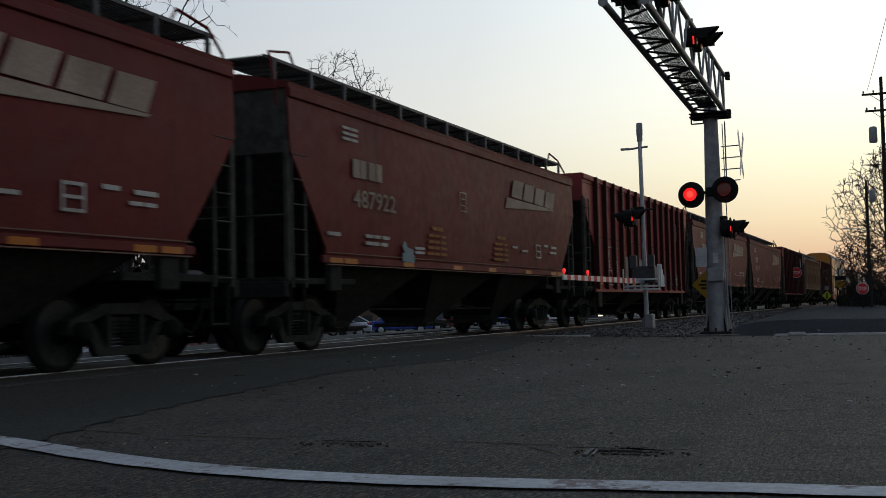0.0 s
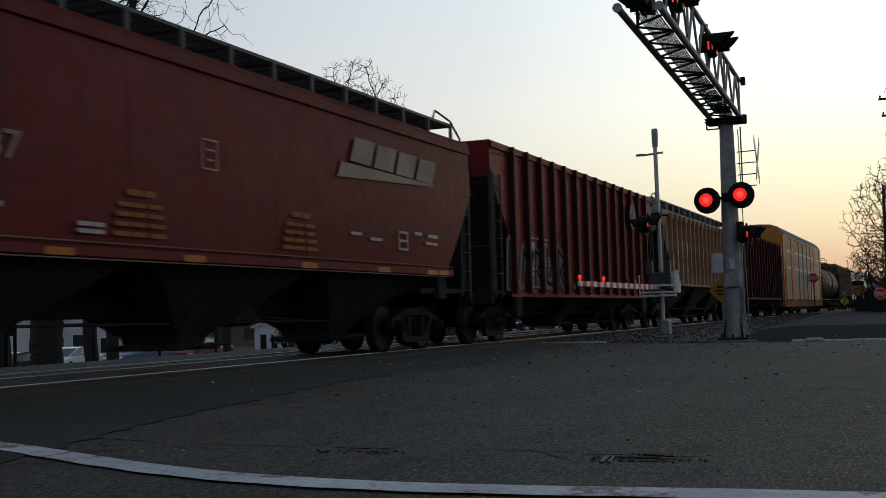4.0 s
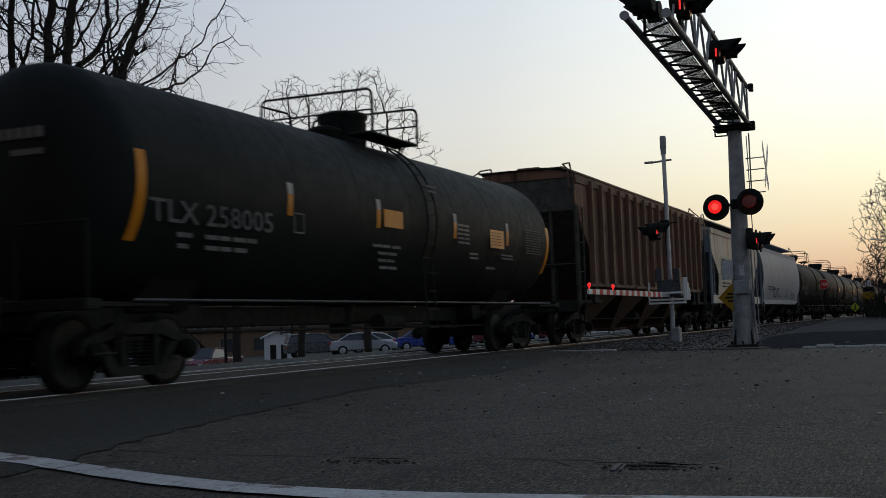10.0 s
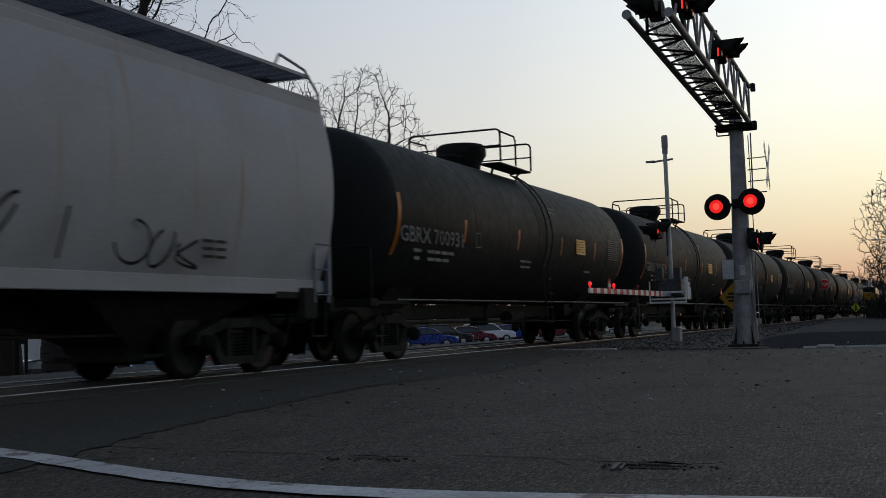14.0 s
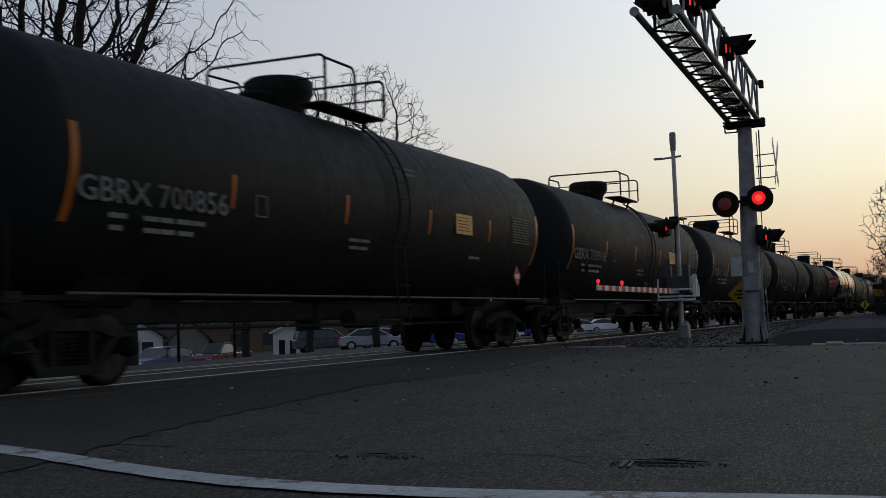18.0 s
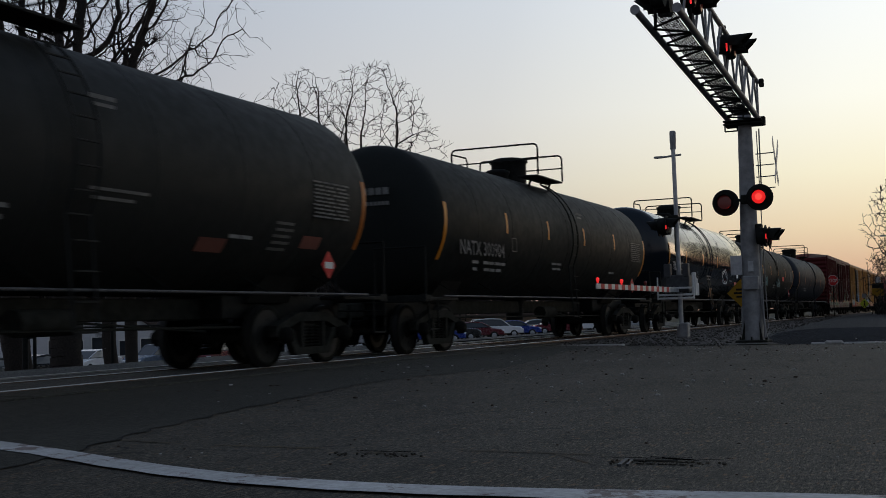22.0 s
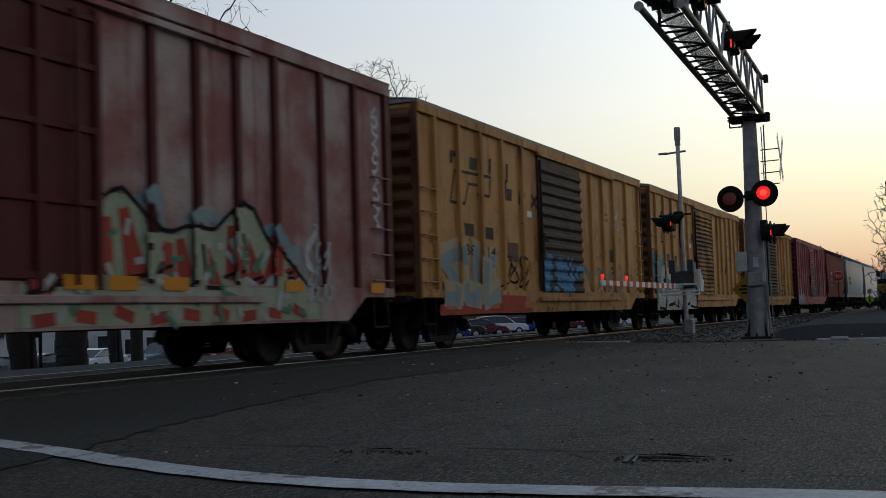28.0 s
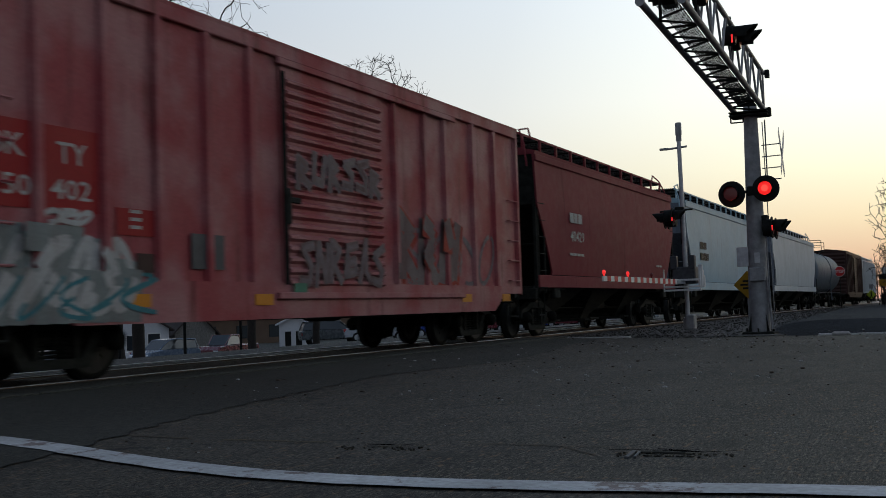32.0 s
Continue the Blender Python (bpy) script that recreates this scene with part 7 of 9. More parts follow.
M_GREENGREY = paint("grey_green_patch", (0.35, 0.355, 0.30), (0.38, 0.37, 0.31), 0.6)
plate(car, "repaint_patch", -L / 2 + 1.95, -L / 2 + 3.9, 2.30, 3.10, y + 0.003, M_GREENGREY, "grey-green repainted patch")
plate(car, "repaint_patch", -L / 2 + 5.1, -L / 2 + 7.1, 2.55, 3.30, y + 0.003, M_GREENGREY)
plate(car, "repaint_patch", -L / 2 + 7.1, -L / 2 + 9.2, 2.55, 2.95, y + 0.003, M_GREENGREY)
bars(car, [(-L / 2 + 2.1, 2.80, 1.0, 0.2)], y - 0.004, M_STENCIL, "mark_print")
bars(car, [(-L / 2 + 2.0 + 1.1 * (k % 2), 1.95 - 0.14 * (k // 2), 0.9, 0.06) for k in range(4)] + [(0.6, 1.95 - 0.12 * k, 1.3, 0.05) for k in range(3)], y, M_STENCIL)
mural(car, 3, -2.0, 1.0, 1.58, 2.35, 4, y - 0.004, [(P_TAGB, 0.13, 0.0, 0.0, "spray_tag")])
strokes(car, scrawl(4, 1.0, 4.2, 1.6, 2.0, 6), y - 0.004, 0.05, P_TAGB)
plate(car, "yellow_strip", 0.35, 0.5, 1.55, 2.05, y, M_REFLO)
plate(car, "yellow_strip", 2.6, 2.75, 1.55, 2.05, y, M_REFLO)
fr = Shape()
for k in range(4):
    fr.box((L / 2 - 2.3, y - 0.003, 1.75 + k * 0.1), (L / 2 - 1.85, y, 1.82 + k * 0.1))
part("stencil_frame", fr, M_STENCIL, car)

car, L = hopper("covered_hopper_car", "pale grey round-sided covered hopper car with scribbled tags", 218.9, 235.2, P_GREY, 4.07, 1.30, (3.2, 0.25, 1.4), GRAIN, end_mat=P_SLATE, band=(1.12, 1.34), walk_mat=P_SLATE, walk_posts=False, roof_mat=P_GREY,
                edge=lambda k: 0.10 * min(1, max(0, k)),
                round_side=lambda k: 1.20 + 0.42 * math.sin(math.pi * (0.10 + 0.80 * min(1, max(0, k)))) ** 0.8)
y = -1.60
letters("478499", 0.22, (-L / 2 + 3.1, y - 0.004, 2.30), car, M_GREENGREY, width=1.5)
bars(car, [(-L / 2 + 1.9, 2.30, 1.0, 0.2)], y, M_GREENGREY, "mark_print")
bars(car, [(-L / 2 + 1.8 + 1.3 * (k % 2), 2.02 - 0.15 * (k // 2), 1.1, 0.06) for k in range(4)] + [(L / 2 - 3.5, 1.75 - 0.1 * k, 0.6, 0.04) for k in range(3)], y + 0.01, M_STENCIL)
strokes(car, scrawl(21, -4.6, -2.0, 1.45, 2.0, 4), y, 0.045, P_TAGB)
strokes(car, scrawl(22, 0.4, 1.4, 1.5, 2.1, 2) + [[(-1.6, 1.5), (-1.2, 2.0)], [(2.0, 1.45), (2.2, 2.0)]], y, 0.04, P_TAGB)
strokes(car, scrawl(23, 3.0, 4.6, 1.4, 1.9, 3), y, 0.04, P_TAGB)

for i, (s0, s1, num) in enumerate(((237.3, 253.1, "700931"), (255.4, 271.2, "700872"), (273.4, 289.2, "700854"), (291.6, 307.4, "700856"), (309.6, 325.45, "700916"), (328.0, 344.2, "716130"))):
    car, L, zc = tank("tank_car", "matt black tank car with orange strips and a yellow panel", s0, s1, P_TANKB, 1.57, GRAIN, top=0.6, bowl=True)
    k = 0.2 if num == "716130" else 0.0
    tank_marks(car, L, 1.57, zc, ("CSTX " if k else "GBRX ") + num, span=(0.34 + k, 3.2 + k), posts=(3.36 + k, 6.5 + k, 9.65 + k, 12.6 + k), yel=5.0 + 3.5 * k)
car, L, zc = tank("tank_car", "matt black tank car with faded white marks", 346.8, 361.7, P_TANKB, 1.52, GRAIN, top=0.6)
tank_marks(car, L, 1.52, zc, "NATX 30049", yellow=False, posts=(), span=(1.0, 3.2))
curved_strip(car, 2.95, 0.62, 1.60, 1.78, 1.525, zc, P_PINK, "faded_label")
curved_strip(car, 5.45, 0.55, 1.74, 1.92, 1.525, zc, P_PINK, "faded_label")
for k in range(5):
    curved_strip(car, 4.62 + 0.03 * (k % 2), 0.48, 1.68 + 0.09 * k, 1.72 + 0.09 * k, 1.525, zc, M_LETTERD, "label_line")
for k in range(2):
    curved_strip(car, 0.65 + 0.06 * k, 1.05 - 0.3 * k, 2.18 - 0.10 * k, 2.215 - 0.10 * k, 1.525, zc, M_LETTERD, "label_line")
strokes(car, scrawl(31, -4.2, -2.0, 1.95, 2.3, 5), -1.535, 0.03, P_CHALK)
car, L, zc = tank("tank_car", "black tank car with cream and orange strips", 364.5, 380.4, P_TANKD, 1.48, GRAIN, top=0.4)
tank_marks(car, L, 1.48, zc, "NATX 300904", strips=M_REFLO, yellow=False, span=(1.04, 3.47), posts=(3.6, 6.4, 9.3, 12.2), num_z=-0.64, strip_z=(-0.12, 0.32))
car, L, zc = tank("tank_car", "glossy black tank car that mirrors the sky", 382.95, 398.6, P_TANKC, 1.58, GRAIN, top=0.15, ladder_dx=-0.75)
tank_marks(car, L, 1.58, zc, "", strips=M_REFLO, yellow=False, span=(0.6, 2.65), posts=(2.94, 5.93, 8.85, 12.1), num_z=-0.57, strip_z=(-0.30, 0.13), frame_x=3.1)
letters("TILX 362250", 0.28, (-L / 2 + 0.66, -1.60, zc - 0.57), car, M_LETTER, width=1.99)
strokes(car, scrawl(41, 1.9, 3.0, 1.70, 2.3, 2), -1.59, 0.05, P_TAGW)
strokes(car, scrawl(42, -4.25, -3.0, 1.65, 2.1, 3), -1.59, 0.05, P_LETDIM)
plate(car, "white_label", 5.2, 5.6, 2.0, 2.35, -1.59, M_WHITE)
plate(car, "red_label", 4.55, 5.1, 1.6, 1.82, -1.59, M_REDP)
sh = Shape()
sh.prism([(-0.20, 1.17), (0.14, 1.17), (0.55, 1.52), (0.12, 1.52)], "y", -1.40, -1.37)
part("rust_board", sh, P_TAN, car, "rusty slanted plate")
car, L, zc = tank("tank_car", "black tank car with teal sprayed tags", 401.1, 416.5, P_TANKB, 1.50, GRAIN, top=0.2)
tank_marks(car, L, 1.50, zc, "TCBX 193699", strips=M_REFLO, yellow=False, span=(1.08, 3.19), posts=(3.32, 6.08, 8.8, 11.67), num_z=-0.45, strip_z=(-0.15, 0.30))
strokes(car, scrawl(51, -4.05, -3.1, 1.85, 2.25, 6), -1.515, 0.07, P_TAGT)
strokes(car, scrawl(52, 0.2, 1.35, 1.8, 2.2, 6), -1.515, 0.07, P_TAGT)
plate(car, "pink_label", 2.4, 3.15, 2.15, 2.38, -1.515, M_REDP)
car, L, zc = tank("tank_car", "slate-blue tank car with a low dome", 419.05, 435.2, P_TANKE, 1.50, GRAIN, top=0.3)
tank_marks(car, L, 1.50, zc, "27016", strips=M_REFLO, yellow=False, placard=False, span=(1.0, 2.7), ink=M_INKDIM)

# box cars
posts = [19.2 - k for k in (0.1, 1.2, 2.26, 3.55, 4.5, 5.4, 6.3, 7.15)] + [7.05 - 0.9 * k for k in range(8)]
car, L = boxcar("box_car", "faded red box car with large multicoloured graffiti", 437.0, 456.2, P_RX, posts, (8.05, 11.95), GRAIN, 4.52, 0.62, P_RXD, "plug", P_RXD, post_mat=P_RXD, sill_mat=P_RX)
plate(car, "dark_square", -L / 2 + 2.75, -L / 2 + 3.45, 1.75, 2.35, -1.475, M_STENCIL)
letters("65", 0.26, (-L / 2 + 2.85, -1.482, 1.95), car, M_LETTER, width=0.5)
bars(car, [(-0.9, 3.35 - 0.13 * k, 0.5, 0.07) for k in range(3)] + [(-1.0, 2.85, 0.3, 0.08)], -1.56, M_LETTER)
over = proud(posts, L / 2)


def wild_piece(u, v, seed):
    """One big graffiti piece from u to v: green fill with a wavy top, red wedges, black lines, blue puffs and pale flecks."""
    g = random.Random(seed)

    def crest(x):
        k = (x - u) / (v - u)
        return 1.95 + 0.20 * math.sin(x * 2.3 + seed) + 0.10 * math.sin(x * 5.1) - 0.75 * max(0, k - 0.72) / 0.28

    xs = [u + 0.17 + 0.30 * k for k in range(int((v - u - 0.3) / 0.30) + 1)]
    rows = []
    for k in range(16):
        z, run = 0.72 + 0.105 * k, []
        for i in range(int((v - u) / 0.08)):
            x = u + 0.08 * i
            if crest(x) > z + 0.05:
                run.append((x, z))
            elif len(run) > 1:
                rows.append([run[0], run[-1]])
                run = []
            else:
                run = []
        if len(run) > 1:
            rows.append([run[0], run[-1]])
    strokes(car, rows, -1.476, 0.125, P_SAGE, "graffiti_fill", "faded sage green graffiti fill", over)
    strokes(car, [[(x, crest(x) + 0.05), (x + 0.22, crest(x) + g.uniform(0.10, 0.26)), (x + 0.42, crest(x + 0.42) + 0.03)] for x in xs if g.random() < 0.42], -1.478, 0.17, P_SKYB, "graffiti_puff", "pale blue puffs above the graffiti", over)
    wedges = []
    for k in range(int((v - u) / 0.50)):
        x = u + 0.2 + 0.50 * k + g.uniform(-0.12, 0.12)
        z, h, d = g.uniform(0.95, 1.30), g.uniform(0.40, 0.80), g.uniform(-0.35, 0.35)
        if x < v - 0.5:
            wedges += [[(x, z), (x + d, min(z + h, crest(x) - 0.2))], [(x + 0.20, z + 0.02), (x + d, min(z + h, crest(x) - 0.2))]]
    strokes(car, wedges, -1.481, 0.19, P_ROSE, "graffiti_wedge", "orange-red wedges between the letters", over)
    strokes(car, [[(u + 0.2 + (v - u - 0.4) * k / 9, 0.72 + 0.05 * (k % 3)), (u + 0.45 + (v - u - 0.4) * k / 9, 0.74)] for k in range(9)], -1.481, 0.14, P_ROSE, "graffiti_drip", "red flecks along the graffiti's foot", over)
    strokes(car, [[(x, crest(x)), (x + 0.30, crest(x + 0.30))] for x in xs[:-1]], -1.486, 0.055, P_TAGB, "graffiti_outline", "black outline of the graffiti", over)
    strokes(car, [[(w[0][0] - 0.14, w[0][1] - 0.03), (w[0][0] + 0.26, w[0][1] + g.uniform(-0.05, 0.08))] for w in wedges[::2]] + [[(w[0][0] - 0.1, w[0][1]), (w[1][0] - 0.10, w[1][1])] for w in wedges[::4]], -1.486, 0.05, P_TAGB, "graffiti_outline", "black outline of the graffiti", over)
    flecks = []
    for k in range(int((v - u) * 14)):
        x, z = g.uniform(u + 0.1, v - 0.2), g.uniform(0.72, 1.75)
        if z < crest(x) - 0.2:
            flecks.append([(x, z), (x + g.uniform(0.03, 0.20), z + g.uniform(-0.22, 0.22))])
    strokes(car, flecks[::2], -1.489, 0.085, P_OLDW, "graffiti_fleck", "pale worn flecks in the graffiti", over)
    strokes(car, flecks[1::2], -1.489, 0.07, P_GREEN, "graffiti_fleck", "darker green flecks in the graffiti", over)


wild_piece(1.1, 7.2, 2)
wild_piece(-9.45, -2.0, 5)
strokes(car, scrawl(68, 6.9, 7.5, 0.9, 1.8, 3), -1.492, 0.05, P_OLDW, over=over)
strokes(car, scrawl(67, 6.85, 7.45, 1.3, 2.0, 2), -1.482, 0.05, P_TAGW, over=over)
strokes(car, [[(L / 2 - 0.45 + 0.11 * math.sin(k * 1.3), 2.1 + 0.05 * k + 0.05 * math.cos(k * 2.1)) for k in range(40)]], -1.482, 0.05, P_TAGW)
reflectors(car, [-7.6, -5.6, -3.8, 1.7, 2.42, 3.39, 6.13, 8.71], 1.05, -1.56, M_REFLO, 0.5, 0.16)


def yellow_boxcar(s0, s1, pm, door, label, number, kind):
    posts = [0.75, 1.87, 3.0, 4.2, 5.4, 6.35] + ([9.85, 10.9, 11.75, 12.77, 13.72, 14.65, 15.6] if kind == 20 else [9.8, 10.6, 11.7, 12.75, 14.1, 15.5])
    car, L = boxcar("box_car", label, s0, s1, pm, posts, (6.45, 9.7), GRAIN, 4.46, 0.66, door, "ribbed", P_YEND, post_mat=P_YPOST, sill_mat=P_YSILL, door_ribs=kind)
    a = L / 2
    y = -1.478
    # the owner's emblem, as plain black blocks and bracket lines
    for x, z, w, h in ((1.50, 3.52, 0.12, 0.25), (1.66, 3.67, 0.22, 0.10), (2.45, 3.50, 0.38, 0.24), (3.50, 3.50, 0.11, 0.32), (4.48, 3.42, 0.11, 0.40), (4.33, 3.04, 0.12, 0.42), (4.48, 3.04, 0.30, 0.25)):
        part("emblem_block", Shape().prism([(-a + x, z), (-a + x + w, z), (-a + x + w + 0.05, z + h), (-a + x + 0.05, z + h)], "y", y - 0.004, y), M_STENCIL, car)
    strokes(car, [[(5.26 - a, 3.05), (5.54 - a, 3.05), (5.61 - a, 3.25), (5.31 - a, 3.25), (5.26 - a, 3.05)], [(6.06 - a, 3.03), (6.42 - a, 3.25)], [(6.38 - a, 3.02), (6.09 - a, 3.26)]], y - 0.002, 0.10, M_STENCIL, "emblem_frame", "black slanted frame and crossed bars of the emblem")
    strokes(car, [[(-a + 1.72, 3.40), (-a + 3.60, 3.44), (-a + 3.50, 3.04), (-a + 2.85, 3.02)], [(-a + 1.72, 3.40), (-a + 1.49, 2.78), (-a + 2.18, 2.80), (-a + 2.40, 3.20), (-a + 2.84, 3.21)]], y, 0.06, M_STENCIL, "emblem_bracket", "black bracket of the emblem")
    bars(car, [(-a + 2.15, 2.18, 0.5, 0.24), (-a + 3.2, 2.16, 0.5, 0.24)], y, M_STENCIL, "mark_print")
    for k, t in enumerate(number):
        letters(t, 0.22, (-a + 2.15 + 1.05 * k, y - 0.004, 1.80), car, M_STENCIL, width=0.45)
    strokes(car, [[(a - 3.02, 2.90), (a - 2.46, 3.36)], [(a - 3.02, 3.36), (a - 2.46, 2.90)]], y - 0.002, 0.15, M_LETTER, "cross_mark", "pale diagonal cross")
    strokes(car, [[(a - 2.98, 3.33), (a - 2.50, 2.93)]], y - 0.006, 0.06, P_TAGN, "cross_mark", "blue bar of the diagonal cross")
    for t, x, z in (("reach", a - 3.92, 3.20), ("load", a - 3.92, 3.04), ("any", a - 2.08, 3.18), ("road", a - 2.08, 3.02)):
        letters(t, 0.11, (x, y - 0.004, z), car, M_STENCIL, width=0.42)
    bars(car, [(a - 3.3, 1.75 - 0.12 * k, 0.4, 0.07) for k in range(2)], y, M_STENCIL)
    plate(car, "white_notice", 5.74 - a, 6.04 - a, 2.77, 2.90, y, M_WHITE)
    plate(car, "consolidated_stencil", a - 3.4, a - 2.95, 1.95, 2.3, y, M_STENCIL)
    plate(car, "plate_mount", 4.5 - a, 5.1 - a, 1.75, 2.15, y, P_DARKBOX)
    reflectors(car, [1.0 - a, 3.2 - a, 5.2 - a, 10.2 - a, 12.0 - a], 0.76, -1.545, M_REFL, 0.5, 0.15)
    return car, L, proud(posts, a)


car, L, over = yellow_boxcar(457.35, 473.1, P_YEL1, P_DOOR1, "rusty yellow box car with a brown ribbed door and blue graffiti", ("38", "14"), 12)
mural(car, 73, -7.0, -4.1, 0.80, 1.95, 3, -1.480, [(P_OLDC, 0.50, 0.05, 0.08, "graffiti_cloud"), (P_SKYB, 0.26, 0.0, 0.0, "graffiti_fill")], over, 0.0)
strokes(car, [[(-7.1, 0.75), (-2.2, 0.78)], [(-6.4, 0.95), (-2.6, 0.92)]], -1.477, 0.20, P_ROSE, "graffiti_base", "faded red base of the graffiti", over)
strokes(car, scrawl(74, -3.9, -2.2, 1.2, 1.9, 3), -1.482, 0.05, P_TAGB, over=over)
strokes(car, scrawl(71, 2.0, 5.6, 0.95, 1.85, 5), -1.482, 0.07, P_TAGT)
strokes(car, scrawl(72, 2.4, 4.6, 1.0, 1.5, 3), -1.484, 0.05, M_REFLO)
car, L, over = yellow_boxcar(474.3, 490.2, P_YEL2, P_DOOR2, "rusty yellow box car with silver and black graffiti letters", ("36", "21"), 20)
mural(car, 81, -7.5, -1.6, 0.78, 1.92, 5, -1.480, [(P_TAGT, 0.62, -0.05, 0.14, "graffiti_halo"), (P_TAGB, 0.50, 0.14, -0.05, "graffiti_shadow"), (P_OLDW, 0.42, 0.0, 0.0, "graffiti_fill")], over, 0.25)
strokes(car, [[(-7.5, 0.72), (-1.7, 0.72)], [(-7.4, 0.95), (-1.8, 0.9)]], -1.477, 0.24, P_OLDW, "graffiti_base", "white base of the graffiti", over)
strokes(car, [[(-7.6, 2.3), (-6.9, 2.1)], [(-7.6, 1.9), (-7.0, 1.9)], [(-7.55, 1.5), (-7.3, 1.2)]], -1.478, 0.38, P_TAGT, "graffiti_halo", "teal paint behind the graffiti", over)
car, L, over = yellow_boxcar(491.4, 507.3, P_YEL3, P_DOOR3, "rusty yellow box car with a black door and green graffiti", ("34", "14"), 19)
for seed, u, v, w0, w1, m in ((62, -6.8, -5.8, 0.85, 1.95, P_OLDC), (63, -6.0, -4.8, 1.40, 1.95, P_GREEN), (64, -5.2, -3.9, 0.72, 1.65, P_AQUA)):
    mural(car, seed, u, v, w0, w1, 1 if m is P_OLDC else 2, -1.480, [(P_TAGB, 0.40, 0.0, 0.0, "graffiti_outline"), (m, 0.34, 0.0, 0.0, "graffiti_fill")], over, 0.0)
strokes(car, scrawl(65, -4.0, -1.6, 1.0, 2.2, 4), -1.482, 0.04, P_TAGB, over=over)
strokes(car, scrawl(61, 1.9, 4.9, 0.95, 1.75, 6), -1.482, 0.20, P_TAGB)
strokes(car, scrawl(61, 1.95, 4.95, 1.0, 1.8, 6), -1.488, 0.045, P_SILV)
posts = [0.12, 1.1, 2.15, 3.1, 4.1, 5.1, 9.5, 10.7, 11.6, 12.95, 14.1, 15.4]
car, L = boxcar("box_car", "chalky red box car with a ribbed door and grey paint splashes", 509.55, 525.0, P_BK, posts, (5.85, 9.0), GRAIN, 4.48, 0.63, P_BK, "ribbed", P_RXD)
a, y = L / 2, -1.478
M_BKP = paint("bright_red_panel", (0.26, 0.014, 0.016), (0.23, 0.018, 0.02), 0.5)
plate(car, "number_panel", -a + 0.30, -a + 1.02, 1.85, 2.75, y, M_BKP, "clean red number panel")
plate(car, "number_panel", -a + 1.20, -a + 2.05, 1.85, 2.75, y, M_BKP)
letters("150", 0.22, (-a + 0.38, y - 0.008, 1.98), car, M_LETTER, width=0.55)
letters("402", 0.22, (-a + 1.30, y - 0.008, 1.98), car, M_LETTER, width=0.62)
letters("BK", 0.24, (-a + 0.40, y - 0.008, 2.38), car, M_LETTER, width=0.5)
letters("TY", 0.24, (-a + 1.40, y - 0.008, 2.36), car, M_LETTER, width=0.46)
plate(car, "clean_patch", -a + 2.34, -a + 3.05, 1.64, 1.95, y, M_BKP, "clean red repainted patch")
bars(car, [(-a + 2.58, 1.72 + 0.09 * k, 0.22, 0.04) for k in range(3)], y - 0.006, M_LETTER)
plate(car, "route_board", -a + 2.66, -a + 2.98, 1.22, 1.44, y - 0.02, P_DARKBOX, "small dark board")
plate(car, "route_board", -a + 3.72, -a + 4.42, 1.28, 1.72, y - 0.02, M_DULL, "grey weathered board")
reflectors(car, [-a + 2.4, -a + 5.05, a - 3.3, a - 1.2], 0.82, -1.545, M_REFLO, 0.45, 0.15)
over = proud(posts, a)
strokes(car, [[(-a + 0.1 + 0.30 * k, 0.76), (-a + 0.13 + 0.30 * k, 1.60 - 0.35 * max(0, k - 5) / 3)] for k in range(9)], -1.480, 0.34, P_WASH, "graffiti_wash", "grey-green wash of old graffiti", over)
strokes(car, scrawl(94, -a + 0.1, -a + 2.6, 0.75, 1.55, 7), -1.483, 0.13, P_OLDW, "graffiti_fill", "white worn graffiti letters", over)
strokes(car, scrawl(97, -a + 0.3, -a + 2.9, 0.72, 1.2, 5), -1.487, 0.05, P_TAGT, "graffiti_line", "thin teal graffiti lines", over)
strokes(car, scrawl(98, -a + 1.2, -a + 1.9, 1.72, 1.85, 3), y - 0.014, 0.06, P_OLDW, "graffiti_line", "white spray on the number panel")
mural(car, 95, 1.7, 4.4, 1.20, 2.35, 3, -1.480, [(P_ROSE, 0.40, 0.06, -0.04, "graffiti_shadow"), (P_SMOKE, 0.30, 0.0, 0.0, "graffiti_fill")], over)
mural(car, 91, 6.1 - a, 8.8 - a, 2.48, 2.98, 6, -1.582, [(P_CHALKB, 0.15, 0.0, 0.0, "door_tag"), (P_SMOKE, 0.07, 0.0, 0.0, "door_tag")])
mural(car, 92, 6.1 - a, 8.8 - a, 1.05, 1.72, 6, -1.582, [(P_SMOKE, 0.15, 0.0, 0.0, "door_tag"), (P_CHALKB, 0.07, 0.0, 0.0, "door_tag")])
plate(car, "green_patch", 6.0 - a, 6.35 - a, 0.98, 1.12, -1.582, P_GREEN, "small green paint patch")
strokes(car, scrawl(93, 9.9 - a, 14.0 - a, 1.1, 2.1, 5), y - 0.002, 0.09, P_CHALKB)

car, L = hopper("covered_hopper_car", "brick-red smooth-sided covered hopper car", 526.2, 539.7, P_NR, 4.15, 1.42, (3.0, 1.0, 1.5), GRAIN, bulge=0.05, end_mat=M_STEEL, band=(1.12, 1.40))
letters("40429", 0.26, (-L / 2 + 2.3, -1.57, 2.25), car, M_LETTER, width=1.1)
bars(car, [(-L / 2 + 2.3, 2.7, 1.0, 0.24), (-L / 2 + 2.2, 1.9, 1.2, 0.06), (L / 2 - 2.6, 1.8, 0.8, 0.06)], -1.565, M_LETTER, "mark_print")
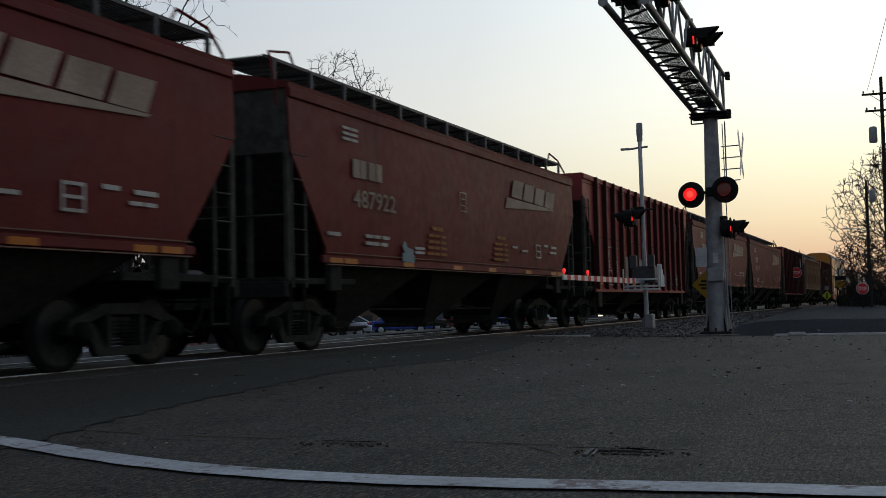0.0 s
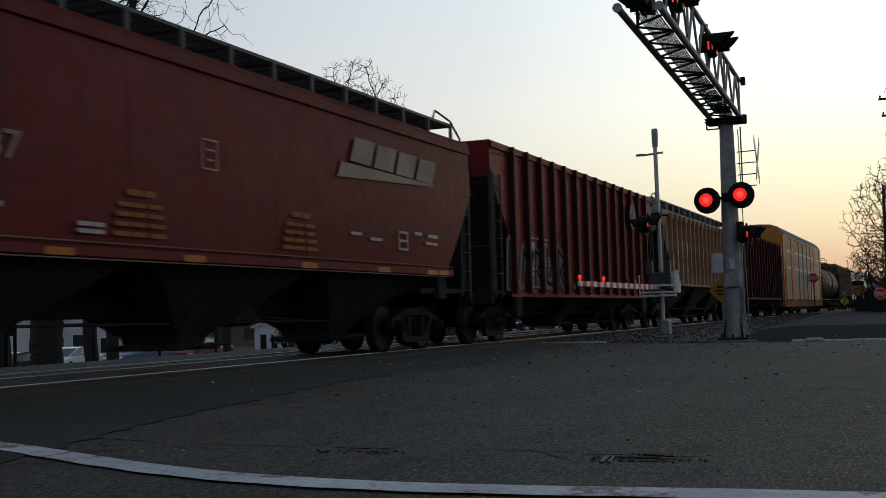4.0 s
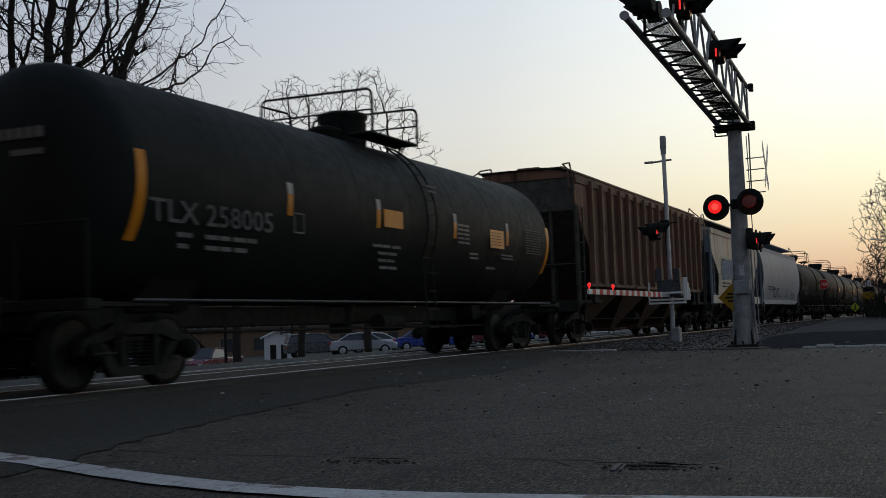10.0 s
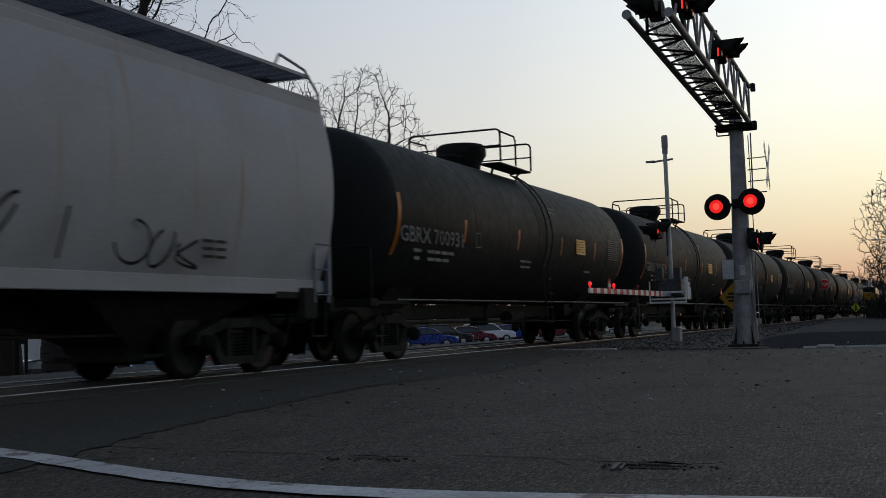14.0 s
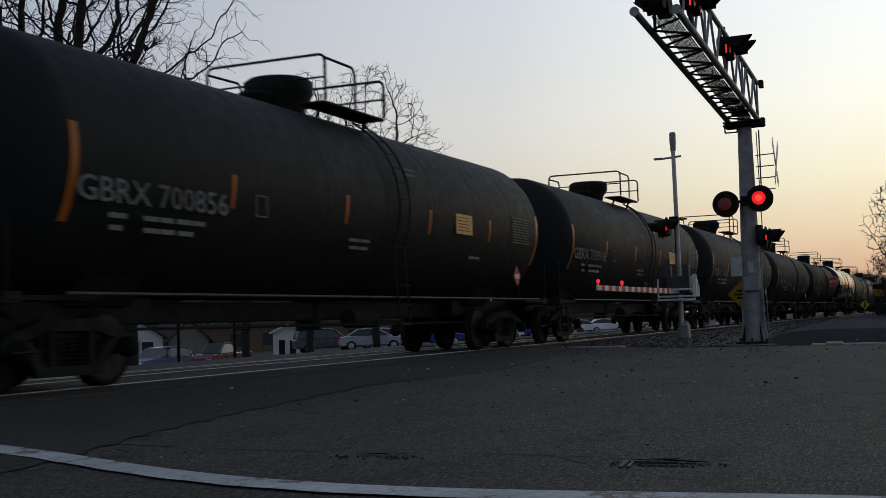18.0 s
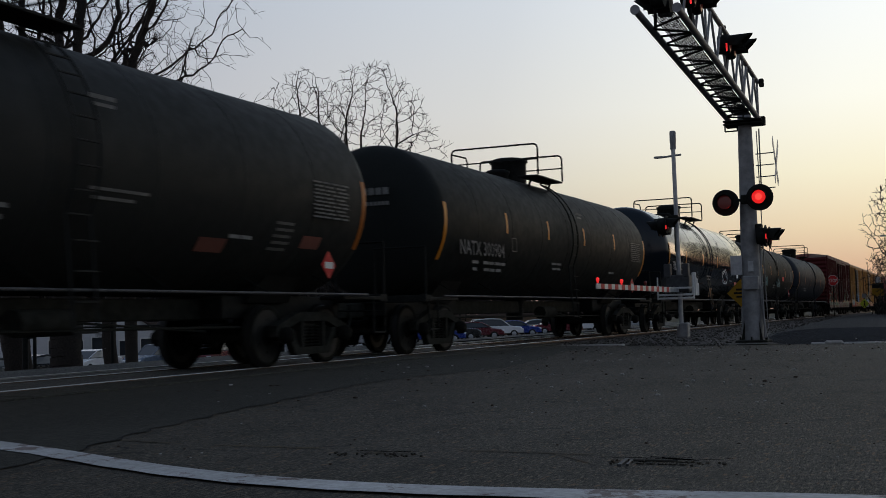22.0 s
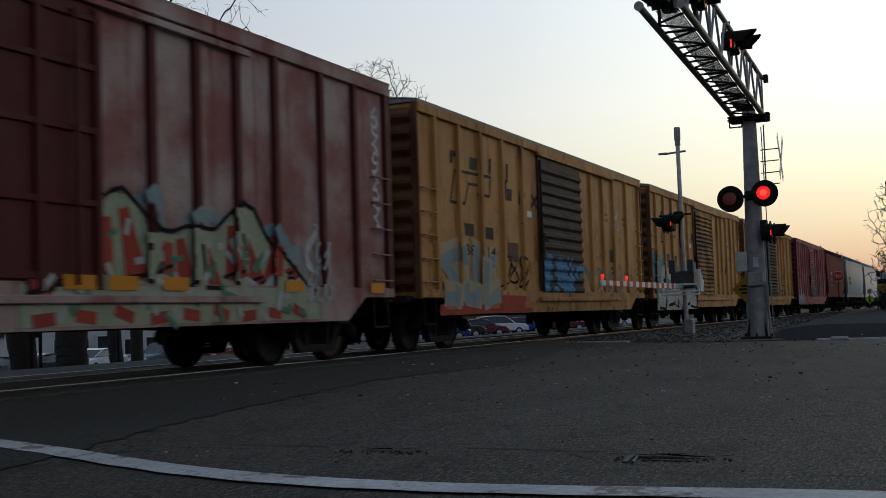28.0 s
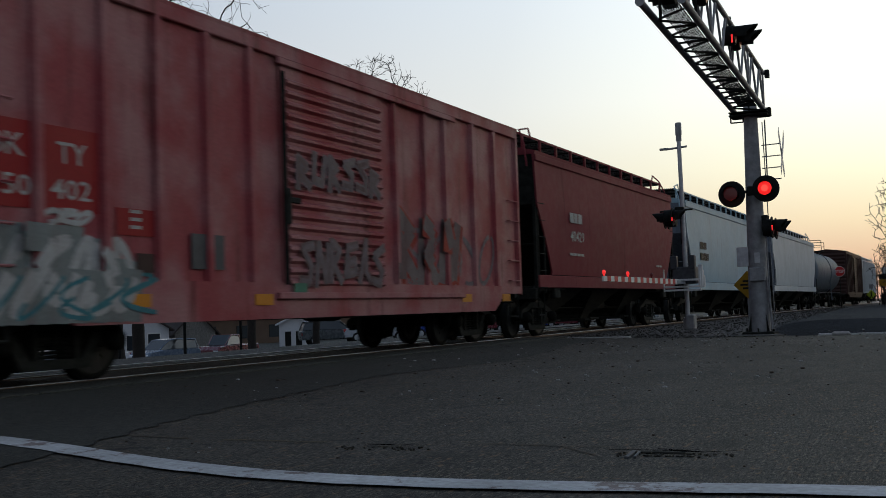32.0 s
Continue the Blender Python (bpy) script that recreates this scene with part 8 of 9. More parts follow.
car, L = hopper("covered_hopper_car", "pale blue-grey smooth-sided covered hopper car", 541.9, 559.9, P_PALEB, 4.18, 1.42, (3.1, 0.9, 1.5), GRAIN, bulge=0.06, end_mat=P_SLATE, band=(1.12, 1.40))
bars(car, [(-L / 2 + 2.0, 2.6, 1.2, 0.26), (-L / 2 + 2.0, 2.2, 1.5, 0.26)], -1.57, M_STENCIL, "mark_print")
car, L = hopper("covered_hopper_car", "off-white smooth-sided covered hopper car", 562.2, 580.4, P_PALEW, 4.18, 1.42, (3.1, 0.9, 1.5), GRAIN, bulge=0.06, end_mat=P_SLATE, band=(1.12, 1.40))
car, L, zc = tank("tank_car", "plain weathered grey tank car", 582.5, 598.0, P_TANKF, 1.50, GRAIN)
posts = [0.4 + 1.2 * k for k in range(14)]
car, L = boxcar("box_car", "plain dark brown box car", 603.5, 619.5, P_DARKBOX, posts, (6.5, 9.6), GRAIN, 4.5, 0.7)
car, L = hopper("covered_hopper_car", "off-white ribbed hopper car", 621.0, 639.0, P_PALEW, 4.2, 1.2, (3.3, 1.0, 2.2), GRAIN, ribs=14, bulge=0.0, hw0=1.46)

# ---- trees ----


def bare_tree(name, label, at, height, radius, seed, base=0.3, n=500, step=0.34, r0=0.26, tw=0.010, wide=0.3, stems=1, group="bare trees"):
    """A leafless tree that grows towards buds scattered through its crown: trunk, forking limbs, fine curved twigs.
    base: where the crown begins, as a share of the height; wide: where in the crown it is widest; n: buds; tw: twig radius."""
    g = np.random.RandomState(seed)
    th = thing(name, label, "tree", group, at)
    z0 = base * height
    u = g.uniform(0, 1, n) ** 0.85
    w = np.where(u < wide, np.sqrt(1 - 0.55 * np.minimum(1, (wide - u) / wide) ** 2), np.sqrt(np.maximum(0, 1 - ((u - wide) / (1 - wide)) ** 2)))
    ang, rho = g.uniform(0, 2 * math.pi, n), np.sqrt(g.uniform(0.02, 1.0, n))
    lump = 1 + 0.13 * np.sin(3 * ang + seed) * np.cos(5 * u + seed) + 0.09 * np.sin(7 * ang + 4 * u)
    rr = radius * w * rho * lump
    buds = np.stack([rr * np.cos(ang), rr * np.sin(ang), z0 + u * (height - z0) * (1 - 0.10 * rho * (1 - u))], 1)
    pts, par = [np.array([0.0, 0.0, -0.1])], [-1]
    lean = g.uniform(-0.05, 0.05, 2)
    k = 0
    while pts[-1][2] < z0 * 0.8:
        k += 1
        pts.append(np.array([lean[0] * k * step + 0.10 * math.sin(0.35 * k + seed), lean[1] * k * step + 0.10 * math.sin(0.28 * k), k * step]))
        par.append(len(pts) - 2)
    fork = len(pts) - 1
    for i in range(stems):
        a, last = 2 * math.pi * i / stems + seed, fork
        for q in range(int(0.22 * height / step) if stems > 1 else 0):
            pts.append(pts[last] + step * np.array([0.42 * math.cos(a), 0.42 * math.sin(a), 0.9]) + g.normal(0, 0.05, 3))
            par.append(last)
            last = len(pts) - 1
    P = np.array(pts)
    near = ((buds[:, None, :] - P[None, fork:, :]) ** 2).sum(2)
    who, far = near.argmin(1) + fork, near.min(1)
    for it in range(140):
        if not len(buds):
            break
        d = buds - P[who]
        d /= np.linalg.norm(d, axis=1)[:, None] + 1e-9
        pull = np.zeros_like(P)
        np.add.at(pull, who, d)
        live = np.unique(who)
        v = pull[live] / (np.linalg.norm(pull[live], axis=1)[:, None] + 1e-9) + g.normal(0, 0.16, (len(live), 3)) + np.array([0, 0, 0.10])
        v /= np.linalg.norm(v, axis=1)[:, None]
        fresh = P[live] + v * step
        par += list(live)
        d2 = ((buds[:, None, :] - fresh[None, :, :]) ** 2).sum(2)
        best = d2.argmin(1)
        closer = d2.min(1) < far
        who = np.where(closer, best + len(P), who)
        far = np.minimum(far, d2.min(1))
        P = np.concatenate([P, fresh])
        keep = far > (1.25 * step) ** 2
        buds, who, far = buds[keep], who[keep], far[keep]
    load = np.zeros(len(P))
    tip = np.ones(len(P), bool)
    for i in range(len(P) - 1, 0, -1):
        load[i] += 1.0 if tip[i] else 0.0
        load[par[i]] += load[i]
        tip[par[i]] = False
    rad = np.maximum(tw, r0 * (load / load[1]) ** 0.58)
    limbs, crown = Shape(), Shape()
    for i in range(1, len(P)):
        a, b = Vector(P[par[i]]), Vector(P[i])
        ra = min(rad[par[i]], rad[i] * 1.35)
        big = rad[i] > 0.16 * r0
        (limbs if big else crown).rod(a, b, ra, 8 if rad[i] > 0.5 * r0 else 6 if big else 3, rad[i] * (0.6 if tip[i] else 1), caps=False)
        if not big:
            for q in range(2 if tip[i] else 1 if g.uniform() < 0.55 else 0):
                out = (b - a).normalized() + Vector(g.normal(0, 0.55, 3)) + Vector((0, 0, 0.12))
                mid = b + out.normalized() * step * g.uniform(0.5, 1.1)
                crown.rod(b, mid, tw * 0.9, 3, tw * 0.75, caps=False)
                crown.rod(mid, mid + (out.normalized() + Vector(g.normal(0, 0.3, 3))) * step * g.uniform(0.4, 0.8), tw * 0.75, 3, tw * 0.5, caps=False)
    part("trunk", limbs, M_BARK, th, "dark furrowed trunk and limbs")
    part("crown", crown, M_TWIG, th, "leafless crown of fine twigs")
    return th


def on_lot(ratio, y):
    return (ratio * y, y, ground_z(ratio * y, y))


bare_tree("tree", "large leafless street tree with dark spreading limbs", on_lot(1.148, 25.5), 19.0, 5.7, 4, 0.34, 1800, 0.26, 0.50, 0.009, 0.25, 4)
bare_tree("tree", "large leafless tree behind the street tree", on_lot(1.06, 28.5), 19.0, 6.2, 52, 0.34, 1300, 0.28, 0.46, 0.009, 0.25, 3)
bare_tree("tree", "leafless tree with an upright crown", on_lot(1.226, 33), 16.5, 3.6, 9, 0.45, 380, 0.30, 0.30, 0.010, 0.4, 3)
bare_tree("tree", "leafless tree with an upright crown", on_lot(1.267, 36), 15.0, 3.6, 12, 0.45, 380, 0.30, 0.30, 0.010, 0.4, 2)
bare_tree("tree", "small leafless tree behind the railway", on_lot(1.543, 38), 12.5, 3.4, 17, 0.4, 320, 0.30, 0.26, 0.010)
bare_tree("tree", "leafless tree behind the parked cars", on_lot(1.735, 36), 17.5, 3.4, 23, 0.62, 320, 0.28, 0.22, 0.017, 0.3, 2)
bare_tree("tree", "rounded leafless tree with fine dark twigs", on_lot(1.985, 35), 18.9, 4.6, 30, 0.60, 560, 0.29, 0.26, 0.017, 0.22, 3)
bare_tree("tree", "broad leafless tree at the end of the side street", (104, 0.6, -0.1), 13.8, 5.8, 41, 0.11, 4200, 0.27, 0.42, 0.028, 0.22, 3)
bare_tree("tree", "leafless tree beside the far hedge", (112, 4.4, -0.1), 6.4, 3.0, 44, 0.12, 600, 0.26, 0.20, 0.030, 0.3, 3)
bare_tree("tree", "leafless tree beside the far hedge", (98, -3.0, -0.1), 13.0, 4.8, 46, 0.15, 1600, 0.30, 0.34, 0.028, 0.3, 3)
far = Shape()
r = random.Random(77)
for i in range(110):
    x, y = r.uniform(420, 560), r.uniform(12, 60) if r.random() < 0.6 else r.uniform(-30, 90)
    h = r.uniform(9, 15) * (0.85 if y < 20 else 1)
    far.rod((x, y, -1), (x, y, h * 0.5), 0.25, 4, 0.15, caps=False)
    for k in range(26):
        z = h * r.uniform(0.3, 0.8)
        a = r.uniform(0, 6.28)
        q = (x + math.cos(a) * h * r.uniform(0.1, 0.3), y + math.sin(a) * h * r.uniform(0.1, 0.3), min(h, z + h * r.uniform(0.1, 0.35)))
        far.rod((x, y, z), q, 0.10, 3, 0.03, caps=False)
        for m in range(3):
            far.rod(q, (q[0] + r.uniform(-1, 1), q[1] + r.uniform(-1, 1), q[2] + r.uniform(0.1, 1.2)), 0.04, 3, 0.015, caps=False)
tagged(part("far_woods", far, M_TWIG), "distant belt of leafless trees on the skyline", "woods", kind="stuff")


def scrub(sh, r, x, y, h, clumps, q0, q1):
    """One bare tree of a belt with its undergrowth."""
    sh.rod((x, y, -1.2), (x, y, h * 0.7), 0.22, 4, 0.12, caps=False)
    for m in range(9):
        z, an = h * r.uniform(0.05, 0.8), r.uniform(0, 6.28)
        sh.rod((x, y, z), (x + math.cos(an) * r.uniform(0.8, 2.6), y + math.sin(an), z + r.uniform(0.2, 2.0)), 0.16, 3, 0.05, caps=False)
    for m in range(clumps):
        cx, cz, q = x + r.uniform(-2.2, 2.2), r.uniform(-0.8, h * 0.75), r.uniform(q0, q1)
        sh.add([(cx + r.uniform(-q, q), y + r.uniform(-q, q), cz + r.uniform(-q, q)) for w in range(4)], [(0, 1, 2), (0, 2, 3), (1, 2, 3), (0, 1, 3)])


belt = Shape()
for i in range(900):
    scrub(belt, r, r.uniform(60, 420) if i % 2 else r.uniform(70, 190), r.uniform(82, 112), r.uniform(6, 10) if i % 2 else r.uniform(9, 14), 5, 0.6, 1.4)
tagged(part("tree_belt", belt, M_TWIG), "dark belt of bare trees and scrub behind the houses", "woods", kind="stuff")
# out of view, added to keep the low western glow off the car sides
belt = Shape()
for i in range(420):
    scrub(belt, r, -90 + 0.75 * i, r.uniform(-40, -32), r.uniform(5.5, 8.5), 22, 0.8, 2.0)
tagged(part("tree_belt", belt, M_TWIG), "unseen belt of bare trees that screens off the low sky", "woods", kind="stuff")
hedge = Shape()
for i in range(2600):
    x = r.uniform(98, 150)
    y = r.uniform(-14, 4.6) if r.random() < 0.8 else r.uniform(4.0, 6.2)
    z = r.uniform(-0.1, 1.6)
    s = r.uniform(0.3, 0.8)
    hedge.rod((x, y, z - 0.2), (x + r.uniform(-s, s), y + r.uniform(-s, s), z + s * r.uniform(0.4, 1.3)), 0.05, 3, 0.012, caps=False)
for i in range(500):
    x, y, z, s = r.uniform(100, 150), r.uniform(-14, 5.0), r.uniform(-0.1, 1.5), r.uniform(0.2, 0.5)
    hedge.add([(x + r.uniform(-s, s), y + r.uniform(-s, s), z + r.uniform(-s, s)) for q in range(4)], [(0, 1, 2), (0, 2, 3), (1, 2, 3), (0, 1, 3)])
M_HEDGE = plain("winter_hedge", (0.022, 0.020, 0.016), 0.95, 0, 0.4, 6)
tagged(part("hedge", hedge, M_HEDGE), "dark tangled winter hedge", "hedge", kind="stuff")

# ---- signs and poles along the side street ----


def stop_sign(at, size, zc, label):
    th = thing("stop_sign", label, "stop sign", "stop signs", at)
    part("post", Shape().box((0.01, -0.03, 0), (0.05, 0.03, zc - at[2] + 0.2)), M_STEEL, th)
    z = zc - at[2]
    r1 = size / 2 / math.cos(math.pi / 8)
    oc = lambda k: [(k * r1 * math.cos(math.pi / 8 + i * math.pi / 4), z + k * r1 * math.sin(math.pi / 8 + i * math.pi / 4)) for i in range(8)]
    part("border", Shape().prism(oc(1.0), "x", -0.012, -0.004), M_WHITE, th)
    pl = part("plate", Shape().prism(oc(0.93), "x", -0.018, -0.0125), M_REDP, th)
    me = word("STOP", size * 0.34)
    me.materials.clear()
    me.materials.append(M_WHITE)
    xs = [v.co.x for v in me.vertices]
    w = max(xs) - min(xs)
    me.transform(Matrix.Diagonal((size * 0.78 / w, 1, 1, 1)) @ Matrix.Translation((-w / 2 - min(xs), 0, -size * 0.17)))
    me.transform(Matrix.Rotation(radians(-90), 4, "Z"))
    part("lettering", me, None, th, at=(-0.022, 0, z))


stop_sign((93, 8.37, -0.1), 0.76, 2.66, "red stop sign on a dark post by the track")
stop_sign((83, 3.27, -0.1), 0.76, 1.25, "low red stop sign at the side street")
th = thing("pedestrian_sign", "lime-yellow diamond crossing sign on a short post", "road sign", at=(118, 7.87, -0.1))
part("post", Shape().box((0.0, -0.03, 0), (0.05, 0.03, 1.75)), M_STEEL, th)
part("plate", Shape().prism([(0, 0.55), (0.45, 1.0), (0, 1.45), (-0.45, 1.0)], "x", -0.02, -0.01), M_LIME, th)
fig = Shape()
fig.spin([(0.07, -0.024), (0.05, -0.026)], "x", (0, 0, 1.22), 10)
fig.box((-0.026, -0.06, 0.86), (-0.022, 0.06, 1.13))
fig.prism([(-0.06, 0.88), (-0.14, 0.68), (-0.06, 0.68), (0.0, 0.84), (0.06, 0.68), (0.14, 0.68), (0.06, 0.88)], "x", -0.026, -0.022)
part("symbol", fig, M_STENCIL, th, "black pedestrian symbol")
part("upper_plate", Shape().box((-0.02, -0.18, 1.55), (-0.01, 0.18, 1.95)), M_GALV, th)
th = thing("trackside_signboard", "yellow and black signboard with a white box on dark legs", "signboard", at=(122, 6.82, -0.1))
for y in (-0.35, 0.35):
    part("leg", Shape().box((-0.05, y - 0.05, 0), (0.05, y + 0.05, 2.4)), M_BLACK, th)
part("yellow_panel", Shape().box((-0.10, -0.55, 1.75), (-0.05, 0.55, 2.45), 0, 0.01), M_YEL, th)
part("black_panel", Shape().box((-0.10, -0.55, 2.48), (-0.05, 0.55, 2.95), 0, 0.01), M_BLACK, th)
part("white_box", Shape().box((-0.12, -0.26, 2.98), (0.12, 0.26, 3.6), 0, 0.02), M_ALU, th)
part("base_cabinet", Shape().box((-0.5, -0.9, 0.0), (0.4, 0.4, 1.0), 0, 0.05), M_BLACK, th)


def utility_pole(at, height, label, arms, can):
    th = thing("utility_pole", label, "utility pole", "utility poles", at)
    part("pole", Shape().rod((0, 0, 0), (0, 0, height), 0.16, 10, 0.10), M_BARK, th)
    for z, w in arms:
        part("crossarm", Shape().box((-0.06, -w, z), (0.06, w, z + 0.12), 0, 0.01), M_BARK, th)
        for y in (-w + 0.1, -w * 0.4, w * 0.4, w - 0.1):
            part("insulator", Shape().spin([(0.03, z + 0.12), (0.06, z + 0.18), (0.05, z + 0.28)], "z", (0, y, 0), 8), M_GALV, th)
        br = Shape()
        for s in (-1, 1):
            br.rod((0, 0, z - 0.45), (0, s * w * 0.55, z), 0.02, 5)
        part("arm_brace", br, M_STEEL, th)
    for y, z in can:
        part("transformer", Shape().spin([(0.20, z), (0.24, z + 0.05), (0.24, z + 0.85), (0.16, z + 0.95)], "z", (-0.1, y, 0), 14), M_GALV, th, "grey transformer can")
    return th


pole_a = utility_pole((94, 3.15, -0.1), 9.6, "weathered timber pole with a transformer", [], [(-0.42, 7.9)])
utility_pole((74, 1.42, -0.1), 13.8, "timber pole with crossarms and transformer cans", [(12.75, 1.1), (11.75, 0.95)], [(0.55, 9.9), (-0.4, 9.9)])
lamp_arm = Shape()
lamp_arm.pipe([(0, 0, 5.6), (-0.2, 0.5, 5.9), (-0.3, 1.4, 6.0)], 0.04, 6)
lamp_arm.box((-0.45, 1.3, 5.92), (-0.15, 1.8, 6.04), 0, 0.03)
part("street_lamp_arm", lamp_arm, M_GALV, pole_a)


def cable(name, a, b, sag, label):
    pts = []
    for i in range(15):
        k = i / 14
        pts.append((a[0] + (b[0] - a[0]) * k, a[1] + (b[1] - a[1]) * k, a[2] + (b[2] - a[2]) * k - sag * 4 * k * (1 - k)))
    tagged(part(name, Shape().pipe(pts, 0.012, 5), M_BLACK), label, "cable")


cable("overhead_cable", (74, 2.2, 12.95), (-6, -3.2, 11.6), 0.5, "thin black overhead cable to the timber pole")
cable("overhead_cable", (94, 3.1, 9.3), (74, 1.3, 10.6), 0.3, "thin black cable between two timber poles")

# ---- buildings beyond the railway ----
M_SIDING = paint("white_siding", (0.52, 0.53, 0.55), (0.44, 0.45, 0.47), 0.6, 0, 0.5)
M_BROWNW = paint("brown_shingle_wall", (0.09, 0.065, 0.05), (0.07, 0.05, 0.04), 0.8)
M_SHING = plain("dark_shingle", (0.045, 0.035, 0.032), 0.9, 0, 0.3, 10)
M_STONEW = plain("stone_gable", (0.17, 0.16, 0.145), 0.9, 0, 0.35, 8)
M_GLASSD, gn, gl, gs = nodes_of("window_glass")
gs.inputs["Base Color"].default_value = (0.02, 0.025, 0.03, 1)
gs.inputs["Roughness"].default_value = 0.06


def house(name, label, at, rz, w, d, h, rh, wall, roof, windows, boards=True):
    """w across the gable front (which faces -y), d deep; ridge runs back. windows: (x, z, width, height)."""
    th = thing(name, label, "house", "houses", at, rz)
    sh = Shape()
    sh.prism([(-w / 2, 0), (w / 2, 0), (w / 2, h), (0, h + rh), (-w / 2, h)], "y", 0, d)
    part("wall", sh, wall, th)
    if boards:
        bm = Shape().box((-w / 2, -0.02, 0), (w / 2, 0.0, 0.02)).mesh("siding_board", wall)
        for k in range(int(h / 0.22)):
            part("siding_board", bm, None, th, at=(0, -0.002, 0.2 + k * 0.22))
    for s in (-1, 1):
        rf = Shape()
        rf.prism([(0, h + rh + 0.12), (s * (w / 2 + 0.35), h - rh * 0.7 / w + 0.10), (s * (w / 2 + 0.35), h - rh * 0.7 / w - 0.04), (0, h + rh - 0.02)], "y", -0.35, d + 0.35)
        part("roof", rf, roof, th)
    for x, z, ww, wh in windows:
        fr = Shape()
        for x0, x1, z0, z1 in ((x - ww / 2 - 0.07, x + ww / 2 + 0.07, z - 0.07, z), (x - ww / 2 - 0.07, x + ww / 2 + 0.07, z + wh, z + wh + 0.07), (x - ww / 2 - 0.07, x - ww / 2, z, z + wh), (x + ww / 2, x + ww / 2 + 0.07, z, z + wh)):
            fr.box((x0, -0.06, z0), (x1, 0.01, z1))
        f = part("window", fr, M_WHITE, th)
        part("pane", Shape().box((x - ww / 2, -0.03, z), (x + ww / 2, -0.015, z + wh)), M_GLASSD, f)
    return th


def lot(ratio, y, z=None):
    return (ratio * y, y, ground_z(ratio * y, y) if z is None else z)


house("house", "white clapboard house gable with a dark roof", lot(1.09, 58), -40, 5.0, 9, 2.6, 1.7, M_SIDING, M_SHING, [(1.2, 0.9, 0.9, 1.1)])
house("house", "low white house with dark windows and a brown roof", lot(1.225, 58), -40, 7.5, 8, 2.3, 2.4, M_SIDING, M_SHING, [(-2.6, 0.5, 1.0, 1.4), (-1.0, 0.1, 0.9, 2.0), (1.0, 0.7, 0.9, 1.1), (2.6, 0.7, 0.9, 1.2)])
house("house", "stone gabled house with a white lower wall", lot(1.39, 58), -40, 3.4, 8, 1.9, 1.7, M_STONEW, M_SHING, [], False)
house("house", "large brown shingled house with pale windows", lot(1.56, 74), -35, 16, 10, 5.0, 3.0, M_BROWNW, M_SHING, [(-5.5, 2.9, 0.9, 1.3), (-3.0, 2.9, 0.9, 1.3), (1.0, 2.9, 0.9, 1.3), (5.0, 2.8, 1.0, 1.4), (-5.0, 0.6, 1.2, 1.3)])
g = house("garage", "small white garage with two dark door openings", lot(1.66, 57), -58, 2.7, 4, 2.2, 0.6, M_SIDING, M_SIDING, [], False)
for x in (-0.55, 0.45):
    part("doorway", Shape().box((x - 0.28, -0.03, 0.1), (x + 0.28, -0.004, 1.45)), M_BLACK, g)
th = thing("commercial_building", "long low dark building behind the car park", "building", at=(150, 66, -2.25), rz=-8)
part("wall", Shape().box((-62, 0, 0), (60, 12, 2.9)), M_BROWNW, th)
part("roof", Shape().box((-62.4, -0.5, 2.9), (60.4, 12.4, 3.3), 0, 0.05), M_SHING, th)
pm = Shape().box((-1.1, -0.04, 0.7), (1.1, -0.01, 2.1)).mesh("shop_window", M_GLASSD)
for i in range(22):
    part("shop_window", pm, None, th, at=(-58 + i * 5.4, 0, 0))
pl_ = thing("porch_light", "small warm lit porch lamp on a bracket", "lamp", at=lot(1.01, 60, 1.35))
part("bulb", Shape().spin([(0.05, 0), (0.13, 0.08), (0.13, 0.2), (0.05, 0.28)], "z", (0, 0, 0), 12), M_PORCH, pl_)
part("bracket", Shape().box((-0.03, 0, 0.28), (0.03, 0.5, 0.32)), M_BLACK, pl_)
part("post", Shape().rod((0, 0.5, -3.6), (0, 0.5, 0.4), 0.05, 6), M_BLACK, pl_)
# pipe fence along the lot
fence = thing("pipe_fence", "dark two-rail pipe fence along the lower lot", "fence", at=(0, 0, 0))
fx = [2 + 2.6 * i for i in range(11)]
for i, x in enumerate(fx):
    z = ground_z(x, 18.6)
    part("post", Shape().rod((x, 18.6, z - 0.1), (x, 18.6, 0.98), 0.04, 6), M_BLACK, fence)
    if i:
        for zz in (0.95, 0.66):
            part("rail", Shape().rod((fx[i - 1], 18.6, zz), (x, 18.6, zz), 0.028, 6), M_BLACK, fence)
th = thing("meter_post", "black post with a small box beside the street", "post", at=(18.2, 17.0, ground_z(18.2, 17.0)))
part("post", Shape().rod((0, 0, 0), (0, 0, 1.5), 0.06, 8), M_BLACK, th)
part("box", Shape().box((-0.02, -0.16, 0.72), (0.16, -0.02, 1.1), 0, 0.02), M_BLACK, th)

# ---- parked cars ----
M_TYRE = plain("tyre_rubber", (0.015, 0.015, 0.015), 0.9)
M_LAMPW = plain("head_lamp", (0.6, 0.62, 0.65), 0.15)
M_LAMPR = plain("tail_lamp", (0.35, 0.02, 0.02), 0.2)


def car_paint(name, c):
    m, n, l, s = nodes_of(name)
    s.inputs["Base Color"].default_value = rgba(c)
    l.new(step(n, l, tex_noise(n, l, coords(n, l), 6, 4), 0.3, 0.7, 0.2, 0.34), s.inputs["Roughness"])
    s.inputs["Coat Weight"].default_value = 0.6
    return m


SEDAN = [(-2.25, 0.55), (-2.28, 0.80), (-2.1, 0.95), (-1.45, 1.02), (1.0, 0.98), (2.0, 0.84), (2.25, 0.66), (2.25, 0.36), (-2.2, 0.34)]
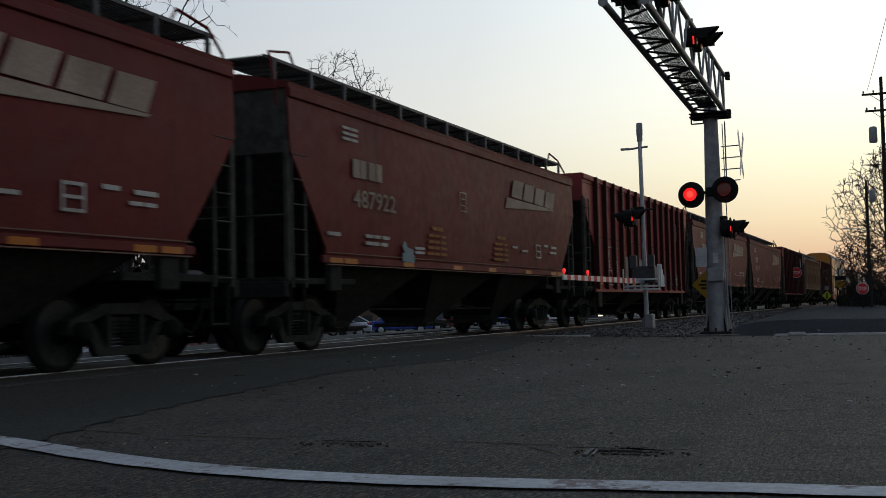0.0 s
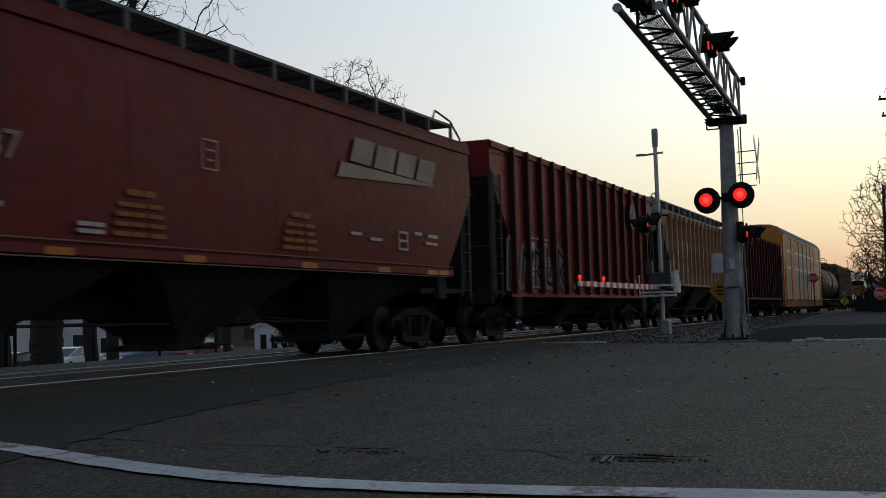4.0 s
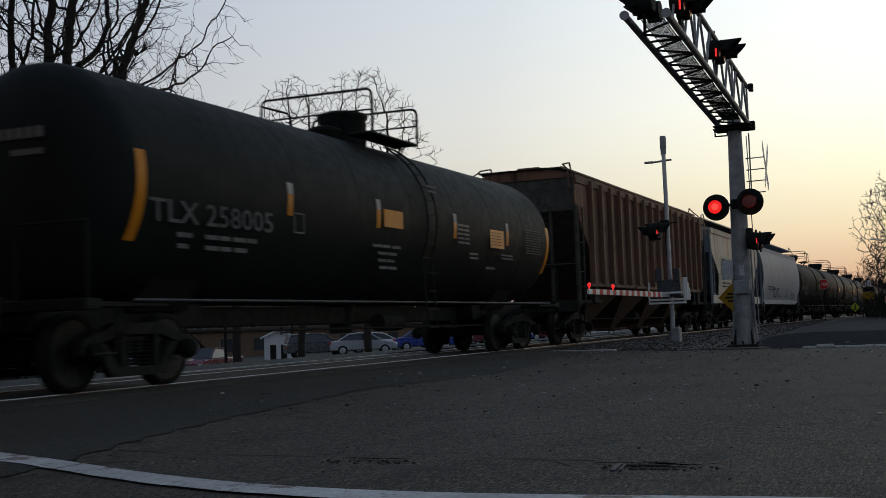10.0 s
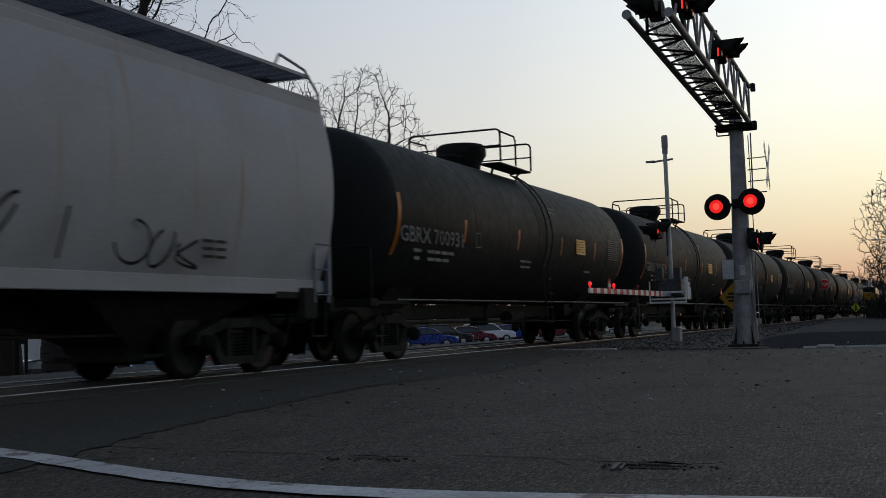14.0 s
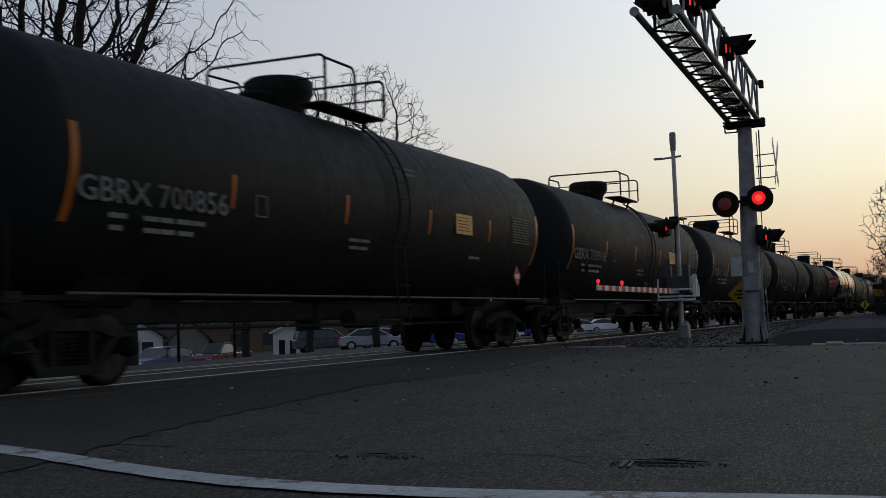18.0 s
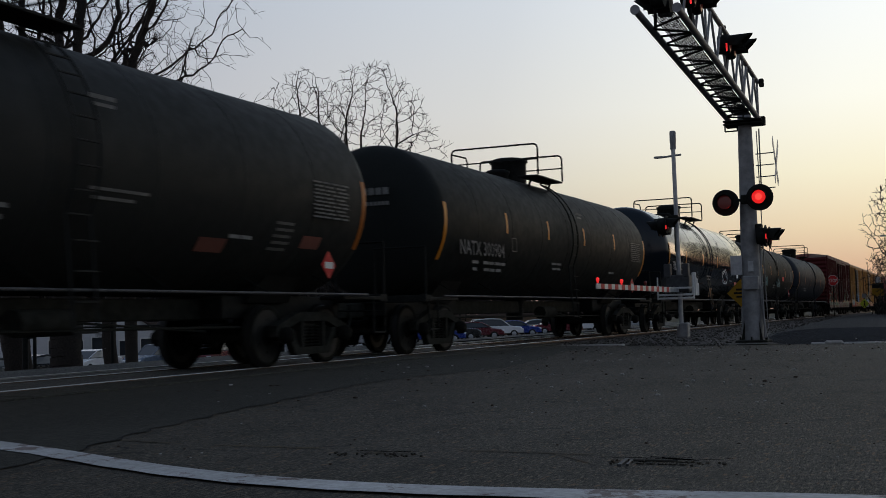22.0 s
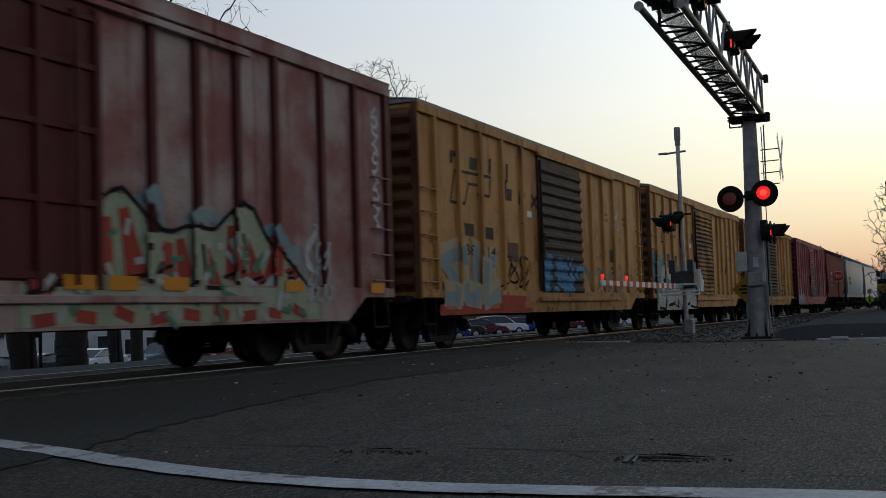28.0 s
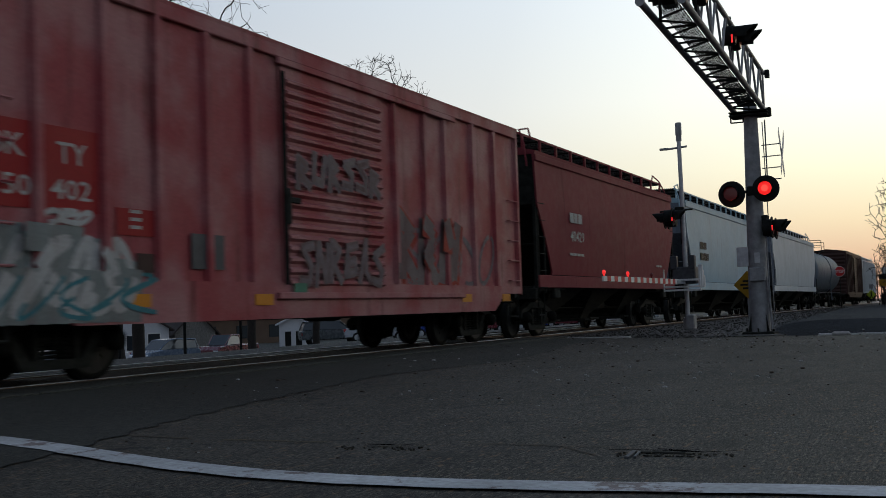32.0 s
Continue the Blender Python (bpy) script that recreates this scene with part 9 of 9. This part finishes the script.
SED_CAB = [(-1.62, 1.0), (-0.95, 1.40), (-0.2, 1.47), (0.45, 1.40), (1.22, 0.97)]
SUV = [(-2.3, 0.5), (-2.35, 0.95), (-2.2, 1.05), (1.05, 1.06), (2.05, 0.95), (2.3, 0.75), (2.3, 0.38), (-2.25, 0.38)]
SUV_CAB = [(-2.25, 1.05), (-2.0, 1.62), (-0.5, 1.70), (0.35, 1.64), (1.15, 1.05)]
PICK = [(-2.8, 0.6), (-2.8, 1.08), (0.0, 1.08), (1.5, 1.08), (2.45, 1.02), (2.7, 0.8), (2.7, 0.42), (-2.75, 0.45)]
PICK_CAB = [(-0.5, 1.08), (-0.35, 1.72), (0.75, 1.76), (1.45, 1.1)]


VAN = [(-2.6, 0.5), (-2.62, 1.3), (-2.55, 2.15), (0.9, 2.2), (1.65, 1.38), (2.45, 1.05), (2.6, 0.8), (2.6, 0.42), (-2.55, 0.42)]
VAN_CAB = [(0.95, 1.35), (1.0, 2.1), (1.15, 2.08), (1.70, 1.36)]


def parked_car(label, at, rz, mat, prof, cab, name="parked_car", group="parked cars", lamps=None):
    th = thing(name, label, "car", group, at, rz)
    hw = 0.88
    body = Shape()
    rings = []
    for y, k, dz in ((-hw, 0.97, 0.05), (-hw + 0.10, 1.0, 0.0), (hw - 0.10, 1.0, 0.0), (hw, 0.97, 0.05)):
        rings.append([(x * k, y, z - (dz if z > 0.6 else -dz)) for x, z in prof])
    body.loft(rings, True)
    part("body", body, mat, th)
    c = Shape()
    rings = []
    for y, k in ((-hw + 0.06, 0.0), (-hw + 0.24, 1.0), (hw - 0.24, 1.0), (hw - 0.06, 0.0)):
        rings.append([(x, y, z if k else cab[0][1] + (z - cab[0][1]) * 0.05) for x, z in cab])
    c.loft(rings, True)
    part("glasshouse", c, M_GLASSD, th, "dark windows")
    rf = Shape()
    top = cab[1:-1]
    rf.prism([(x * 0.98, z + 0.02) for x, z in top] + [(x * 0.98, z - 0.05) for x, z in reversed(top)], "y", -hw + 0.22, hw - 0.22)
    part("roof", rf, mat, th)
    for s in (-1, 1):
        pl = Shape()
        for x0, x1 in zip(cab, cab[1:]):
            pl.rod((x0[0], s * (hw - 0.15), x0[1]), (x1[0], s * (hw - 0.22), x1[1]), 0.035, 5)
        part("window_frame", pl, mat, th)
    for x in (prof[0][0] + 0.85, prof[-3][0] - 0.85):
        for s in (-1, 1):
            w = part("wheel", Shape().spin([(0.22, s * -0.10), (0.33, s * -0.09), (0.34, 0.0), (0.33, s * 0.09), (0.22, s * 0.10)], "y", (x, s * (hw - 0.08), 0.34), 18), M_TYRE, th)
            part("rim", Shape().spin([(0.21, 0.0), (0.19, s * 0.03), (0.05, s * 0.02)], "y", (x, s * (hw + 0.015), 0.34), 12), M_ALU, w)
    for s in (-1, 1):
        part("headlight", Shape().box((prof[-3][0] - 0.28, s * 0.45, 0.62), (prof[-3][0] + 0.01, s * 0.82, 0.80), 0, 0.04), lamps or M_LAMPW, th)
        part("tail_light", Shape().box((prof[0][0] - 0.03, s * 0.5, 0.70), (prof[0][0] + 0.25, s * 0.86, 0.90), 0, 0.03), M_LAMPR, th)
    return th


C_BLUE, C_WHITE, C_SILV = car_paint("blue_car_paint", (0.012, 0.035, 0.22)), car_paint("white_car_paint", (0.62, 0.63, 0.65)), car_paint("silver_car_paint", (0.30, 0.32, 0.35))
C_GREY, C_BLACK, C_MAROON, C_SLATE = car_paint("grey_car_paint", (0.06, 0.07, 0.075)), car_paint("black_car_paint", (0.012, 0.013, 0.015)), car_paint("maroon_car_paint", (0.11, 0.012, 0.02)), car_paint("slate_blue_car_paint", (0.08, 0.11, 0.16))
for label, q, y, rz, m, pr, cb in (
        ("grey estate car parked beyond the track", 1.79, 40, -50, C_GREY, SUV, SUV_CAB), ("silver hatchback parked beyond the track", 1.96, 36, -60, C_SILV, SEDAN, SED_CAB),
        ("white saloon parked beyond the track", 2.02, 38, -60, C_WHITE, SEDAN, SED_CAB), ("bright blue saloon parked beyond the track", 2.245, 34, -62, C_BLUE, SEDAN, SED_CAB),
        ("black off-roader parked beyond the track", 2.34, 37, -60, C_BLACK, SUV, SUV_CAB), ("maroon saloon parked in the row", 2.48, 36, -60, C_MAROON, SEDAN, SED_CAB),
        ("white van parked in the row", 2.61, 37, -60, C_WHITE, SUV, SUV_CAB), ("blue saloon parked in the row", 2.74, 36, -60, C_BLUE, SEDAN, SED_CAB),
        ("silver saloon parked in the row", 2.92, 37, -60, C_SILV, SEDAN, SED_CAB), ("dark maroon saloon parked in the row", 3.08, 34, -60, C_MAROON, SEDAN, SED_CAB),
        ("white saloon parked in the row", 3.30, 36, -60, C_WHITE, SEDAN, SED_CAB), ("white saloon parked in the row", 3.55, 34, -62, C_WHITE, SEDAN, SED_CAB),
        ("slate blue estate parked near the trees", 1.32, 46, 172, C_SLATE, SUV, SUV_CAB), ("white saloon parked by the houses", 1.185, 49, 186, C_WHITE, SEDAN, SED_CAB),
        ("dark red pickup parked by the houses", 1.47, 46, 184, C_MAROON, PICK, PICK_CAB), ("dark saloon parked by the white house", 1.085, 44, 175, C_BLACK, SEDAN, SED_CAB),
        ("grey saloon parked by the white house", 1.00, 44, 180, C_GREY, SEDAN, SED_CAB), ("silver saloon parked far off", 3.9, 36, -60, C_SILV, SEDAN, SED_CAB)):
    parked_car(label, (q * y, y, ground_z(q * y, y) + 0.012), rz, m, pr, cb)
VAN_Z = ground_z(72, 52) + 0.012
van = parked_car("white van driving along the lower street", (323, 52, VAN_Z), 180, C_WHITE, VAN, VAN_CAB, "van", "")

M_HEADLIT = glow("lit_headlight", (1.0, 0.86, 0.66), 1.6)
NAVY = car_paint("navy_car_paint", (0.016, 0.024, 0.042))
car_way = [(0, 88, 22.5, 180), (3.4, 58.5, 22.6, 177), (4.8, 46.6, 23.5, 162), (5.6, 41.3, 25.8, 150), (8.4, 25.9, 34.7, 150), (9.6, 17.5, 38.5, 160), (12, -6, 40.5, 178), (32, -190, 41, 180)]
car_rows = [(t, pose(x, y, ground_z(x, y) + 0.012, 0, 0, rz)) for t, x, y, rz in car_way]
suv = parked_car("dark blue car driving with its headlights lit", car_way[0][1:3] + (ground_z(88, 22.5) + 0.012,), 180, NAVY, SUV, SUV_CAB, "car", "", M_HEADLIT)


# ---- what moves ----
def motions():
    for car, c in moving:
        walk(car, [(t, pose(c - SPEED * t, TRACK_Y, 0)) for t in (0, 16, 32)])
    # a van drives along the lower street behind the train
    walk(van, [(0, pose(323, 52, VAN_Z, 0, 0, 180)), (16, pose(163, 52, VAN_Z, 0, 0, 180)), (32, pose(3, 52, VAN_Z, 0, 0, 180))])
    walk(suv, car_rows)
    # wheels turn while their car is in front of the camera
    turn = SPEED / WR
    for w, s, d in wheelsets:
        t0, t1 = max(0.0, (s - 34) / SPEED), min(32.0, (s - 5) / SPEED)
        if t1 <= t0:
            continue
        n = max(2, int((t1 - t0) * turn / 1.45))
        rows = [(0.0, pose(d, 0, WR))] if t0 > 0.04 else []
        for i in range(n + 1):
            t = t0 + (t1 - t0) * i / n
            rows.append((t, pose(d, 0, WR, 0, -math.degrees(turn * (t - t0)), 0)))
        if t1 < 31.96:
            rows.append((32.0, pose(d, 0, WR, 0, -math.degrees(turn * (t1 - t0)), 0)))
        walk(w, rows)
    # the two flashers take turns, each disc turning its lit or dark face forward
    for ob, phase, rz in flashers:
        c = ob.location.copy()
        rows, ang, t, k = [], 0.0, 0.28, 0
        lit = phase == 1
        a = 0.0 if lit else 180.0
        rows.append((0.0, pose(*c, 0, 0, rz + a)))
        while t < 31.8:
            # each lit face comes round just before the other turns away
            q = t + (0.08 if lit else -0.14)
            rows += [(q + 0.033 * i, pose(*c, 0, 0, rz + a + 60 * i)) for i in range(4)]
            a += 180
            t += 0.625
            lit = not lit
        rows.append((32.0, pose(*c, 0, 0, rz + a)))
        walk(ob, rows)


motions()
